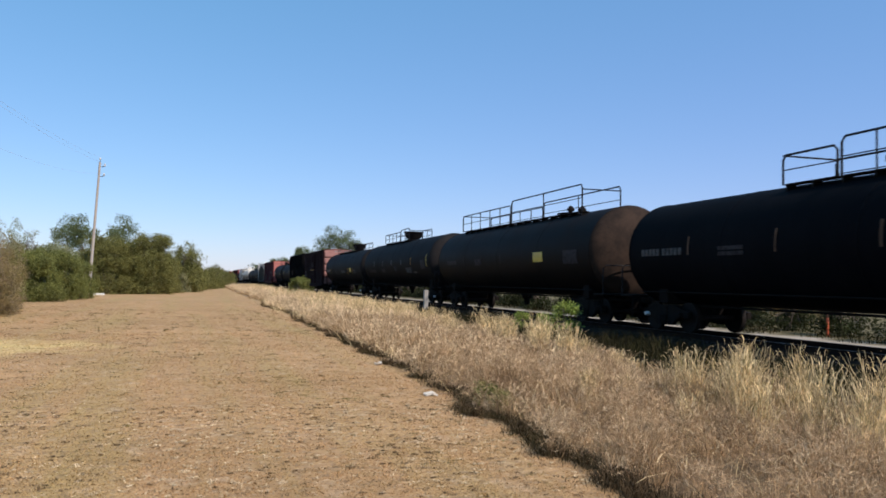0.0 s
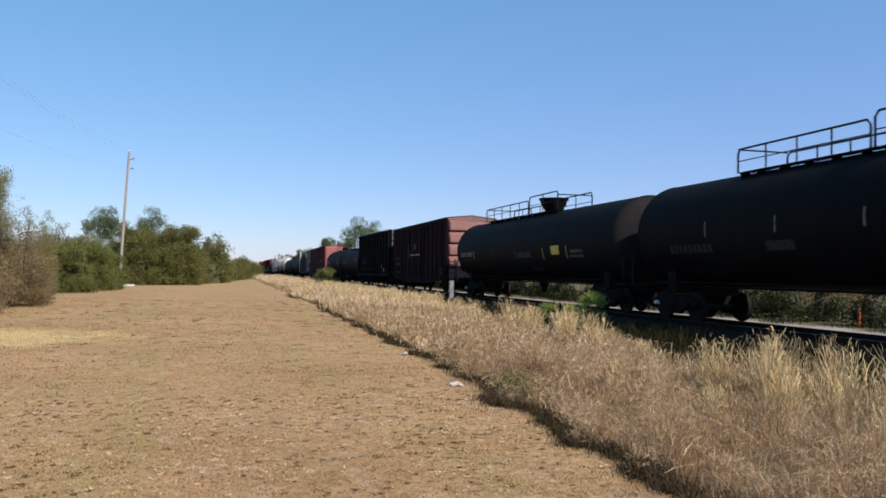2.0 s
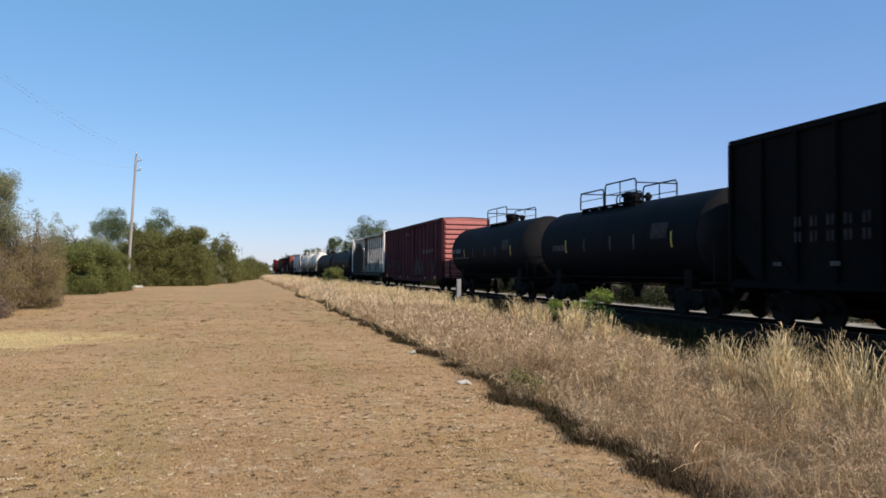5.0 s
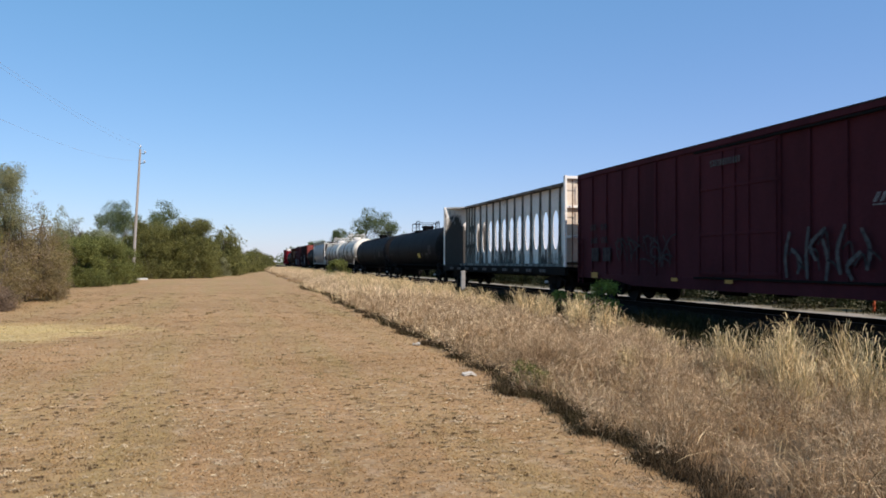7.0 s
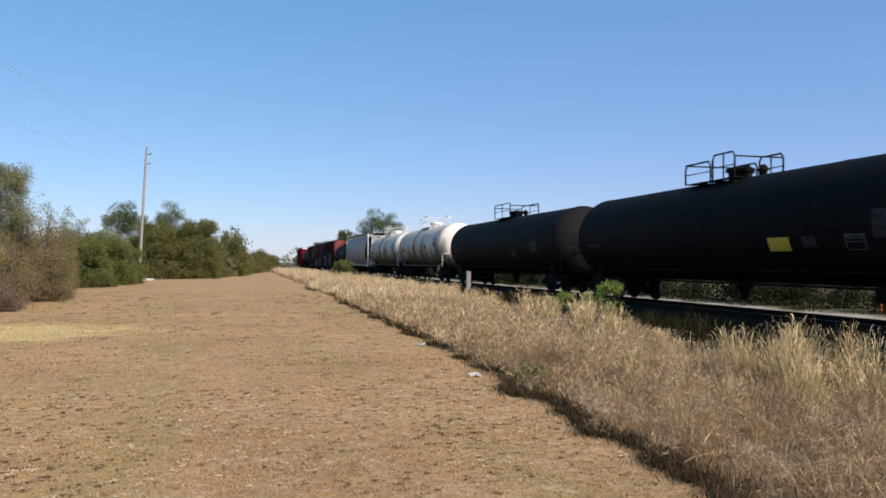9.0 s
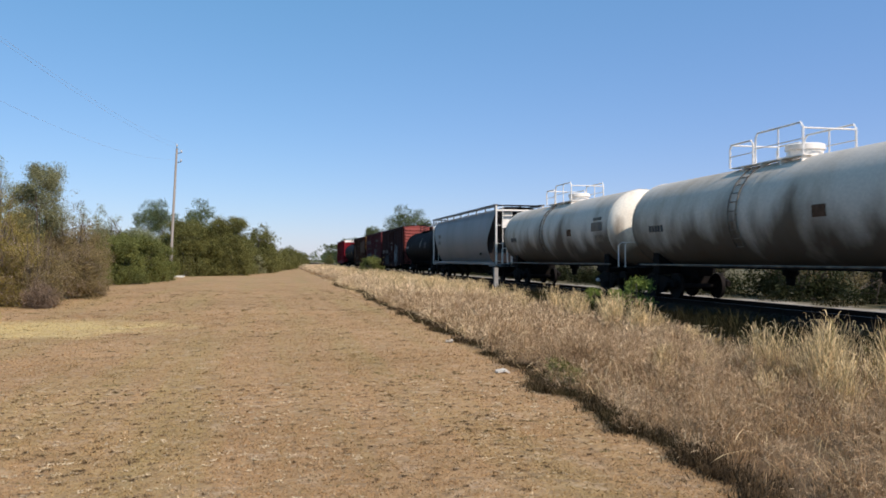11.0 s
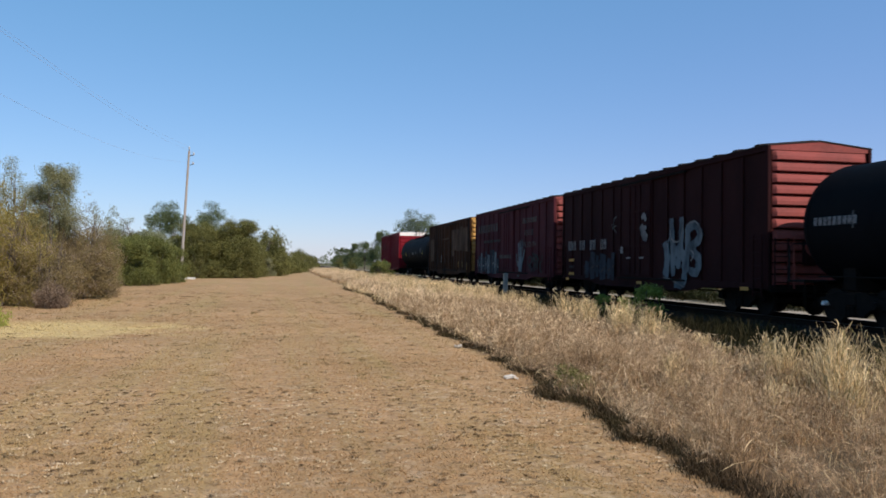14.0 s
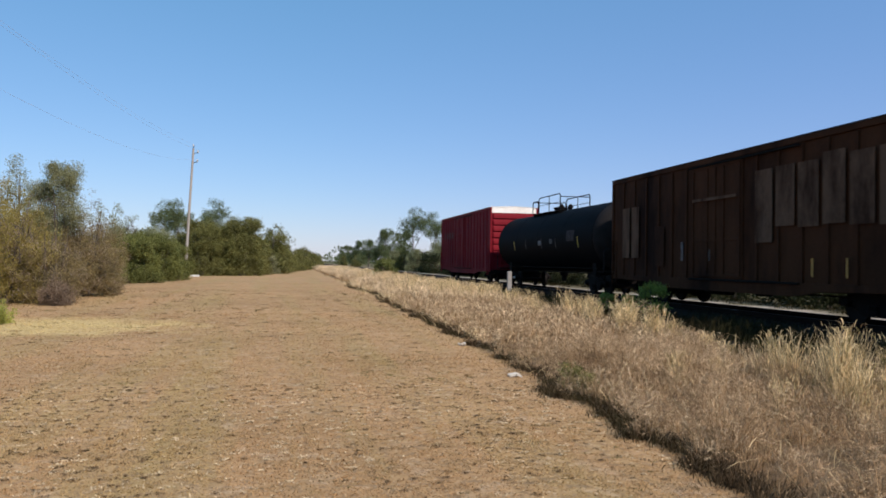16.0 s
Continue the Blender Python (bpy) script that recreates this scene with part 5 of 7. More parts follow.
M_POSTDIRT = surface("white paint black with grime", (0.26, 0.235, 0.2), (0.018, 0.0155, 0.013), 0.8, big=1.9, amount=0.94, streak=2, spec=0.08)
M_WEB = grimy_web()
# Grime, and by height the beam's shadow below a sunlit top, in colour.
M_SMEAR = M_WEB.copy()
M_SMEAR.name = "white paint smeared black"
for q in M_SMEAR.node_tree.nodes:
    if q.bl_idname == "ShaderNodeMapRange" and abs(q.inputs[4].default_value - 0.93) < 0.01:
        q.inputs[1].default_value, q.inputs[2].default_value = 0.34, 0.46
    elif q.bl_idname == "ShaderNodeMapRange" and abs(q.inputs[3].default_value - 0.13) < 0.001:
        for i, k in ((1, 2.4), (2, 4.7), (3, 0.22), (4, -0.22)):
            q.inputs[i].default_value = k
M_BANDED = M_WEB.copy()
M_BANDED.name = "white paint with black strap marks"


def strap_marks(m):
    """Black rubbed bands across the panels at the height of the load straps."""
    n, L = m.node_tree.nodes, m.node_tree.links
    sx = next(k for k in n if k.bl_idname == "ShaderNodeSeparateXYZ")
    rng = next(k for k in n if k.bl_idname == "ShaderNodeMapRange" and abs(k.inputs[4].default_value - 0.93) < 0.01)
    last = rng.inputs[0].links[0].from_socket
    for at, half in ((3.45, 0.34), (2.35, 0.2)):
        d = n.new("ShaderNodeMath")
        d.operation = "SUBTRACT"
        d.inputs[1].default_value = at
        L.new(sx.outputs[2], d.inputs[0])
        q = n.new("ShaderNodeMath")
        q.operation = "ABSOLUTE"
        L.new(d.outputs[0], q.inputs[0])
        r = n.new("ShaderNodeMapRange")
        for i, v in ((1, 0.0), (2, half), (3, 0.26), (4, 0.0)):
            r.inputs[i].default_value = v
        L.new(q.outputs[0], r.inputs[0])
        s2 = n.new("ShaderNodeMath")
        L.new(last, s2.inputs[0])
        L.new(r.outputs[0], s2.inputs[1])
        last = s2.outputs[0]
    L.new(last, rng.inputs[0])


strap_marks(M_BANDED)
M_BULK = surface("cream bulkhead paint", (0.74, 0.66, 0.53), (0.42, 0.3, 0.2), 0.6, big=0.9, amount=0.7, streak=2, spec=0.2)
centerbeam(182.0, 20.2, "white centerbeam flat car with oval openings, grimy and empty")

tank_car(202.6, 18.9, 1.54, 4.2, M_BLACK, M_HEAD_DARK, "black tank car with a small railed platform", (2.1, -0.5, 0.75, (-0.5, 0.6)), (0.4, 0.42, 0.42, "manway"),
         marks=[("placard", -3.3, 1.84, 0.8, 0.34, M_YELLOW), ("placard", -4.4, 1.88, 0.45, 0.26, M_FAINT), ("placard", -5.85, 1.84, 0.6, 0.36, M_GRIM_MARK), ("placard", -5.85, 1.82, 0.5, 0.28, M_BLACK), ("data_panel", -6.85, 2.22, 0.9, 0.6, M_FAINT), ("placard", 7.4, 2.02, 1.0, 0.12, M_FAINT)], lit=(1, -1))
tank_car(223.0, 18.9, 1.52, 4.17, M_BLACK, M_HEAD_DARK, "black tank car, dull, with a small railed platform", (1.6, -1.05, 0.75, None), (0.2, 0.42, 0.42, "manway"),
         marks=[("placard", -3.4, 1.82, 0.7, 0.3, M_FAINT), ("data_panel", -6.4, 2.12, 0.9, 0.5, M_FAINT), ("placard", 7.0, 2.12, 1.2, 0.14, M_FAINT)], lit=(0, 1))
for sw, lb in ((242.4, "white tank car streaked brown below its dome"), (259.0, "white tank car with brown spill and white railings")):
    cy = 7.9 - 0.75
    tank_car(sw, 15.8, 1.52, 4.46, M_WHITE_TANK, M_WHITE_HEAD, lb, (1.95, -1.45, 0.87, (-1.45, 0.65)), (-0.45, 0.5, 0.36, "bonnet"), railmat=M_WHITE_CLEAN, bands=1,
             marks=[("placard", -2.98, 2.53, 0.5, 0.3, M_BARE), ("data_panel", -6.1, 2.68, 1.1, 0.36, M_STAIN), ("data_panel", -6.25, 2.2, 0.8, 0.26, M_STAIN)] + mark_row(-5.7, 3.0, 6, 0.1, 0.12, 0.05, M_STAIN) + mark_row(5.8, 2.4, 5, 0.15, 0.22, 0.06, M_GRIM_MARK),
             lit=(1, -1), side_rail=True)


def covered_hopper(s0, length, top, label):
    w = wagon("covered_hopper", label, "hopper car", s0)
    hl, zt = length / 2, top - RAIL_Z
    sec = [(1.08, 1.15), (1.31, 1.5), (1.47, 1.95), (1.55, 2.4), (1.58, 2.85), (1.54, 3.4), (1.44, 3.9), (1.32, 4.25), (1.15, 4.4), (0.7, 4.5), (0.0, 4.54)]
    sec = sec + [(-x, z) for x, z in sec[::-1][1:]]

    def yend(z):
        return float(np.interp(z, [1.15, 2.0, 2.5, 3.2, 3.8, 4.3], [hl - 2.05, hl - 1.95, hl - 1.75, hl - 1.0, hl - 0.6, hl - 0.55]))
    bm = B()
    ny = 16
    g = [[bm.verts.new((x, -yend(z) + 2 * yend(z) * i / ny, z)) for i in range(ny + 1)] for x, z in sec]
    for a, c in zip(g, g[1:]):
        for i in range(ny):
            bm.faces.new((a[i], a[i + 1], c[i + 1], c[i]))
    part("body", bm, M_GREY, w, smooth=True)
    for s in (-1, 1):
        bm = B()
        m = len(sec) // 2
        left = [bm.verts.new((x, s * yend(z), z)) for x, z in sec[:m + 1]]
        right = [bm.verts.new((x, s * yend(z), z)) for x, z in sec[::-1][:m + 1]]
        for k in range(m):
            vs = [left[k], left[k + 1], right[k + 1], right[k]]
            bm.faces.new(vs)
        # Near-black instead of the body grey, standing for the sheet's own shade.
        part("slope_sheet", bm, M_ROOF, w, "near-black slope sheet with its shade in the colour")
        for x0, x1 in ((-0.95, -0.3), (0.0, 0.75)):
            part("end_panel", box(B(), x0, x1, min(s * (hl - 0.5), s * (hl - 0.56)), max(s * (hl - 0.5), s * (hl - 0.56)), 3.25, 4.2, 0.01), M_WHITE_CLEAN, w, "cream-white end panel")
        part("end_header", box(B(), -1.4, 1.4, min(s * (hl - 0.05), s * (hl - 0.15)), max(s * (hl - 0.05), s * (hl - 0.15)), 4.24, 4.34, 0.01), M_WHITE_CLEAN, w)
        part("brake_rigging", tube(B(), [(-0.6, s * (hl - 0.3), 3.2), (-0.5, s * (hl - 0.25), 2.5), (-0.75, s * (hl - 0.2), 2.1), (-0.7, s * (hl - 0.2), 1.1)], 0.05, 6), M_WHITE_CLEAN, w)
        part("brake_chain_guide", tube(B(), [(0.15, s * (hl - 0.2), 1.1), (0.15, s * (hl - 0.2), 2.4), (0.5, s * (hl - 0.25), 2.5), (0.6, s * (hl - 0.2), 1.1)], 0.045, 6), M_WHITE, w)
        # end frame, ladders and walkways
        for x in (-1.45, -0.5, 0.5, 1.45):
            part("end_post", box(B(), x - 0.05, x + 0.05, s * (hl - 0.05) - 0.05, s * (hl - 0.05) + 0.05, 0.95, zt - 0.05 if abs(x) > 1 else 3.0, 0.01), M_WHITE_CLEAN, w)
        piece("end_ladder", data_of("ladder", ladder_pts(3.5), M_WHITE_CLEAN), w, -1.25, s * (hl - 0.02), 1.1)
        part("end_platform", box(B(), -1.5, 1.5, min(s * (hl - 1.6), s * hl), max(s * (hl - 1.6), s * hl), 0.92, 1.1, 0.015), M_GREY, w)
        part("crossover_walk", box(B(), -1.5, 1.5, s * (hl - 0.3) - 0.3, s * (hl - 0.3) + 0.3, zt - 0.09, zt - 0.04), M_ROOF, w)
        part("end_brace", tube(B(), [(-1.45, s * (hl - 0.05), 1.1), (-1.35, s * (hl - 0.9), 2.4)], 0.04, 6), M_ROOF, w)
    for s in (-1, 1):
        part("side_sill", box(B(), s * 1.42 - 0.06, s * 1.42 + 0.06, -hl + 0.4, hl - 0.4, 1.02, 1.2, 0.015), M_GREY, w)
        # running board beside the roof, on brackets
        part("running_board", box(B(), s * 1.44 - 0.12, s * 1.44 + 0.12, -hl, hl, zt - 0.1, zt + 0.0, 0.01), M_GREY, w)
        me = data_of("bracket", box(B(), -0.03, 0.03, -0.03, 0.03, -0.3, 0.0), M_GREY)
        for i in range(9):
            piece("bracket", me, w, s * 1.38, -hl + 0.6 + (2 * hl - 1.2) * i / 8, zt - 0.1)
        part("roof_hatch_rail", tube(B(), [(s * 0.75, -hl + 1.0, zt + 0.02), (s * 0.75, hl - 1.0, zt + 0.02)], 0.02, 5), M_GREY, w)
    for i in range(8):
        y = -hl + 2.2 + (2 * hl - 4.4) * i / 7
        part("roof_hatch", lathe(B(), [(4.46, 0.36), (4.6, 0.38), (4.62, 0.34), (4.62, 0.05)], (0, y, 0), "Z", 16), M_ROOF, w)
    for y in (-5.2, -1.75, 1.75, 5.2):
        part("hopper_bay", prism(B(), [(-1.33, 1.18), (1.33, 1.18), (0.55, 0.42), (-0.55, 0.42)], y - 0.95, y + 0.95), M_STEEL, w)
    part("centre_sill", box(B(), -0.3, 0.3, -hl, hl, 0.72, 1.16), M_STEEL, w)
    part("brake_wheel", lathe(B(), [(-0.02, 0.22), (-0.02, 0.28), (0.02, 0.28), (0.02, 0.22)], (0.2, -hl + 0.1, 2.2), "Y", 18, False), M_STEEL, w)
    letters(w, -1.585, 7.0, 3.0, 4, 0.22, 0.26, 0.05, M_POSTDIRT)
    letters(w, -1.585, 7.0, 2.5, 4, 0.22, 0.26, 0.05, M_POSTDIRT)
    letters(w, -1.53, -5.9, 1.62, 2, 0.24, 0.16, 0.04, M_DARKBOX, name="data_panel")
    running_gear(w, hl + 0.05, hl - 1.9)


covered_hopper(277.6, 19.1, 4.96, "grey covered hopper car with curved sides and white end ladders")
tank_car(294.9, 13.6, 1.54, 4.3, M_SLATE, M_HEAD_DARK, "short black tank car with a pale triangular patch", (1.9, -1.5, 0.82, (-1.5, 0.1)), (0.5, 0.4, 0.16, "manway"),
         marks=[("reflector", f, 2.5, 0.06, 0.4, M_GRIM_MARK) for f in (4.4, 2.9, -3.9)] + mark_row(5.7, 2.5, 9, 0.12, 0.2, 0.05, M_MARK)
         + [("faded_patch", -1.75, 2.7, 0.35, 0.6, M_GRIM_MARK), ("faded_patch", -2.0, 2.9, 0.25, 0.7, M_GRIM_MARK), ("data_panel", -4.2, 2.6, 1.0, 0.5, M_FAINT)], lit=(1, 1))

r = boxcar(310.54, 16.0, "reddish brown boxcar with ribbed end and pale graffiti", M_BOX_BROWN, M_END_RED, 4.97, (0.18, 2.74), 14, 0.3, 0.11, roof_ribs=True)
for yy, nn in ((7.14, 3), (5.75, 2), (4.55, 2), (3.4, 2)):
    letters(r, -1.62, yy, 2.04, nn, 0.26, 0.42, 0.07, M_MARK)
for k, zz in enumerate((0.95, 1.25, 1.55)):
    letters(r, -1.62, 7.05, zz, 3, 0.16, 0.12, 0.06, M_OCHRE_END if k != 1 else M_FAINT)
for path in ([(-2.2, 2.2), (-2.4, 1.6), (-2.2, 1.05)], [(-2.35, 1.0), (-2.62, 2.25), (-2.85, 1.05)], [(-2.68, 2.98), (-2.78, 2.2), (-2.95, 1.4)], [(-3.4, 2.98), (-3.35, 2.2), (-3.15, 1.3)],
             [(-2.75, 1.75), (-3.15, 1.9), (-3.6, 1.75)], [(-2.9, 0.8), (-3.5, 0.85), (-3.6, 1.5), (-3.3, 2.05)], [(-3.75, 1.2), (-3.8, 2.1), (-3.85, 2.6), (-4.35, 2.68)],
             [(-4.35, 2.68), (-4.58, 2.3), (-4.05, 1.95), (-4.5, 1.6), (-4.35, 1.2), (-3.9, 1.25)]):
    spray(r, -1.62, path, 0.17, M_GRAF_A, "pale blue spray-painted letter stroke")
for path in ([(-2.1, 1.0), (-2.7, 0.92), (-3.6, 0.7)], [(-2.6, 3.0), (-2.7, 2.3), (-3.3, 2.25), (-3.5, 3.0)], [(-3.7, 2.7), (-4.3, 2.8), (-4.65, 2.4)], [(-4.0, 1.55), (-4.2, 1.75), (-4.0, 1.9)]):
    spray(r, -1.62, path, 0.03, M_GRAF_B, "chalky outline of the graffiti")
for k, (y, w, z, h) in enumerate(((5.05, 0.42, 0.85, 0.7), (4.5, 0.5, 0.8, 1.15), (3.9, 0.3, 0.9, 0.9), (3.45, 0.6, 0.8, 1.05), (2.7, 0.35, 0.85, 0.8), (2.3, 0.3, 0.8, 1.1))):
    c = y - w / 2          # worn columns of old graffiti
    spray(r, -1.62, [(c, z), (c + 0.04, z + h * 0.5), (c - 0.03, z + h)], w * 0.6, M_GRAF_C, "worn muted blue graffiti")
    spray(r, -1.62, [(c + w * 0.3, z + h * (0.3 + 0.1 * (k % 3))), (c - w * 0.4, z + h * 0.5)], 0.05, M_FAINT, "faint graffiti stroke")
scrawl(r, -1.62, 1.8, 2.3, 2.6, 3.5, M_GRIM_MARK, 23, 8, 0.03)
spray(r, -1.69, [(-0.55, 3.1), (-0.75, 3.2), (-0.9, 3.0)], 0.1, M_GRAF_B)
spray(r, -1.69, [(-0.5, 2.85), (-0.75, 2.5), (-1.0, 2.35)], 0.18, M_GRAF_B)
spray(r, -1.69, [(-0.5, 2.75), (-0.95, 2.75)], 0.08, M_GRAF_B)
letters(r, -1.69, 0.75, 1.64, 2, 0.36, 0.07, 0.75, M_MARK, name="reflector")
letters(r, -1.69, 1.28, 1.85, 1, 0.24, 0.26, 0.1, M_MARK, name="data_panel")
for yy in (7.3, -0.15, -6.9):
    letters(r, -1.69, yy, 0.72, 1, 0.4, 0.1, 0.1, M_OCHRE_END, name="reflector")

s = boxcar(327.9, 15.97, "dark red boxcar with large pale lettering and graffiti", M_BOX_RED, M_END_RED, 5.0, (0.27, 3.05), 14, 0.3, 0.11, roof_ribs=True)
letters(s, -1.62, 6.98, 3.42, 8, 0.36, 0.5, 0.27, M_GRIM_MARK)
letters(s, -1.62, -2.99, 3.62, 8, 0.2, 0.28, 0.12, M_GRIM_MARK)
letters(s, -1.68, 1.44, 1.74, 8, 0.22, 0.22, 0.09, M_GRIM_MARK)
letters(s, -1.62, 5.6, 2.75, 5, 0.7, 0.16, 0.15, M_FAINT)
for text, yy, zz in (("SERVES", -3.38, 2.96), ("THE SOUTH", -2.88, 2.32)):
    me = words(text, 0.29)
    me.materials.append(M_GRIM_MARK)
    piece("lettering", me, s, -1.62, yy, zz, "worn pale painted lettering")
for k, (y, w, z, h) in enumerate(((6.95, 0.5, 0.85, 1.1), (6.3, 0.3, 0.8, 1.35), (5.85, 0.55, 0.9, 0.95), (5.1, 0.35, 0.82, 1.4), (4.6, 0.6, 0.8, 1.2), (3.85, 0.3, 0.85, 1.45), (3.45, 0.5, 0.8, 1.5), (2.85, 0.4, 0.8, 1.35), (2.3, 0.4, 0.85, 0.9))):
    c = y - w / 2          # worn columns of old graffiti
    spray(s, -1.62, [(c, z), (c + 0.03, z + h * 0.5), (c - 0.04, z + h)], w * 0.62, (M_GRAF_C, M_GRAF_A, M_GRAF_C)[k % 3], "worn mottled blue-grey graffiti")
    spray(s, -1.62, [(c + w * 0.5, z + 0.1), (c + w * 0.42, z + h * 0.5), (c + w * (0.5 + 0.1 * (k % 2)), z + h * (0.75 + 0.08 * (k % 3)))], 0.025, M_GRAF_B, "chalky graffiti outline")
    spray(s, -1.62, [(c + w * 0.3, z + h * 0.4), (c - w * 0.4, z + h * 0.45)], 0.06, M_GRAF_B, "chalky graffiti stroke")
spray(s, -1.62, [(-2.58, 1.0), (-2.62, 1.35), (-2.68, 1.75)], 0.34, M_GRAF_A, "pale blue spray-painted shape")
for path in ([(-2.4, 1.6), (-2.32, 2.1), (-2.28, 2.6)], [(-2.6, 1.7), (-2.6, 2.2), (-2.55, 2.7)], [(-2.82, 1.7), (-2.92, 2.2), (-2.98, 2.76)], [(-2.95, 1.5), (-3.2, 1.85), (-3.4, 2.2)], [(-2.35, 1.3), (-2.02, 1.55), (-1.93, 2.0)]):
    spray(s, -1.62, path, 0.1, M_GRAF_A, "pale blue spray-painted shape")
    spray(s, -1.62, [(p[0] - 0.1, p[1]) for p in path], 0.02, M_GRAF_B, "chalky outline of the graffiti")
scrawl(s, -1.62, -6.6, -3.9, 1.0, 2.0, M_FAINT, 35, 24, 0.08)
letters(s, -1.62, 7.3, 1.2, 1, 0.1, 0.5, 0.1, M_MARK)
letters(s, -1.68, -2.2, 0.72, 1, 0.4, 0.1, 0.1, M_GRIM_MARK, name="reflector")

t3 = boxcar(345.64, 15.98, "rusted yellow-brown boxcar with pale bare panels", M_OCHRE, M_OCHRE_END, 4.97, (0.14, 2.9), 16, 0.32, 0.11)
for i, (z0, h) in enumerate(((2.0, 2.0), (2.42, 1.6), (2.36, 1.65), (2.4, 1.75), (2.34, 1.7), (2.3, 1.75))):
    letters(t3, -1.61, -1.95 - i * 0.95, z0, 1, 0.8, h, 0.1, M_BARE, name="bare_patch")
letters(t3, -1.61, 6.95, 1.6, 2, 0.62, 1.9, 0.2, M_BARE, name="bare_patch")
letters(t3, -1.61, 4.2, 1.3, 1, 0.7, 1.4, 0.2, M_OCHRE, name="bare_patch")
letters(t3, -1.62, 2.26, 1.5, 1, 0.14, 0.62, 0.1, M_MARK)
letters(t3, -1.68, 0.4, 1.5, 1, 0.1, 0.35, 0.1, M_GRIM_MARK)
letters(t3, -1.69, 1.4, 3.35, 1, 2.5, 0.09, 0.1, M_BARE, name="door_stripe")
letters(t3, -1.62, -4.4, 1.1, 2, 0.07, 0.46, 1.18, M_OCHRE_END, name="reflector")
letters(t3, -1.62, -7.1, 1.0, 1, 0.07, 0.5, 0.95, M_OCHRE_END, name="reflector")

tank_car(363.5, 17.0, 1.6, 4.46, M_SLATE, M_HEAD_DARK, "black tank car near the end of the train", (3.3, -1.3, 0.85, (-1.3, 2.2)), (0.8, 0.42, 0.3, "manway"),
         marks=common_marks(6.9) + [("placard", -0.4, 2.4, 0.45, 0.24, M_MARK), ("placard", -2.2, 2.45, 0.45, 0.24, M_GRIM_MARK)], lit=(-1, 0))
v = boxcar(381.8, 16.7, "bright red boxcar with white-topped end", M_BRIGHT_RED, M_BRIGHT_RED, 5.25, (1.0, 3.0), 18, 0.42, 0.08, topband=M_WHITE_CLEAN, gable=0.06, roof=M_WHITE_CLEAN)
letters(v, -1.62, 6.6, 3.2, 4, 0.3, 0.5, 0.7, M_GRIM_MARK)


# ---------------------------------------------------------------- the roadside
def leaves(rng, centres, spread, per, size, squash=0.75, slim=0.34):
    """Slim diamond leaves in sprays: those of one clump share a lean, so that clumps read as tufts."""
    m = len(centres)
    n = m * per
    c = np.asarray(centres)
    lean = rng.normal(0, 1, (m, 3)) * 0.8 + np.array([0, 0, 0.8])
    c = np.repeat(c, per, 0) + np.clip(rng.normal(0, 1, (n, 3)), -1.7, 1.7) * np.asarray(spread)
    c[:, 2] = np.maximum(c[:, 2], 0.04)
    a = rng.normal(0, 1, (n, 3)) + np.repeat(lean, per, 0)
    a[:, 2] *= squash
    a /= np.linalg.norm(a, axis=1)[:, None]
    b = np.cross(a, rng.normal(0, 1, (n, 3)))
    b /= np.linalg.norm(b, axis=1)[:, None] + 1e-9
    L = (size * rng.uniform(0.6, 1.4, n))[:, None]
    v = np.stack([c - a * L, c + b * L * slim, c + a * L, c - b * L * slim], 1).reshape(-1, 3)
    f = np.arange(n * 4).reshape(n, 4)
    return v, f


def crown_clumps(rng, h, r, base, lobes, per_lobe, lobe=1.0):
    """Clump centres on uneven lobes that together make a crown from base to h."""
    out = []
    for i in range(lobes):
        a = rng.uniform(0, math.tau)
        q = math.sqrt(rng.uniform(0, 1)) * 0.72 * r
        zf = rng.uniform(0.06, 0.9)
        cz = base + (h - base) * zf
        cx, cy = math.cos(a) * q * (1.1 - 0.5 * zf), math.sin(a) * q * (1.1 - 0.5 * zf)
        lr = r * rng.uniform(0.26, 0.48) * (1.1 - 0.35 * zf) * lobe
        lz = min(lr * rng.uniform(0.6, 1.0) * (1.0 if lobe == 1.0 else 1.9), (h - base) * 0.4)
        for _ in range(per_lobe):
            d = rng.normal(0, 1, 3)
            d /= np.linalg.norm(d)
            k = rng.uniform(0.55, 1.05)
            p = np.array([cx + d[0] * lr * k, cy + d[1] * lr * k, cz + d[2] * lz * k])
            if p[2] > 0.08:
                out.append(p)
    if base < 0.3:                         # foliage right down to the ground
        for _ in range(lobes * per_lobe // 4):
            a, q = rng.uniform(0, math.tau), r * rng.uniform(0.45, 0.82)
            out.append(np.array([math.cos(a) * q, math.sin(a) * q, rng.uniform(0.08, 0.3 * h)]))
    return out


def spray_clumps(rng, h, r, base, limbs, per):
    """Clump centres along many limbs that fan upwards from the root."""
    out = []
    for _ in range(limbs):
        a, u = rng.uniform(0, math.tau), math.sqrt(rng.uniform(0, 1))
        q, top = r * u, h * (1 - 0.5 * u ** 1.6) * rng.uniform(0.62, 1.0)
        for t in rng.uniform(0.12, 1.0, per):
            w = 0.07 * r * (1.3 - 0.7 * t)
            out.append(np.array([math.cos(a) * q * (0.35 + 0.65 * t ** 0.8), math.sin(a) * q * (0.35 + 0.65 * t ** 0.8), max(0.08, base + (top - base) * t)]) + rng.normal(0, w, 3) * (1, 1, 0.4))
    for _ in range(limbs * 2):             # low growth round the foot
        a, q = rng.uniform(0, math.tau), r * rng.uniform(0.3, 0.8)
        out.append(np.array([math.cos(a) * q, math.sin(a) * q, rng.uniform(0.06, 0.16 * h)]))
    return out


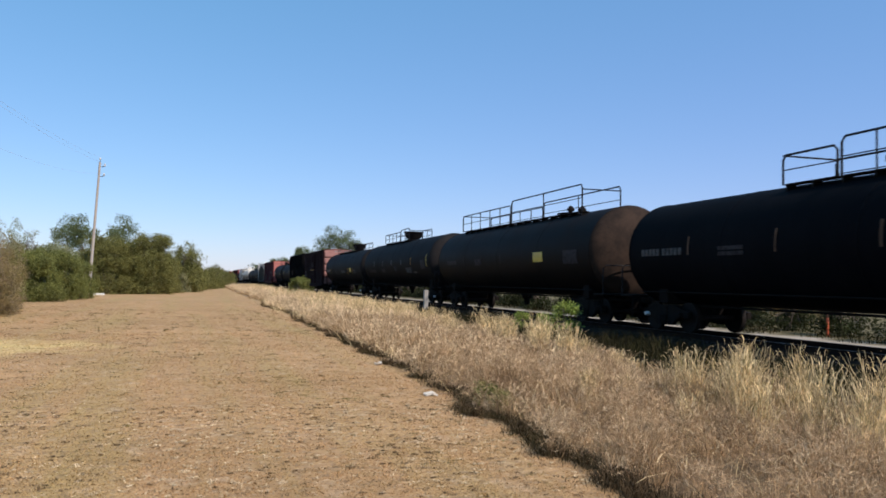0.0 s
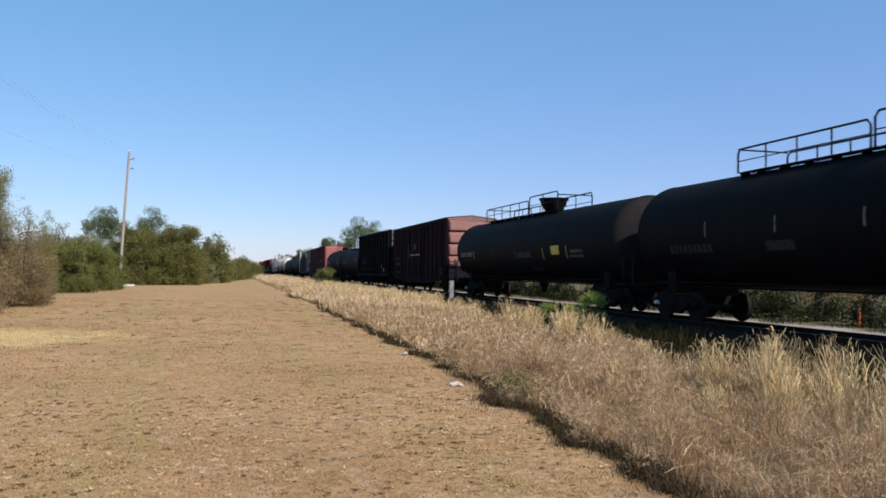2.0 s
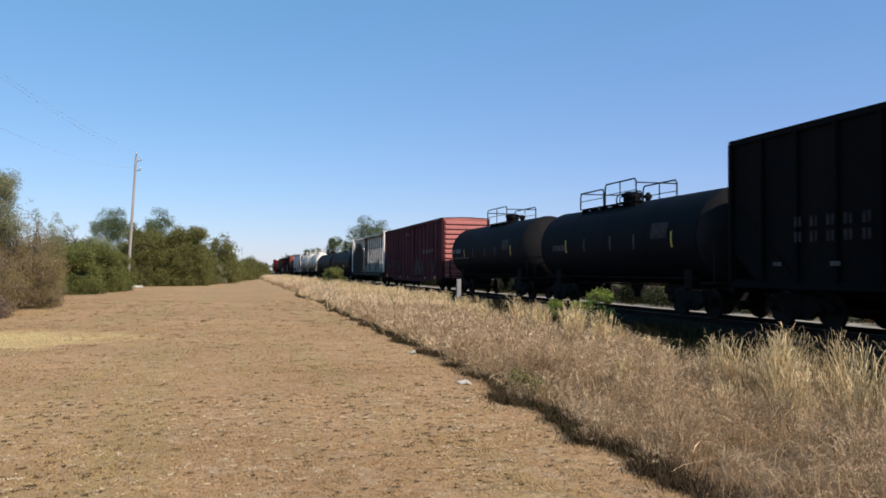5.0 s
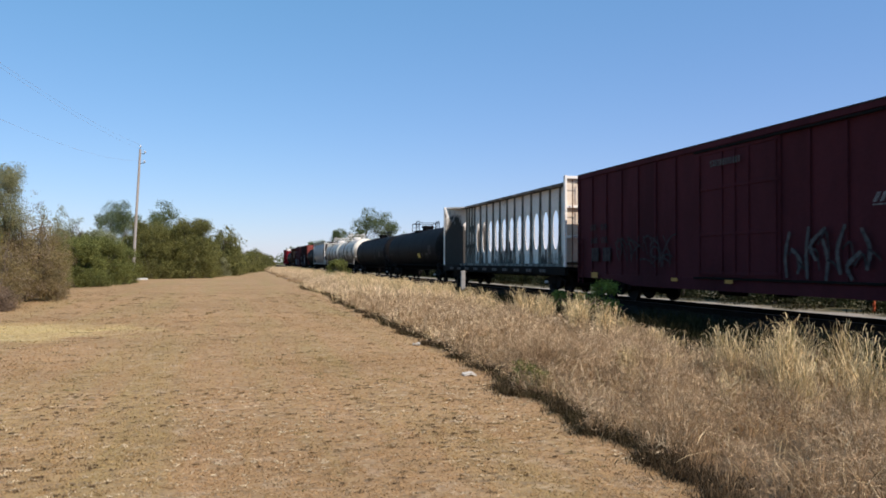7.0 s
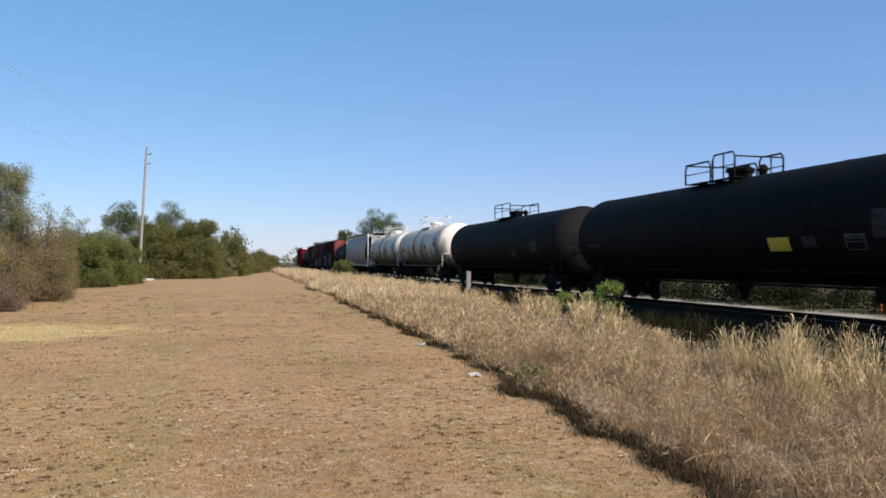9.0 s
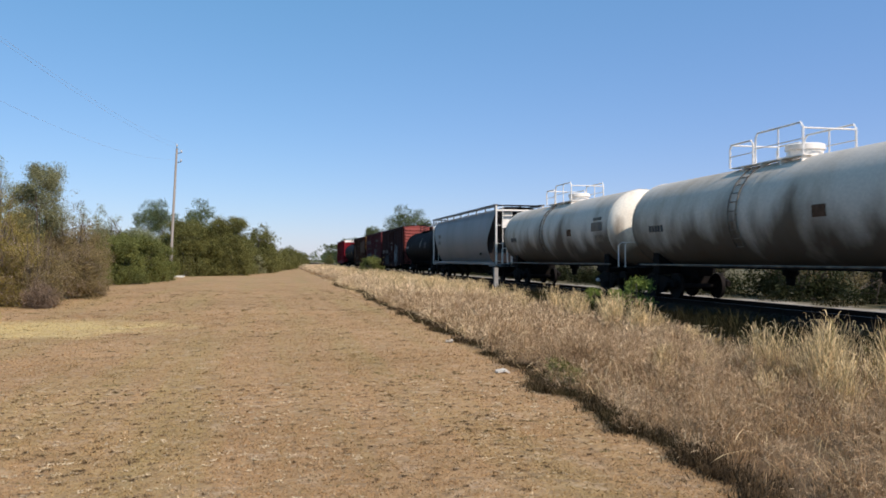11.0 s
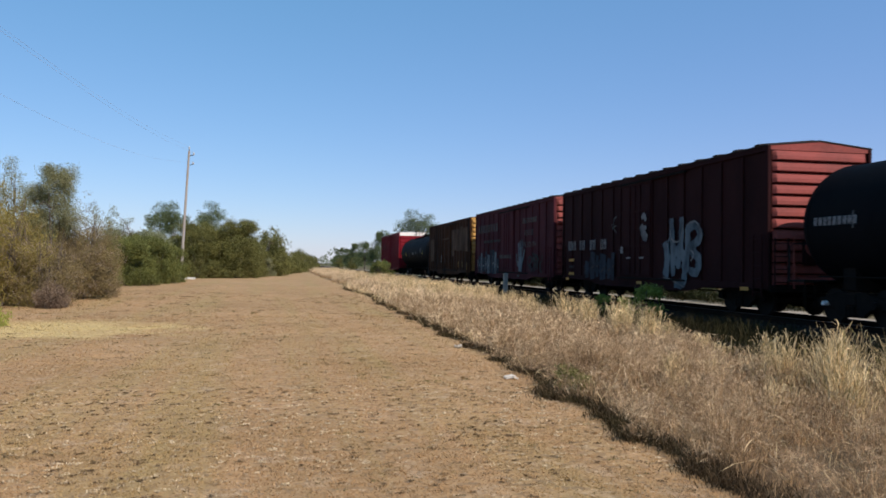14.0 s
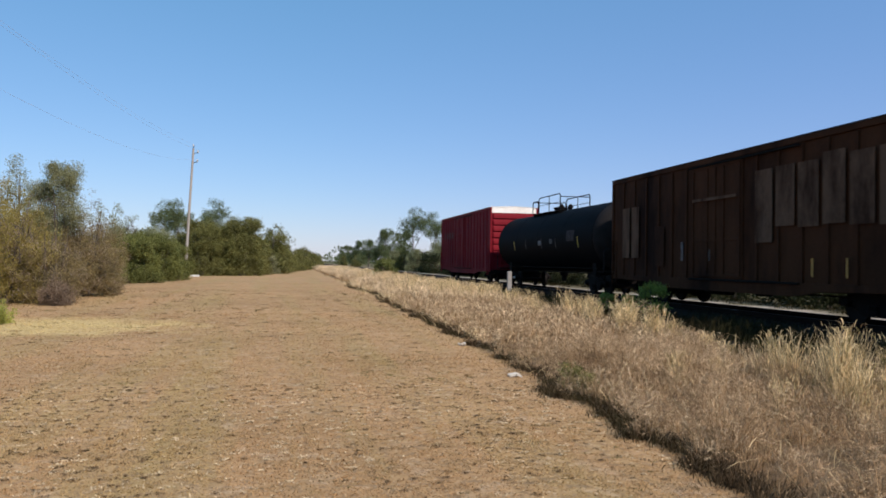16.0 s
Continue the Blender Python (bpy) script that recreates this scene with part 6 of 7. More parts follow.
def plant(name, label, category, seed, h, r, base, leafmat, size, lobes=12, per_lobe=22, per=26, spread=0.16, stems=4, trunk_r=0.09, twig=None, place=None, group="", lobe=1.0):
    """A trunk or several stems with limbs, and a crown of many small leaves in clumps."""
    rng = np.random.default_rng(seed)
    rnd = random.Random(seed)
    t = thing(name, label, category, group)
    clumps = spray_clumps(rng, h, r, base, lobes, per_lobe) if lobe == 0 else crown_clumps(rng, h, r, base, lobes, per_lobe, lobe)
    bm = B()
    for k in range(stems):
        a = rnd.uniform(0, math.tau)
        foot = (math.cos(a) * 0.15 * (stems > 1), math.sin(a) * 0.15 * (stems > 1), -0.1)
        q = r * (0.45 if stems > 1 else 0.12)
        topz = h * rnd.uniform(0.6, 0.8)
        mid = (foot[0] + math.cos(a) * q * 0.4, foot[1] + math.sin(a) * q * 0.4, topz * 0.5)
        tip = (math.cos(a) * q, math.sin(a) * q, topz)
        tube(bm, [foot, mid, tip], [trunk_r, trunk_r * 0.65, trunk_r * 0.2], 7)
        for _ in range(5):
            c = clumps[rnd.randrange(len(clumps))]
            f = rnd.uniform(0.3, 0.8)
            o = Vector(mid).lerp(Vector(tip), f) if f > 0.5 else Vector(foot).lerp(Vector(mid), f * 2)
            m2 = o.lerp(Vector(c), 0.5) + Vector((0, 0, 0.1 * h * rnd.uniform(-0.3, 0.8)))
            tube(bm, [o, m2, Vector(c)], [trunk_r * 0.4, trunk_r * 0.25, trunk_r * 0.08], 5)
    part("trunk", bm, M_BARK, t, "grey-brown stems and limbs")
    v, f = leaves(rng, clumps, spread, per, size, 0.75 if lobe else 1.5)
    cr = new("crown", rows_mesh("crown", v, f, leafmat))
    cr.parent = t
    tagged(cr, "leafy crown with gaps")
    if twig:
        sub = [clumps[i] for i in rng.choice(len(clumps), max(6, len(clumps) // 4), replace=False) if clumps[i][2] < h * 0.6]
        v, f = leaves(rng, sub, spread * 1.1, per, size * 0.9)
        tw = new("dry_foliage", rows_mesh("dry_foliage", v, f, twig))
        tw.parent = t
        tagged(tw, "dry grey-brown twigs")
    if place:
        t.matrix_basis = pose(*place[:3], 0, 0, place[3] if len(place) > 3 else 0)
    return t


def again(t, *places):
    for x, y, rot, k in places:
        copy_thing(t, pose(x, y, 0, 0, 0, rot) @ Matrix.Scale(k, 4))


LEFT = "bushes along the field"
olive = plant("bush", "tall yellowish olive bush with dry twigs beside the field", "bush", 11, 4.9, 2.05, 0.15, M_LEAF_YELLOW, 0.034, 96, 11, 32, 0.1, 9, 0.04, M_TWIG, (-9.9, 30.2, 0, 20), LEFT, 0)
again(olive, (-12.0, 28.6, 140, 1.25), (-11.6, 38.8, 250, 0.85), (-13.0, 34.0, 80, 1.1), (-14.9, 25.5, 10, 1.15), (-10.9, 32.2, 200, 1.05))
dry = plant("bush", "dry grey-brown twiggy bush at the field's edge", "bush", 12, 3.2, 1.35, 0.05, M_LEAF_OLIVE, 0.03, 70, 10, 28, 0.09, 14, 0.03, M_TWIG, (-8.35, 30.4, 0, 0), LEFT, 0)
again(dry, (-7.9, 37.4, 70, 0.6), (-11.2, 43.5, 200, 0.85), (-10.6, 26.6, 120, 0.85))
dead = plant("bush", "small dead brown bush", "bush", 28, 1.05, 0.62, 0.03, M_DEAD, 0.026, 40, 9, 22, 0.08, 9, 0.015, None, (-7.75, 28.9, 0, 0), LEFT, 0)
second = plant("bush", "olive-grey bush with feathery upright branches", "bush", 29, 4.7, 1.75, 0.1, M_LEAF_OLIVE, 0.034, 96, 11, 30, 0.1, 8, 0.04, M_TWIG, (-8.5, 35.8, 0, 0), LEFT, 0)
again(second, (-10.2, 38.2, 160, 0.9), (-9.2, 41.5, 250, 0.8))
tall = plant("tree", "slender grey-green tree rising above the bushes", "tree", 13, 5.5, 1.15, 2.9, M_LEAF_PALE, 0.036, 32, 14, 46, 0.12, 2, 0.06, None, (-9.2, 34.8, 0, 0), LEFT, 0.75)
again(tall, (-10.1, 35.0, 130, 0.86))
thin = plant("tree", "thin grey-green tree with sparse branches", "tree", 30, 6.0, 1.3, 3.0, M_LEAF_PALE, 0.036, 14, 9, 34, 0.11, 3, 0.05, None, (-11.3, 35.2, 0, 0), LEFT, 0.62)
again(thin, (-13.4, 31.0, 100, 1.1))
green = plant("bush", "rounded deep green bush by the field", "bush", 14, 3.5, 2.3, 0.05, M_LEAF_GREEN, 0.058, 26, 26, 44, 0.14, 5, 0.05, None, (-10.3, 55.5, 0, 0), LEFT)
again(green, (-11.8, 52.5, 90, 0.9), (-9.5, 60.5, 200, 1.0), (-9.05, 64.5, 320, 0.8))
bare = plant("tree", "sparse pale-limbed tree with small grey leaf tufts", "tree", 15, 5.7, 2.0, 1.6, M_LEAF_GREY, 0.055, 16, 5, 34, 0.13, 5, 0.08, None, (-11.7, 60.0, 0, 0), LEFT, 0.8)
again(bare, (-13.6, 62.0, 120, 1.0))
mixed = plant("bush", "olive green bush by the pole", "bush", 16, 4.2, 2.4, 0.1, M_LEAF_GREY, 0.07, 24, 24, 36, 0.17, 5, 0.06, None, (-13.6, 68.5, 0, 0), LEFT)
again(mixed, (-10.9, 65.5, 60, 0.95), (-11.4, 72.0, 140, 1.0), (-14.4, 48.5, 200, 1.0), (-13.2, 46.5, 300, 0.9))
dark = plant("tree", "dark green bushy tree at the field's edge", "tree", 17, 5.7, 2.9, 0.1, M_LEAF_DARK, 0.075, 34, 24, 52, 0.19, 5, 0.09, None, (-8.6, 81.5, 0, 0), LEFT)
again(dark, (-6.6, 83.5, 100, 0.86), (-4.9, 83.5, 200, 1.08), (-10.8, 84.5, 280, 0.78), (-3.9, 90.0, 40, 0.82), (-7.5, 93.0, 330, 0.95))
plant("bush", "pale grey-green shrub at the end of the dark trees", "bush", 33, 2.1, 0.8, 0.05, M_LEAF_PALE, 0.07, 10, 14, 24, 0.14, 4, 0.03, None, (-1.9, 95.5, 0, 0), LEFT)
pine = plant("tree", "tall tree with airy dark crown behind the bushes", "tree", 18, 8.8, 2.9, 4.6, M_LEAF_PINE, 0.11, 15, 11, 34, 0.26, 1, 0.16, None, (-14.8, 110, 0, 0), LEFT, 0.9)
again(pine, (-10.2, 110, 120, 1.02), (-17.5, 118, 200, 1.05))
row = plant("tree", "low dark green tree in the row along the field", "tree", 34, 5.7, 3.3, 0.1, M_LEAF_DARK, 0.13, 26, 16, 24, 0.26, 4, 0.09, None, (-2.4, 98, 0, 10), LEFT)
again(row, (-1.4, 107, 130, 0.62), (-0.7, 115, 220, 0.74), (0.9, 126, 300, 0.58), (1.8, 136, 60, 0.68), (3.2, 152, 150, 0.56), (4.6, 168, 250, 0.62),
      (6.2, 190, 20, 0.54), (7.6, 215, 110, 0.56), (-4.0, 122, 80, 0.85), (-1.0, 150, 190, 0.84), (3.0, 195, 300, 0.8))

RIGHT = "trees beyond the railway"
again(pine, (21.4, 138, 40, 1.18), (25.5, 140, 300, 1.12))
big = plant("tree", "large dark evergreen tree with layered crown", "tree", 19, 8.4, 3.4, 1.6, M_LEAF_PINE, 0.14, 20, 18, 34, 0.25, 1, 0.2, None, (19.6, 164, 0, 0), RIGHT, 0.8)
again(big, (23.0, 168, 100, 1.0), (21.0, 215, 180, 0.9), (22.5, 260, 20, 1.0), (20.5, 262, 250, 0.8), (19.5, 300, 80, 0.9))
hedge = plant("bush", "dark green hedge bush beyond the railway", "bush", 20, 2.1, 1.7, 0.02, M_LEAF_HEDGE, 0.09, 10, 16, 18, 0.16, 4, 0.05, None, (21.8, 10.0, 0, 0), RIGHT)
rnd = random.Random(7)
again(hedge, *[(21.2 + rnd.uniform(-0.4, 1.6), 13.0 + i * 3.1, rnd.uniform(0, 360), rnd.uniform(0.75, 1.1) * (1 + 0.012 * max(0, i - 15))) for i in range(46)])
scrub = plant("bush", "olive scrub bush beyond the hedge", "bush", 35, 3.9, 1.7, 0.1, M_LEAF_OLIVE, 0.07, 16, 14, 20, 0.16, 5, 0.04, None, (27.0, 30, 0, 20), RIGHT)
again(scrub, (28.5, 38, 120, 1.2), (26.6, 47, 240, 1.0), (28.0, 21, 330, 1.05), (27.5, 33, 60, 0.9))
again(mixed, (22.5, 118, 50, 1.1), (20.8, 131, 150, 0.9), (24.0, 125, 20, 1.0), (19.8, 150, 90, 0.9))
again(row, (20.6, 146, 10, 0.7), (27.5, 130, 90, 0.75), (31, 150, 30, 0.8), (36, 160, 200, 0.8), (18.4, 225, 0, 0.6), (17.6, 270, 40, 0.6))

weed = plant("weed", "leafy green weed beside the track", "weed", 25, 1.3, 0.55, 0.02, M_LEAF_WEED, 0.05, 12, 10, 14, 0.08, 6, 0.014, None, (11.2, 23.1, 0, 0))
again(weed, (10.5, 23.2, 120, 0.66), (10.7, 25.6, 40, 0.62))
clump = plant("bush", "rounded green bush in the dry grass", "bush", 26, 1.85, 1.35, 0.02, M_LEAF_GREEN, 0.09, 11, 18, 24, 0.13, 5, 0.03, None, (9.6, 81.5, 0, 0))
small = plant("weed", "small dark green weed at the edge of the tall grass", "weed", 27, 0.36, 0.2, 0.02, M_LEAF_DARK, 0.024, 7, 9, 10, 0.04, 4, 0.006, None, (3.62, 9.75, 0, 0))
again(small, (3.75, 9.45, 120, 0.8))
plant("bush", "small yellow-green bush beside the bleached patch", "bush", 36, 0.72, 0.5, 0.02, M_LEAF_FRESH, 0.03, 16, 12, 18, 0.06, 6, 0.012, None, (-7.0, 20.9, 0, 0), LEFT, 0)


def blades(rng, x, y, z, h, w, lean, mid=0.6, full=0.8, ang=None):
    """Bent grass blades, each two joints long."""
    n = len(x)
    a = rng.uniform(0, math.tau, n) if ang is None else ang
    f = rng.uniform(0, math.tau, n)
    dx, dy = np.cos(a) * lean * h, np.sin(a) * lean * h
    wx, wy = np.cos(f) * w / 2, np.sin(f) * w / 2
    v = np.zeros((n, 5, 3))
    for k, (fr, ln, sg, wd) in enumerate(((0, 0, -1, 1), (0, 0, 1, 1), (mid, mid * mid, 1, full), (mid, mid * mid, -1, full), (1.0, 1.0, 0, 0))):
        v[:, k, 0] = x + dx * ln + wx * sg * wd
        v[:, k, 1] = y + dy * ln + wy * sg * wd
        v[:, k, 2] = z + h * fr * (1 - 0.3 * lean * ln)
    i = np.arange(n)[:, None, None] * 5
    return v.reshape(-1, 3), (i + np.array([(0, 1, 2), (0, 2, 3), (3, 2, 4)])).reshape(-1, 3)


def stems(rng, x, y, z, h, w, lean, a, droop):
    """Thin stems in four joints whose tips bend over and hang."""
    n = len(x)
    f = rng.uniform(0, math.tau, n)
    wx, wy = np.cos(f) * w / 2, np.sin(f) * w / 2
    v = np.zeros((n, 9, 3))
    k = 0
    for fr, wd in ((0.0, 0.8), (0.4, 1.0), (0.72, 0.9), (0.9, 1.3), (1.0, 0.0)):
        out = h * (lean * fr + droop * 0.7 * max(0.0, fr - 0.45) ** 1.5 * 2.2)
        up = h * (fr - droop * 1.1 * max(0.0, fr - 0.6) ** 2 * 4) * (1 - 0.25 * lean)
        for sg in ((-1, 1) if wd else (0,)):
            v[:, k, 0] = x + np.cos(a) * out + wx * sg * wd
            v[:, k, 1] = y + np.sin(a) * out + wy * sg * wd
            v[:, k, 2] = z + up
            k += 1
    i = np.arange(n)[:, None, None] * 9
    t = [(j, j + 1, j + 3) for j in (0, 2, 4)] + [(j, j + 3, j + 2) for j in (0, 2, 4)] + [(6, 7, 8)]
    return v.reshape(-1, 3), (i + np.array(t)).reshape(-1, 3)


def strands(rng, x, y, z, ln, w):
    """Short bent stalks lying every way."""
    n = len(x)
    a, e = rng.uniform(0, math.tau, n), rng.uniform(-0.25, 1.35, n)
    e = np.where(y > 27, rng.uniform(0.8, 1.5, n), e)          # far off the stalks stand up from the tangle
    d1 = np.stack([np.cos(a) * np.cos(e), np.sin(a) * np.cos(e), np.sin(e)], 1)
    a2, e2 = a + rng.normal(0, 0.6, n), e - rng.uniform(-0.2, 1.1, n)
    d2 = np.stack([np.cos(a2) * np.cos(e2), np.sin(a2) * np.cos(e2), np.sin(e2)], 1)
    p0 = np.stack([x, y, z], 1)
    p1 = p0 + d1 * (ln * 0.55)[:, None]
    p2 = p1 + d2 * (ln * 0.45)[:, None]
    side = np.cross(d1, rng.normal(0, 1, (n, 3)))
    side *= (w / 2 / (np.linalg.norm(side, axis=1) + 1e-9))[:, None]
    v = np.stack([p0 - side * 0.6, p0 + side * 0.6, p1 + side, p1 - side, p2], 1)
    v[:, :, 2] = np.maximum(v[:, :, 2], 0.01)
    i = np.arange(n)[:, None, None] * 5
    return v.reshape(-1, 3), (i + np.array([(0, 1, 2), (0, 2, 3), (3, 2, 4)])).reshape(-1, 3)


def wave(x, y, s):
    return np.sin(x * 1.7 * s + 2.1 * np.sin(y * 0.9 * s)) * np.cos(y * 1.3 * s + 1.4 * np.sin(x * 1.1 * s + 3))


def patch(x, y, scale, seed):
    """Smooth random patches, -1 to 1, with no repeat."""
    g = np.random.default_rng(seed).uniform(-1, 1, (512, 512))
    u, v = (x + 60) * scale, (y + 60) * scale
    i, j = np.floor(u).astype(int), np.floor(v).astype(int)
    f, h = u - i, v - j
    f, h = f * f * (3 - 2 * f), h * h * (3 - 2 * h)
    i0, i1, j0, j1 = i % 512, (i + 1) % 512, j % 512, (j + 1) % 512
    return (g[i0, j0] * (1 - f) + g[i1, j0] * f) * (1 - h) + (g[i0, j1] * (1 - f) + g[i1, j1] * f) * h


def edge_of(y):
    """Where the mower stopped."""
    return np.interp(y, [-14, 2, 5, 7.4, 9.5, 11, 15, 31, 60, 150], [2.6, 3.0, 3.2, 3.4, 3.36, 3.6, 3.7, 3.95, 4.2, 4.4]) + np.interp(y, [24, 60], [0.0, 0.45]) * np.sin(y * 0.31 + 2) + 0.09 * np.sin(y * 2.3 + 1) + 0.06 * np.sin(y * 5.1) + 0.04 * np.sin(y * 11.3)


def stuff(name, label, category, vf, mat):
    ob = new(name, rows_mesh(name, vf[0], vf[1], mat))
    tagged(ob, label, category, kind="stuff")


def tall_grass():
    """A strip of domed tussocks with hollows between them, broken straw lying over it."""
    rng = np.random.default_rng(41)
    T = []

    def rise(x, y):
        return np.interp(x - edge_of(y), [0, 0.25, 1.2, 2.4, 3.6, 4.6, 6, 7.5], [0.17, 0.29, 0.4, 0.37, 0.36, 0.34, 0.28, 0.22]) * (1 + 0.2 * wave(x, y, 0.8))

    for y0, y1, dens, per, wd in ((-14, 1.5, 3.0, 70, 0.009), (1.5, 14, 7.5, 110, 0.004), (14, 30, 6.0, 70, 0.009), (30, 60, 3.2, 50, 0.017), (60, 170, 1.2, 36, 0.036)):
        nc = int((y1 - y0) * 7.6 * dens)
        cx, cy = rng.uniform(2.9, 10.7, nc), rng.uniform(y0, y1, nc)
        size = np.clip(0.82 + 0.7 * patch(cx, cy, 0.9, 5) + 0.75 * patch(cx, cy, 2.3, 6) + rng.normal(0, 0.2, nc), 0.1, 1.8)
        k = np.repeat(np.arange(nc), (per * size).astype(int))
        n = len(k)
        a = rng.uniform(0, math.tau, n)
        q = np.abs(rng.normal(0, 1, n))
        x, y = cx[k] + np.cos(a) * q * 0.13 * size[k], cy[k] + np.sin(a) * q * 0.13 * size[k]
        keep = (x > edge_of(y) + 0.08 + 0.1 * np.sin(y * 7)) & (x < strip_end(y))
        k, a, q, x, y = k[keep], a[keep], q[keep], x[keep], y[keep]
        n = len(x)
        h = rise(x, y) * (0.3 + 0.65 * size[k]) * rng.uniform(0.4, 1.1, n)
        T.append((x, y, np.zeros(n), h, wd * rng.uniform(0.6, 1.5, n), np.clip(0.15 + 0.5 * q + rng.normal(0, 0.4, n), 0.05, 2.0), a + rng.normal(0, 0.8, n)))
        n = int((y1 - y0) * 7.6 * per * 2.2)          # low growth between the tussocks
        x, y = rng.uniform(2.9, 10.7, n), rng.uniform(y0, y1, n)
        keep = (x > edge_of(y) + 0.1) & (x < strip_end(y)) & (patch(x, y, 0.9, 5) + patch(x, y, 2.3, 6) + rng.normal(0, 0.3, n) > -0.3)
        x, y = x[keep], y[keep]
        n = len(x)
        T.append((x, y, np.zeros(n), rise(x, y) * rng.uniform(0.2, 0.6, n), wd * rng.uniform(0.6, 1.4, n), rng.uniform(0.2, 1.8, n), rng.uniform(0, math.tau, n)))
    X, Y, Z, H, W, LN, A = (np.concatenate(q) for q in zip(*T))
    stuff("tall_dry_grass", "knee-high tangled dry brown grass strip", "dry grass", blades(rng, X, Y, Z, H, W, LN, ang=A), M_STRAW)
    # the airy tangle of fine stalks and seed sprays that lies over the tussocks
    C, P = [], []
    for y0, y1, n, ln, wd in ((1.5, 8, 130000, 0.085, 0.0028), (8, 14, 70000, 0.095, 0.0042), (14, 30, 60000, 0.13, 0.0085), (30, 60, 26000, 0.2, 0.011), (60, 170, 16000, 0.34, 0.02)):
        x, y = rng.uniform(2.9, 9.6, n), rng.uniform(y0, y1, n)
        x = np.where(x < strip_end(y) - 0.1, x, np.nan)
        x, y = x[~np.isnan(x)], y[~np.isnan(x)]
        n = len(x)
        lump = 0.75 * patch(x, y, 0.9, 5) + 0.85 * patch(x, y, 2.3, 6) + 0.5 * patch(x, y, 5.5, 7)
        keep = (x > edge_of(y) + 0.06 + 0.1 * np.sin(y * 7)) & (lump + rng.normal(0, 0.2, n) > (-0.28 if y1 < 20 else -0.12))
        x, y, lump = x[keep], y[keep], lump[keep]
        n = len(x)
        z = rise(x, y) * np.clip(0.7 + 0.68 * lump, 0.1, 1.8) * rng.uniform(0.0, 1.0, n) ** 0.6 * (1.0 if y1 < 40 else 1.25)
        row = (x, y, z, ln * rng.uniform(0.5, 1.5, n), wd * rng.uniform(0.6, 1.5, n))
        pale = rng.uniform(0, 1, n) < (0.15 if y1 < 20 else 0.35 if y1 < 40 else 0.8) + 0.12 * lump
        C.append([q[~pale] for q in row])
        P.append([q[pale] for q in row])
    stuff("grass_tangle", "fine tangled tan stalks and seed sprays over the dry grass", "dry grass", strands(rng, *[np.concatenate(k) for k in zip(*C)]), M_TANGLE)
    stuff("broken_straw", "bleached broken straw caught in the dry grass", "dry grass", strands(rng, *[np.concatenate(k) for k in zip(*P)]), M_LITTER_STRAW)
    # weeds where the mower stopped, their dark colour also painting the strip's shadow
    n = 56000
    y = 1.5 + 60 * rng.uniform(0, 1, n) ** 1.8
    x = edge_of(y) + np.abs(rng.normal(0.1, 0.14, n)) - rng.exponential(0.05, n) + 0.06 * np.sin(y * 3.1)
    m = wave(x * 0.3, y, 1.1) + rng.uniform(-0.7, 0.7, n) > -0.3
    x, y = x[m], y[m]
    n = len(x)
    stuff("fringe_weeds", "low weeds along the mown edge, dark as its shadow", "weeds", blades(rng, x, y, np.zeros(n), rng.uniform(0.03, 0.15, n), 0.005 + 0.0004 * y, rng.uniform(0.2, 1.2, n)), M_EDGEWEED)
    # paler seed-bearing tufts standing over it: stiff stems with seed heads, and arching leaves
    S, G = [], []

    def tuft(cx, cy, h, n, spread, wd, leaf=3):
        a = rng.uniform(0, math.tau, n)
        q = np.abs(rng.normal(0, spread, n))
        x, y = cx + np.cos(a) * q, cy + np.sin(a) * q
        hh = h * rng.uniform(0.3, 1.1, n) ** 0.8
        S.append((x, y, np.zeros(n), hh, wd * rng.uniform(0.5, 1.1, n), rng.uniform(0.02, 0.25, n), a + rng.normal(0, 0.7, n), rng.uniform(0.0, 0.35, n)))
        for i in range(leaf):
            b2 = rng.uniform(0, math.tau, n)
            f = rng.uniform(0.1, 0.9, n)
            ln = np.minimum(hh, 0.75) * rng.uniform(0.1, 0.32, n)
            row = (x + np.cos(a) * q * 0.2 * f, y + np.sin(a) * q * 0.2 * f, hh * f * 0.9, ln, wd * rng.uniform(0.6, 1.5, n), rng.uniform(0.1, 0.7, n), b2, rng.uniform(0.1, 0.8, n))
            (G if i % 3 == 2 else S).append(row)
        # seed heads at the tips
        m = rng.uniform(0, 1, n) < 0.4
        S.append((x[m], y[m], hh[m] * 0.85, np.full(m.sum(), 0.09) + 0.05 * rng.uniform(0, 1, m.sum()), wd * rng.uniform(1.0, 1.8, m.sum()), rng.uniform(0.05, 0.4, m.sum()), a[m], rng.uniform(0.2, 0.9, m.sum())))

    for y0, y1, cl, per, wd in ((24, 36, 34, 60, 0.009), (36, 70, 210, 46, 0.012), (70, 170, 380, 26, 0.022)):
        for _ in range(cl):
            y = rng.uniform(y0, y1)
            tuft(float(strip_end(y)) - 0.3 - abs(rng.normal(0, 0.5 if y0 < 30 else 1.7)), y, rng.uniform(0.3, 0.9), per, 0.14, wd, 3)
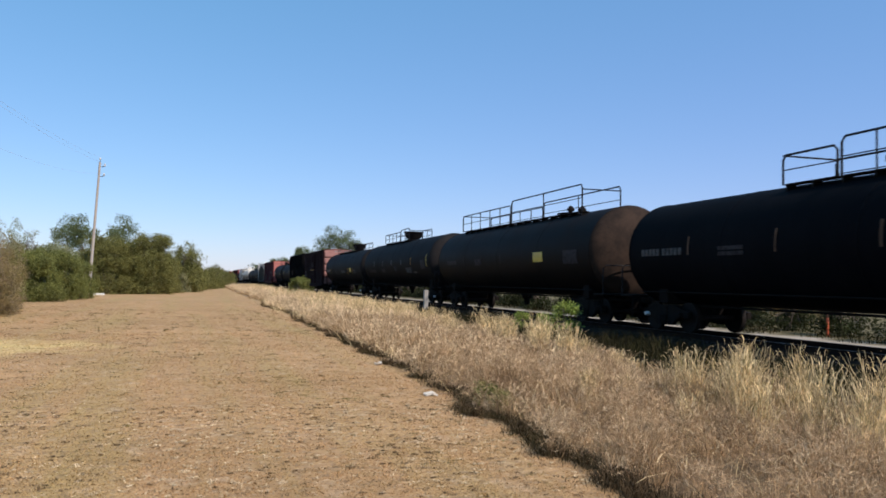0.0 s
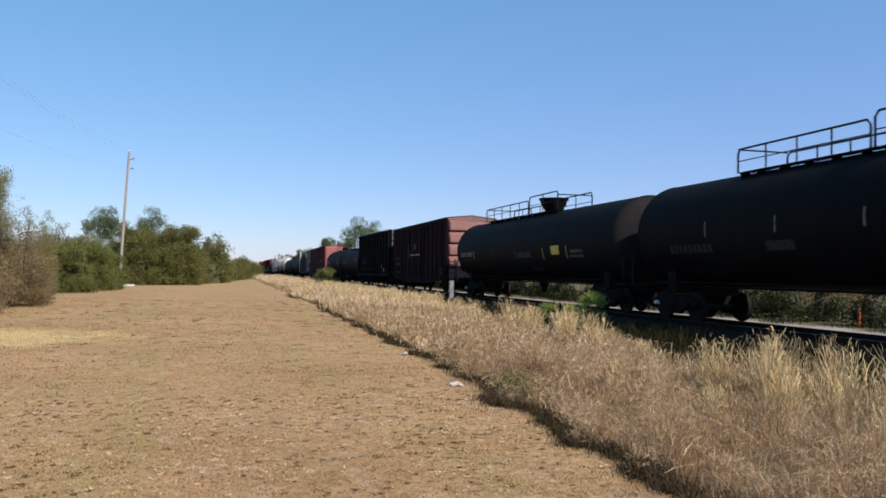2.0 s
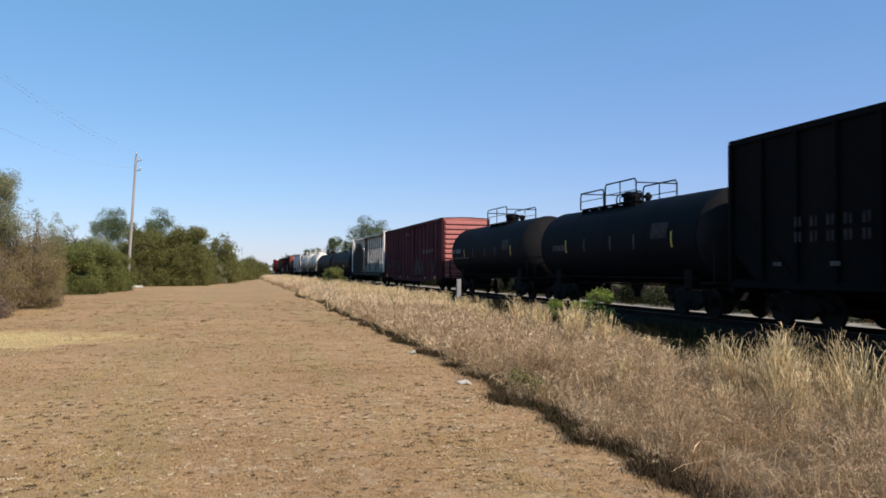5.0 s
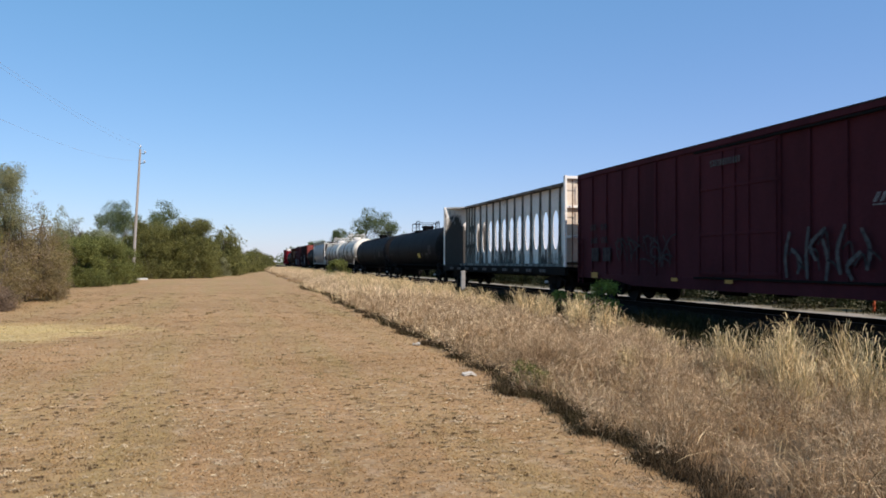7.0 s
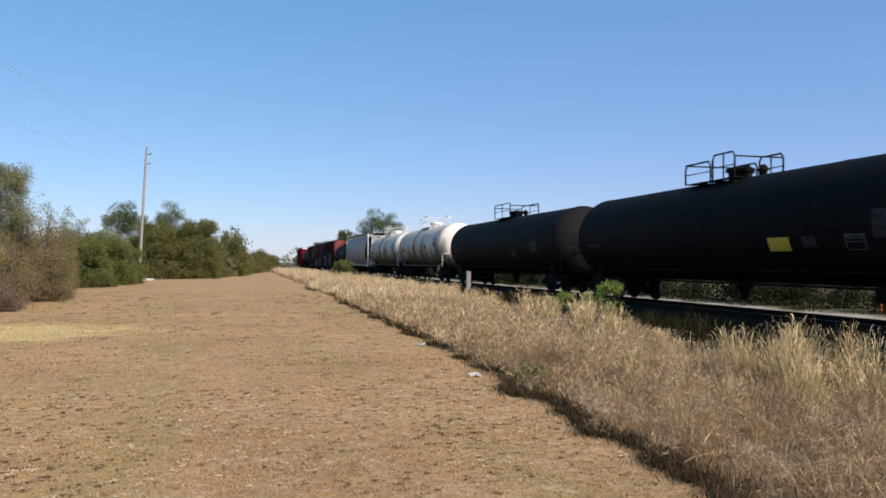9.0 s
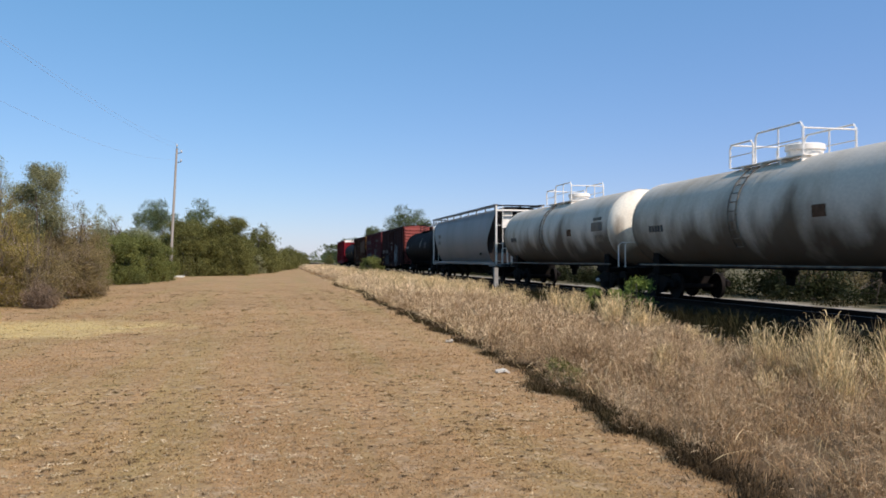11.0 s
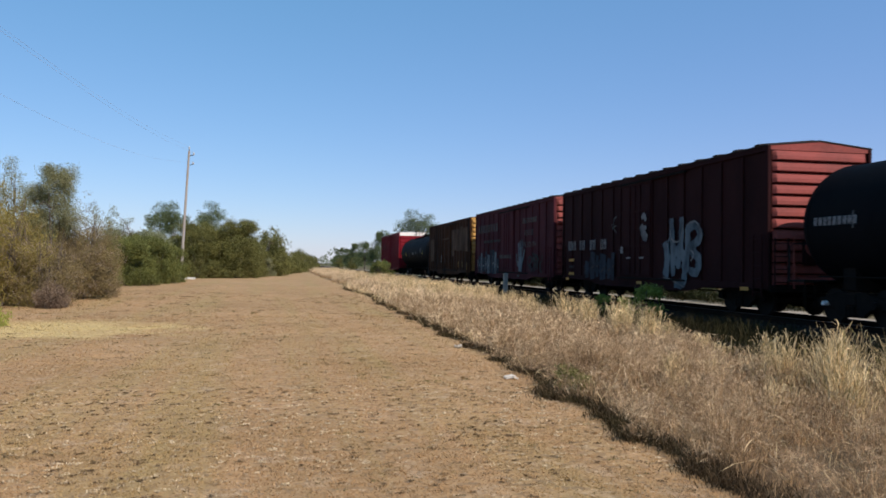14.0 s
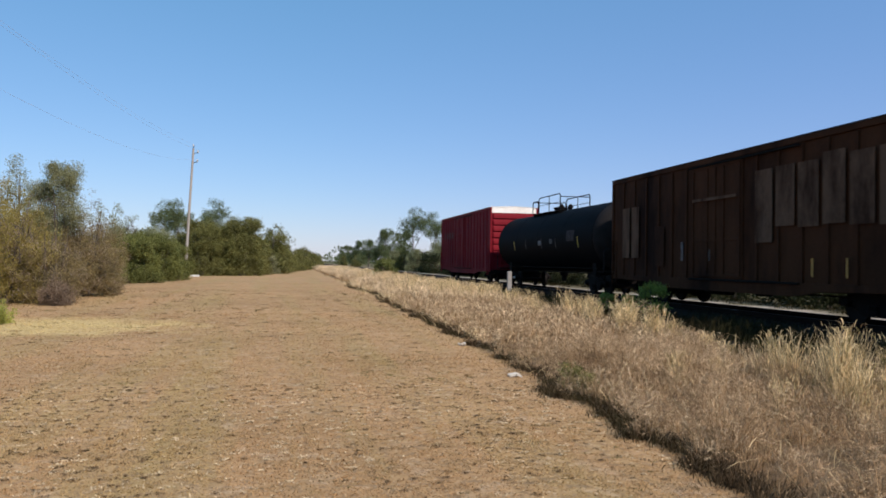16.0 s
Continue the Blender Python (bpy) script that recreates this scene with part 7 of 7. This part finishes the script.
    for cx, cy, ch in ((8.5, 23.5, 0.85), (8.3, 21.9, 0.75), (8.0, 20.4, 0.9), (7.7, 19.3, 0.8), (8.15, 18.6, 0.7), (7.85, 17.5, 0.95), (7.6, 17.0, 0.75), (7.75, 15.9, 0.8), (7.9, 15.3, 0.5), (8.0, 14.2, 0.34),
                       (7.5, 12.6, 0.3), (6.4, 9.6, 0.85), (6.5, 9.35, 0.75), (6.45, 8.35, 0.9), (6.65, 8.6, 0.95), (7.0, 8.9, 0.95), (7.3, 9.5, 0.7), (7.3, 8.3, 0.9), (5.05, 9.7, 0.52), (5.9, 10.1, 0.36),
                       (5.75, 7.1, 0.62), (6.3, 6.9, 0.95), (6.6, 6.4, 1.0), (5.9, 5.9, 0.8), (5.3, 7.8, 0.42), (6.2, 5.2, 0.95)):
        tuft(cx, cy, ch * 1.08, 95, 0.1 + 0.05 * ch, 0.0055 if cy < 11 else 0.0085, 5)
    n = 3200          # thin scatter of pale stems through the whole strip
    y = 2 + 60 * rng.uniform(0, 1, n) ** 1.6
    x = rng.uniform(3.6, strip_end(y) + 0.3)
    S.append((x, y, np.zeros(n), rng.uniform(0.2, 0.55, n), 0.0025 + y * 0.0004, rng.uniform(0.2, 1.0, n), rng.uniform(0, math.tau, n), rng.uniform(0.2, 0.9, n)))
    stuff("seed_grass", "pale straw-coloured seed grass tufts", "dry grass", stems(rng, *[np.concatenate(k) for k in zip(*S)]), M_STRAW_PALE)
    stuff("seed_grass_leaves", "yellowing green leaves of the seed grass", "grass", stems(rng, *[np.concatenate(k) for k in zip(*G)]), M_SEDGE)
    # rank green-brown growth along the ballast, the train's shadow put into its colour
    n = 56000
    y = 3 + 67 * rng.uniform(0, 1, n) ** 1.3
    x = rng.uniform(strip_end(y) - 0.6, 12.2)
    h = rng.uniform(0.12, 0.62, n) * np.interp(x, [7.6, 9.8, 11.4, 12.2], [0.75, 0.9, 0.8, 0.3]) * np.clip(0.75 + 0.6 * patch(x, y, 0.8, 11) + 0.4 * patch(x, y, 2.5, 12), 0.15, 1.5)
    stuff("rank_grass", "low greenish grass with painted shade beside the ballast", "grass", blades(rng, x, y, np.zeros(n), h, np.full(n, 0.018), rng.uniform(0.2, 0.8, n)), M_SHADEGRASS)
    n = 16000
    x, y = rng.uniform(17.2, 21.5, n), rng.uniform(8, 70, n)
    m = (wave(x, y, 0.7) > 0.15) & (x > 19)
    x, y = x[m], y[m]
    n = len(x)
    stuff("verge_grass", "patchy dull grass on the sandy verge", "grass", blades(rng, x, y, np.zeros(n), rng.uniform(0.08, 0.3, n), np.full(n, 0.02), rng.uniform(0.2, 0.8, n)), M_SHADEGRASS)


def strip_end(y):
    """Where the dry grass gives way to dark cinders beside the ballast."""
    return np.interp(y, [4, 9, 14, 20, 32, 60], [7.3, 7.7, 8.2, 8.7, 9.4, 10.6]) + 0.25 * np.sin(y * 0.9) + 0.12 * np.sin(y * 2.7)


def spikes(rng, x, y, h, w, lean):
    """Short blades of one face each."""
    n = len(x)
    a, f = rng.uniform(0, math.tau, n), rng.uniform(0, math.tau, n)
    wx, wy = np.cos(f) * w / 2, np.sin(f) * w / 2
    v = np.zeros((n, 3, 3))
    for k, sg in ((0, -1), (1, 1)):
        v[:, k, 0], v[:, k, 1] = x + wx * sg, y + wy * sg
    v[:, 2, 0], v[:, 2, 1], v[:, 2, 2] = x + np.cos(a) * lean * h, y + np.sin(a) * lean * h, h
    return v.reshape(-1, 3), np.arange(n * 3).reshape(n, 3)


def turf():
    """Close-mown tufts, with small gaps down to the thatch."""
    rng = np.random.default_rng(43)
    R = []
    for y0, y1, dens, wd in ((-8, 3.2, 250, 0.012), (3.2, 8, 3000, 0.011), (8, 14, 1300, 0.015), (14, 25, 460, 0.024), (25, 60, 120, 0.04)):
        w0 = 3.6 + y1 * 0.36
        n = int((y1 - y0) * (w0 + 3.6) * dens)
        x, y = rng.uniform(-w0, 4.2, n), rng.uniform(y0, y1, n)
        gaps = 0.5 * patch(x, y, 1.1, 1) + 0.55 * patch(x, y, 6.0, 2) + 0.9 * patch(x, y, 17.0, 3) + rng.uniform(-0.12, 0.12, n)
        m = (x < edge_of(y) + 0.1) & (np.hypot(x, y) > 0.5) & (gaps > -0.62 + 0.3 * patch(x, y, 0.45, 9)) & (rng.uniform(0, 1, n) > (y - 30) / 34)
        x, y, g = x[m], y[m], gaps[m]
        n = len(x)
        R.append((x, y, rng.uniform(0.005, 0.017, n) * (1 + 0.5 * np.clip(g, -0.5, 1.2)), np.full(n, wd) * rng.uniform(0.6, 1.3, n), rng.uniform(0.5, 2.6, n)))
    stuff("mown_turf", "short mown tan dry turf in small tufts", "dry grass", spikes(rng, *[np.concatenate(q) for q in zip(*R)]), M_TURF)
    # low dark tufts and a few green ones, wider than high
    nc = 2500
    cy = 3.4 + 40 * rng.uniform(0, 1, nc) ** 1.9
    cx = rng.uniform(-1, 1, nc) * (3.6 + cy * 0.36) * 0.9 - 0.12 * cy
    m = (cx < edge_of(cy) - 0.1) & (patch(cx, cy, 0.5, 21) + 0.7 * patch(cx, cy, 1.7, 22) + rng.uniform(-0.8, 0.8, nc) > -0.1)
    cx, cy = cx[m], cy[m]
    k = np.repeat(np.arange(len(cx)), rng.integers(6, 22, len(cx)))
    n = len(k)
    r = (0.012 + 0.0032 * cy[k]) * rng.uniform(0.5, 1.5, len(cx))[k]
    x, y = cx[k] + rng.normal(0, 1, n) * r, cy[k] + rng.normal(0, 0.6, n) * r
    stuff("turf_tufts", "small dark low tufts scattered in the mown grass", "grass", blades(rng, x, y, np.zeros(n), (0.01 + 0.0008 * y) * rng.uniform(0.6, 1.5, n), 0.005 + 0.0007 * y, rng.uniform(0.4, 1.8, n)), M_TUFT)
    # Dark blades paint the thatch and shade of gaps; pale ones are straw.
    for name, label, dens, mat, seed in (("turf_hollows", "dark brown specks as shaded gaps close by in the mown grass", 30, M_HOLLOW, 23), ("straw_flecks", "pale straw flecks lying on the mown grass", 22, M_CLIP, 24)):
        nc = int(7.5 * 10 * dens)
        cx, cy = rng.uniform(-6.4, 3.5, nc), rng.uniform(3.2, 10.7, nc)
        m = (cx < edge_of(cy) - 0.05) & (cx > -1.6 - 0.42 * cy) & (patch(cx, cy, 0.6, seed) + 0.6 * patch(cx, cy, 2.0, seed + 5) + rng.uniform(-0.7, 0.7, nc) > -0.15)
        cx, cy = cx[m], cy[m]
        k = np.repeat(np.arange(len(cx)), rng.integers(8, 26, len(cx)))
        n = len(k)
        r = rng.uniform(0.008, 0.03, len(cx))[k]
        x, y = cx[k] + rng.normal(0, 1, n) * r, cy[k] + rng.normal(0, 0.8, n) * r
        stuff(name, label, "grass", blades(rng, x, y, np.full(n, 0.006), rng.uniform(0.01, 0.024, n), np.full(n, 0.007), rng.uniform(0.5, 2.2, n)), mat)
    n = 26000
    y = 3.3 + 24 * rng.uniform(0, 1, n) ** 1.7
    x = rng.uniform(-1, 1, n) * (3.6 + y * 0.36) * 0.9 - 0.12 * y
    m = (x < edge_of(y)) & (wave(x + 7, y, 1.7) + 0.6 * wave(x, y, 4.3) + rng.uniform(-0.6, 0.6, n) > 0.35)
    x, y = x[m], y[m]
    n = len(x)
    stuff("grass_clippings", "bleached clippings strewn in patches on the turf", "dry grass", blades(rng, x, y, np.full(n, 0.012), rng.uniform(0.01, 0.03, n), 0.004 + 0.0004 * y, rng.uniform(1.0, 3.0, n)), M_CLIP)


def far_woods():
    """Low woods that close the horizon."""
    rng = np.random.default_rng(51)
    c = []
    for _ in range(420):
        x, y = rng.uniform(-420, 520), rng.uniform(420, 560)
        h, r = rng.uniform(4, 8.5), rng.uniform(3, 7)
        for _ in range(9):
            d = rng.normal(0, 1, 3)
            d /= np.linalg.norm(d)
            c.append((x + d[0] * r, y + d[1] * r, max(0.3, h * 0.5 + d[2] * h * 0.5)))
    v, f = leaves(rng, c, 0.9, 8, 0.8)
    stuff("far_woods", "distant low green woods along the horizon", "woods", (v, f), M_LEAF_PINE)


tall_grass()
turf()
far_woods()

# ---------------------------------------------------------------- posts, pole, wires and small things


def utility_pole():
    p = thing("utility_pole", "tall weathered wooden utility pole leaning slightly", "utility pole", "", (-9.33, 75.0, 0))
    part("pole", tube(B(), [(-0.01, 0, -0.3), (0.27, 0, 6), (0.54, 0, 11.7)], [0.135, 0.115, 0.09], 14), M_POLE, p, smooth=True)
    for z, x in ((11.25, 0.52), (10.4, 0.48)):
        arm = part("bracket", tube(B(), [(x, 0, z), (x + 0.42, 0, z + 0.08)], 0.03, 6), M_STEEL, p)
        part("insulator", lathe(B(), [(0, 0.04), (0.05, 0.09), (0.1, 0.05), (0.15, 0.09), (0.22, 0.05), (0.25, 0.03)], (x + 0.42, 0, z + 0.08), "Z", 12), M_INSUL, arm, smooth=True)
    part("top_pin", tube(B(), [(0.54, 0, 11.6), (0.545, 0, 11.9)], 0.03, 6), M_STEEL, p)
    part("insulator", lathe(B(), [(0, 0.04), (0.05, 0.09), (0.1, 0.05), (0.15, 0.09), (0.22, 0.05), (0.25, 0.03)], (0.545, 0, 11.85), "Z", 12), M_INSUL, p, smooth=True)
    part("ground_wire", tube(B(), [(0.09, -0.11, 0.1), (0.36, -0.09, 6), (0.6, -0.07, 11.2)], 0.012, 5), M_WIRE, p)


def wires():
    for x0, z0, x1, z1, sag in ((-8.785, 12.1, -12.0, 12.0, 2.0), (-8.39, 11.58, -11.4, 11.5, 2.0), (-8.43, 10.73, -11.4, 10.4, 3.2)):
        pts = []
        for i in range(25):
            f = i / 24
            pts.append((x0 + (x1 - x0) * f, 75 - 95 * f, z0 + (z1 - z0) * f - sag * 4 * f * (1 - f)))
        thing_mesh("overhead_wire", tube(B(), pts, 0.0045, 5), M_WIRE, "thin dark overhead wire strung from the pole", "wire", "overhead wires")


def small_things():
    rnd = random.Random(3)
    # stub post beside the track
    bm = box(B(), -0.11, 0.11, -0.09, 0.09, -0.2, 1.24, 0.02)
    thing_mesh("concrete_post", bm, M_POST, "short weathered grey concrete post in the grass", "post", at=(10.9, 38.6, 0))
    m = thing("marker_post", "slim orange marker post beyond the track", "marker post", "", (20.8, 22.4, 0))
    part("pole", lathe(B(), [(-0.1, 0.05), (0.62, 0.05), (0.64, 0.045)], (0, 0, 0), "Z", 12), M_ORANGE, m, smooth=True)
    part("cap", lathe(B(), [(0.64, 0.055), (0.74, 0.055), (0.78, 0.02)], (0, 0, 0), "Z", 12), M_BARE, m, smooth=True)
    for x, y, s, lb in ((3.16, 11.05, 0.1, "crumpled white paper scrap on the mown grass"), (3.3, 15.3, 0.1, "small pale scrap of litter in the grass")):
        bm = B()
        g = [[bm.verts.new((i * s * 0.5 + rnd.uniform(-0.02, 0.02), j * s * 0.4 + rnd.uniform(-0.02, 0.02), 0.035 + rnd.uniform(-0.015, 0.03))) for j in range(4)] for i in range(4)]
        for i in range(3):
            for j in range(3):
                bm.faces.new((g[i][j], g[i + 1][j], g[i + 1][j + 1], g[i][j + 1]))
        ex = bmesh.ops.extrude_face_region(bm, geom=list(bm.faces))
        for q in ex["geom"]:
            if isinstance(q, bmesh.types.BMVert):
                q.co.z -= 0.03
        thing_mesh("litter", bm, M_PAPER, lb, "litter", at=(x, y, 0.0))
    thing_mesh("concrete_slab", box(B(), -0.55, 0.55, -0.35, 0.35, -0.05, 0.16, 0.03), M_SLAB, "small pale concrete slab by the pole", "slab", at=(-8.75, 76.2, 0))


utility_pole()
wires()
small_things()



def motions():
    """The train rolls towards and past the camera, slowing very slightly."""
    for w, s in WAGONS:
        walk(w, [(t, pose(TRACK_X, s - SPEED * t + SLOWING * t * t, RAIL_Z)) for t in (0.0, 2.0, 4.0, 6.0, 8.0, 10.0, 12.0, 14.0, 16.0)])


SPEED, SLOWING = 20.265, 0.00196
motions()
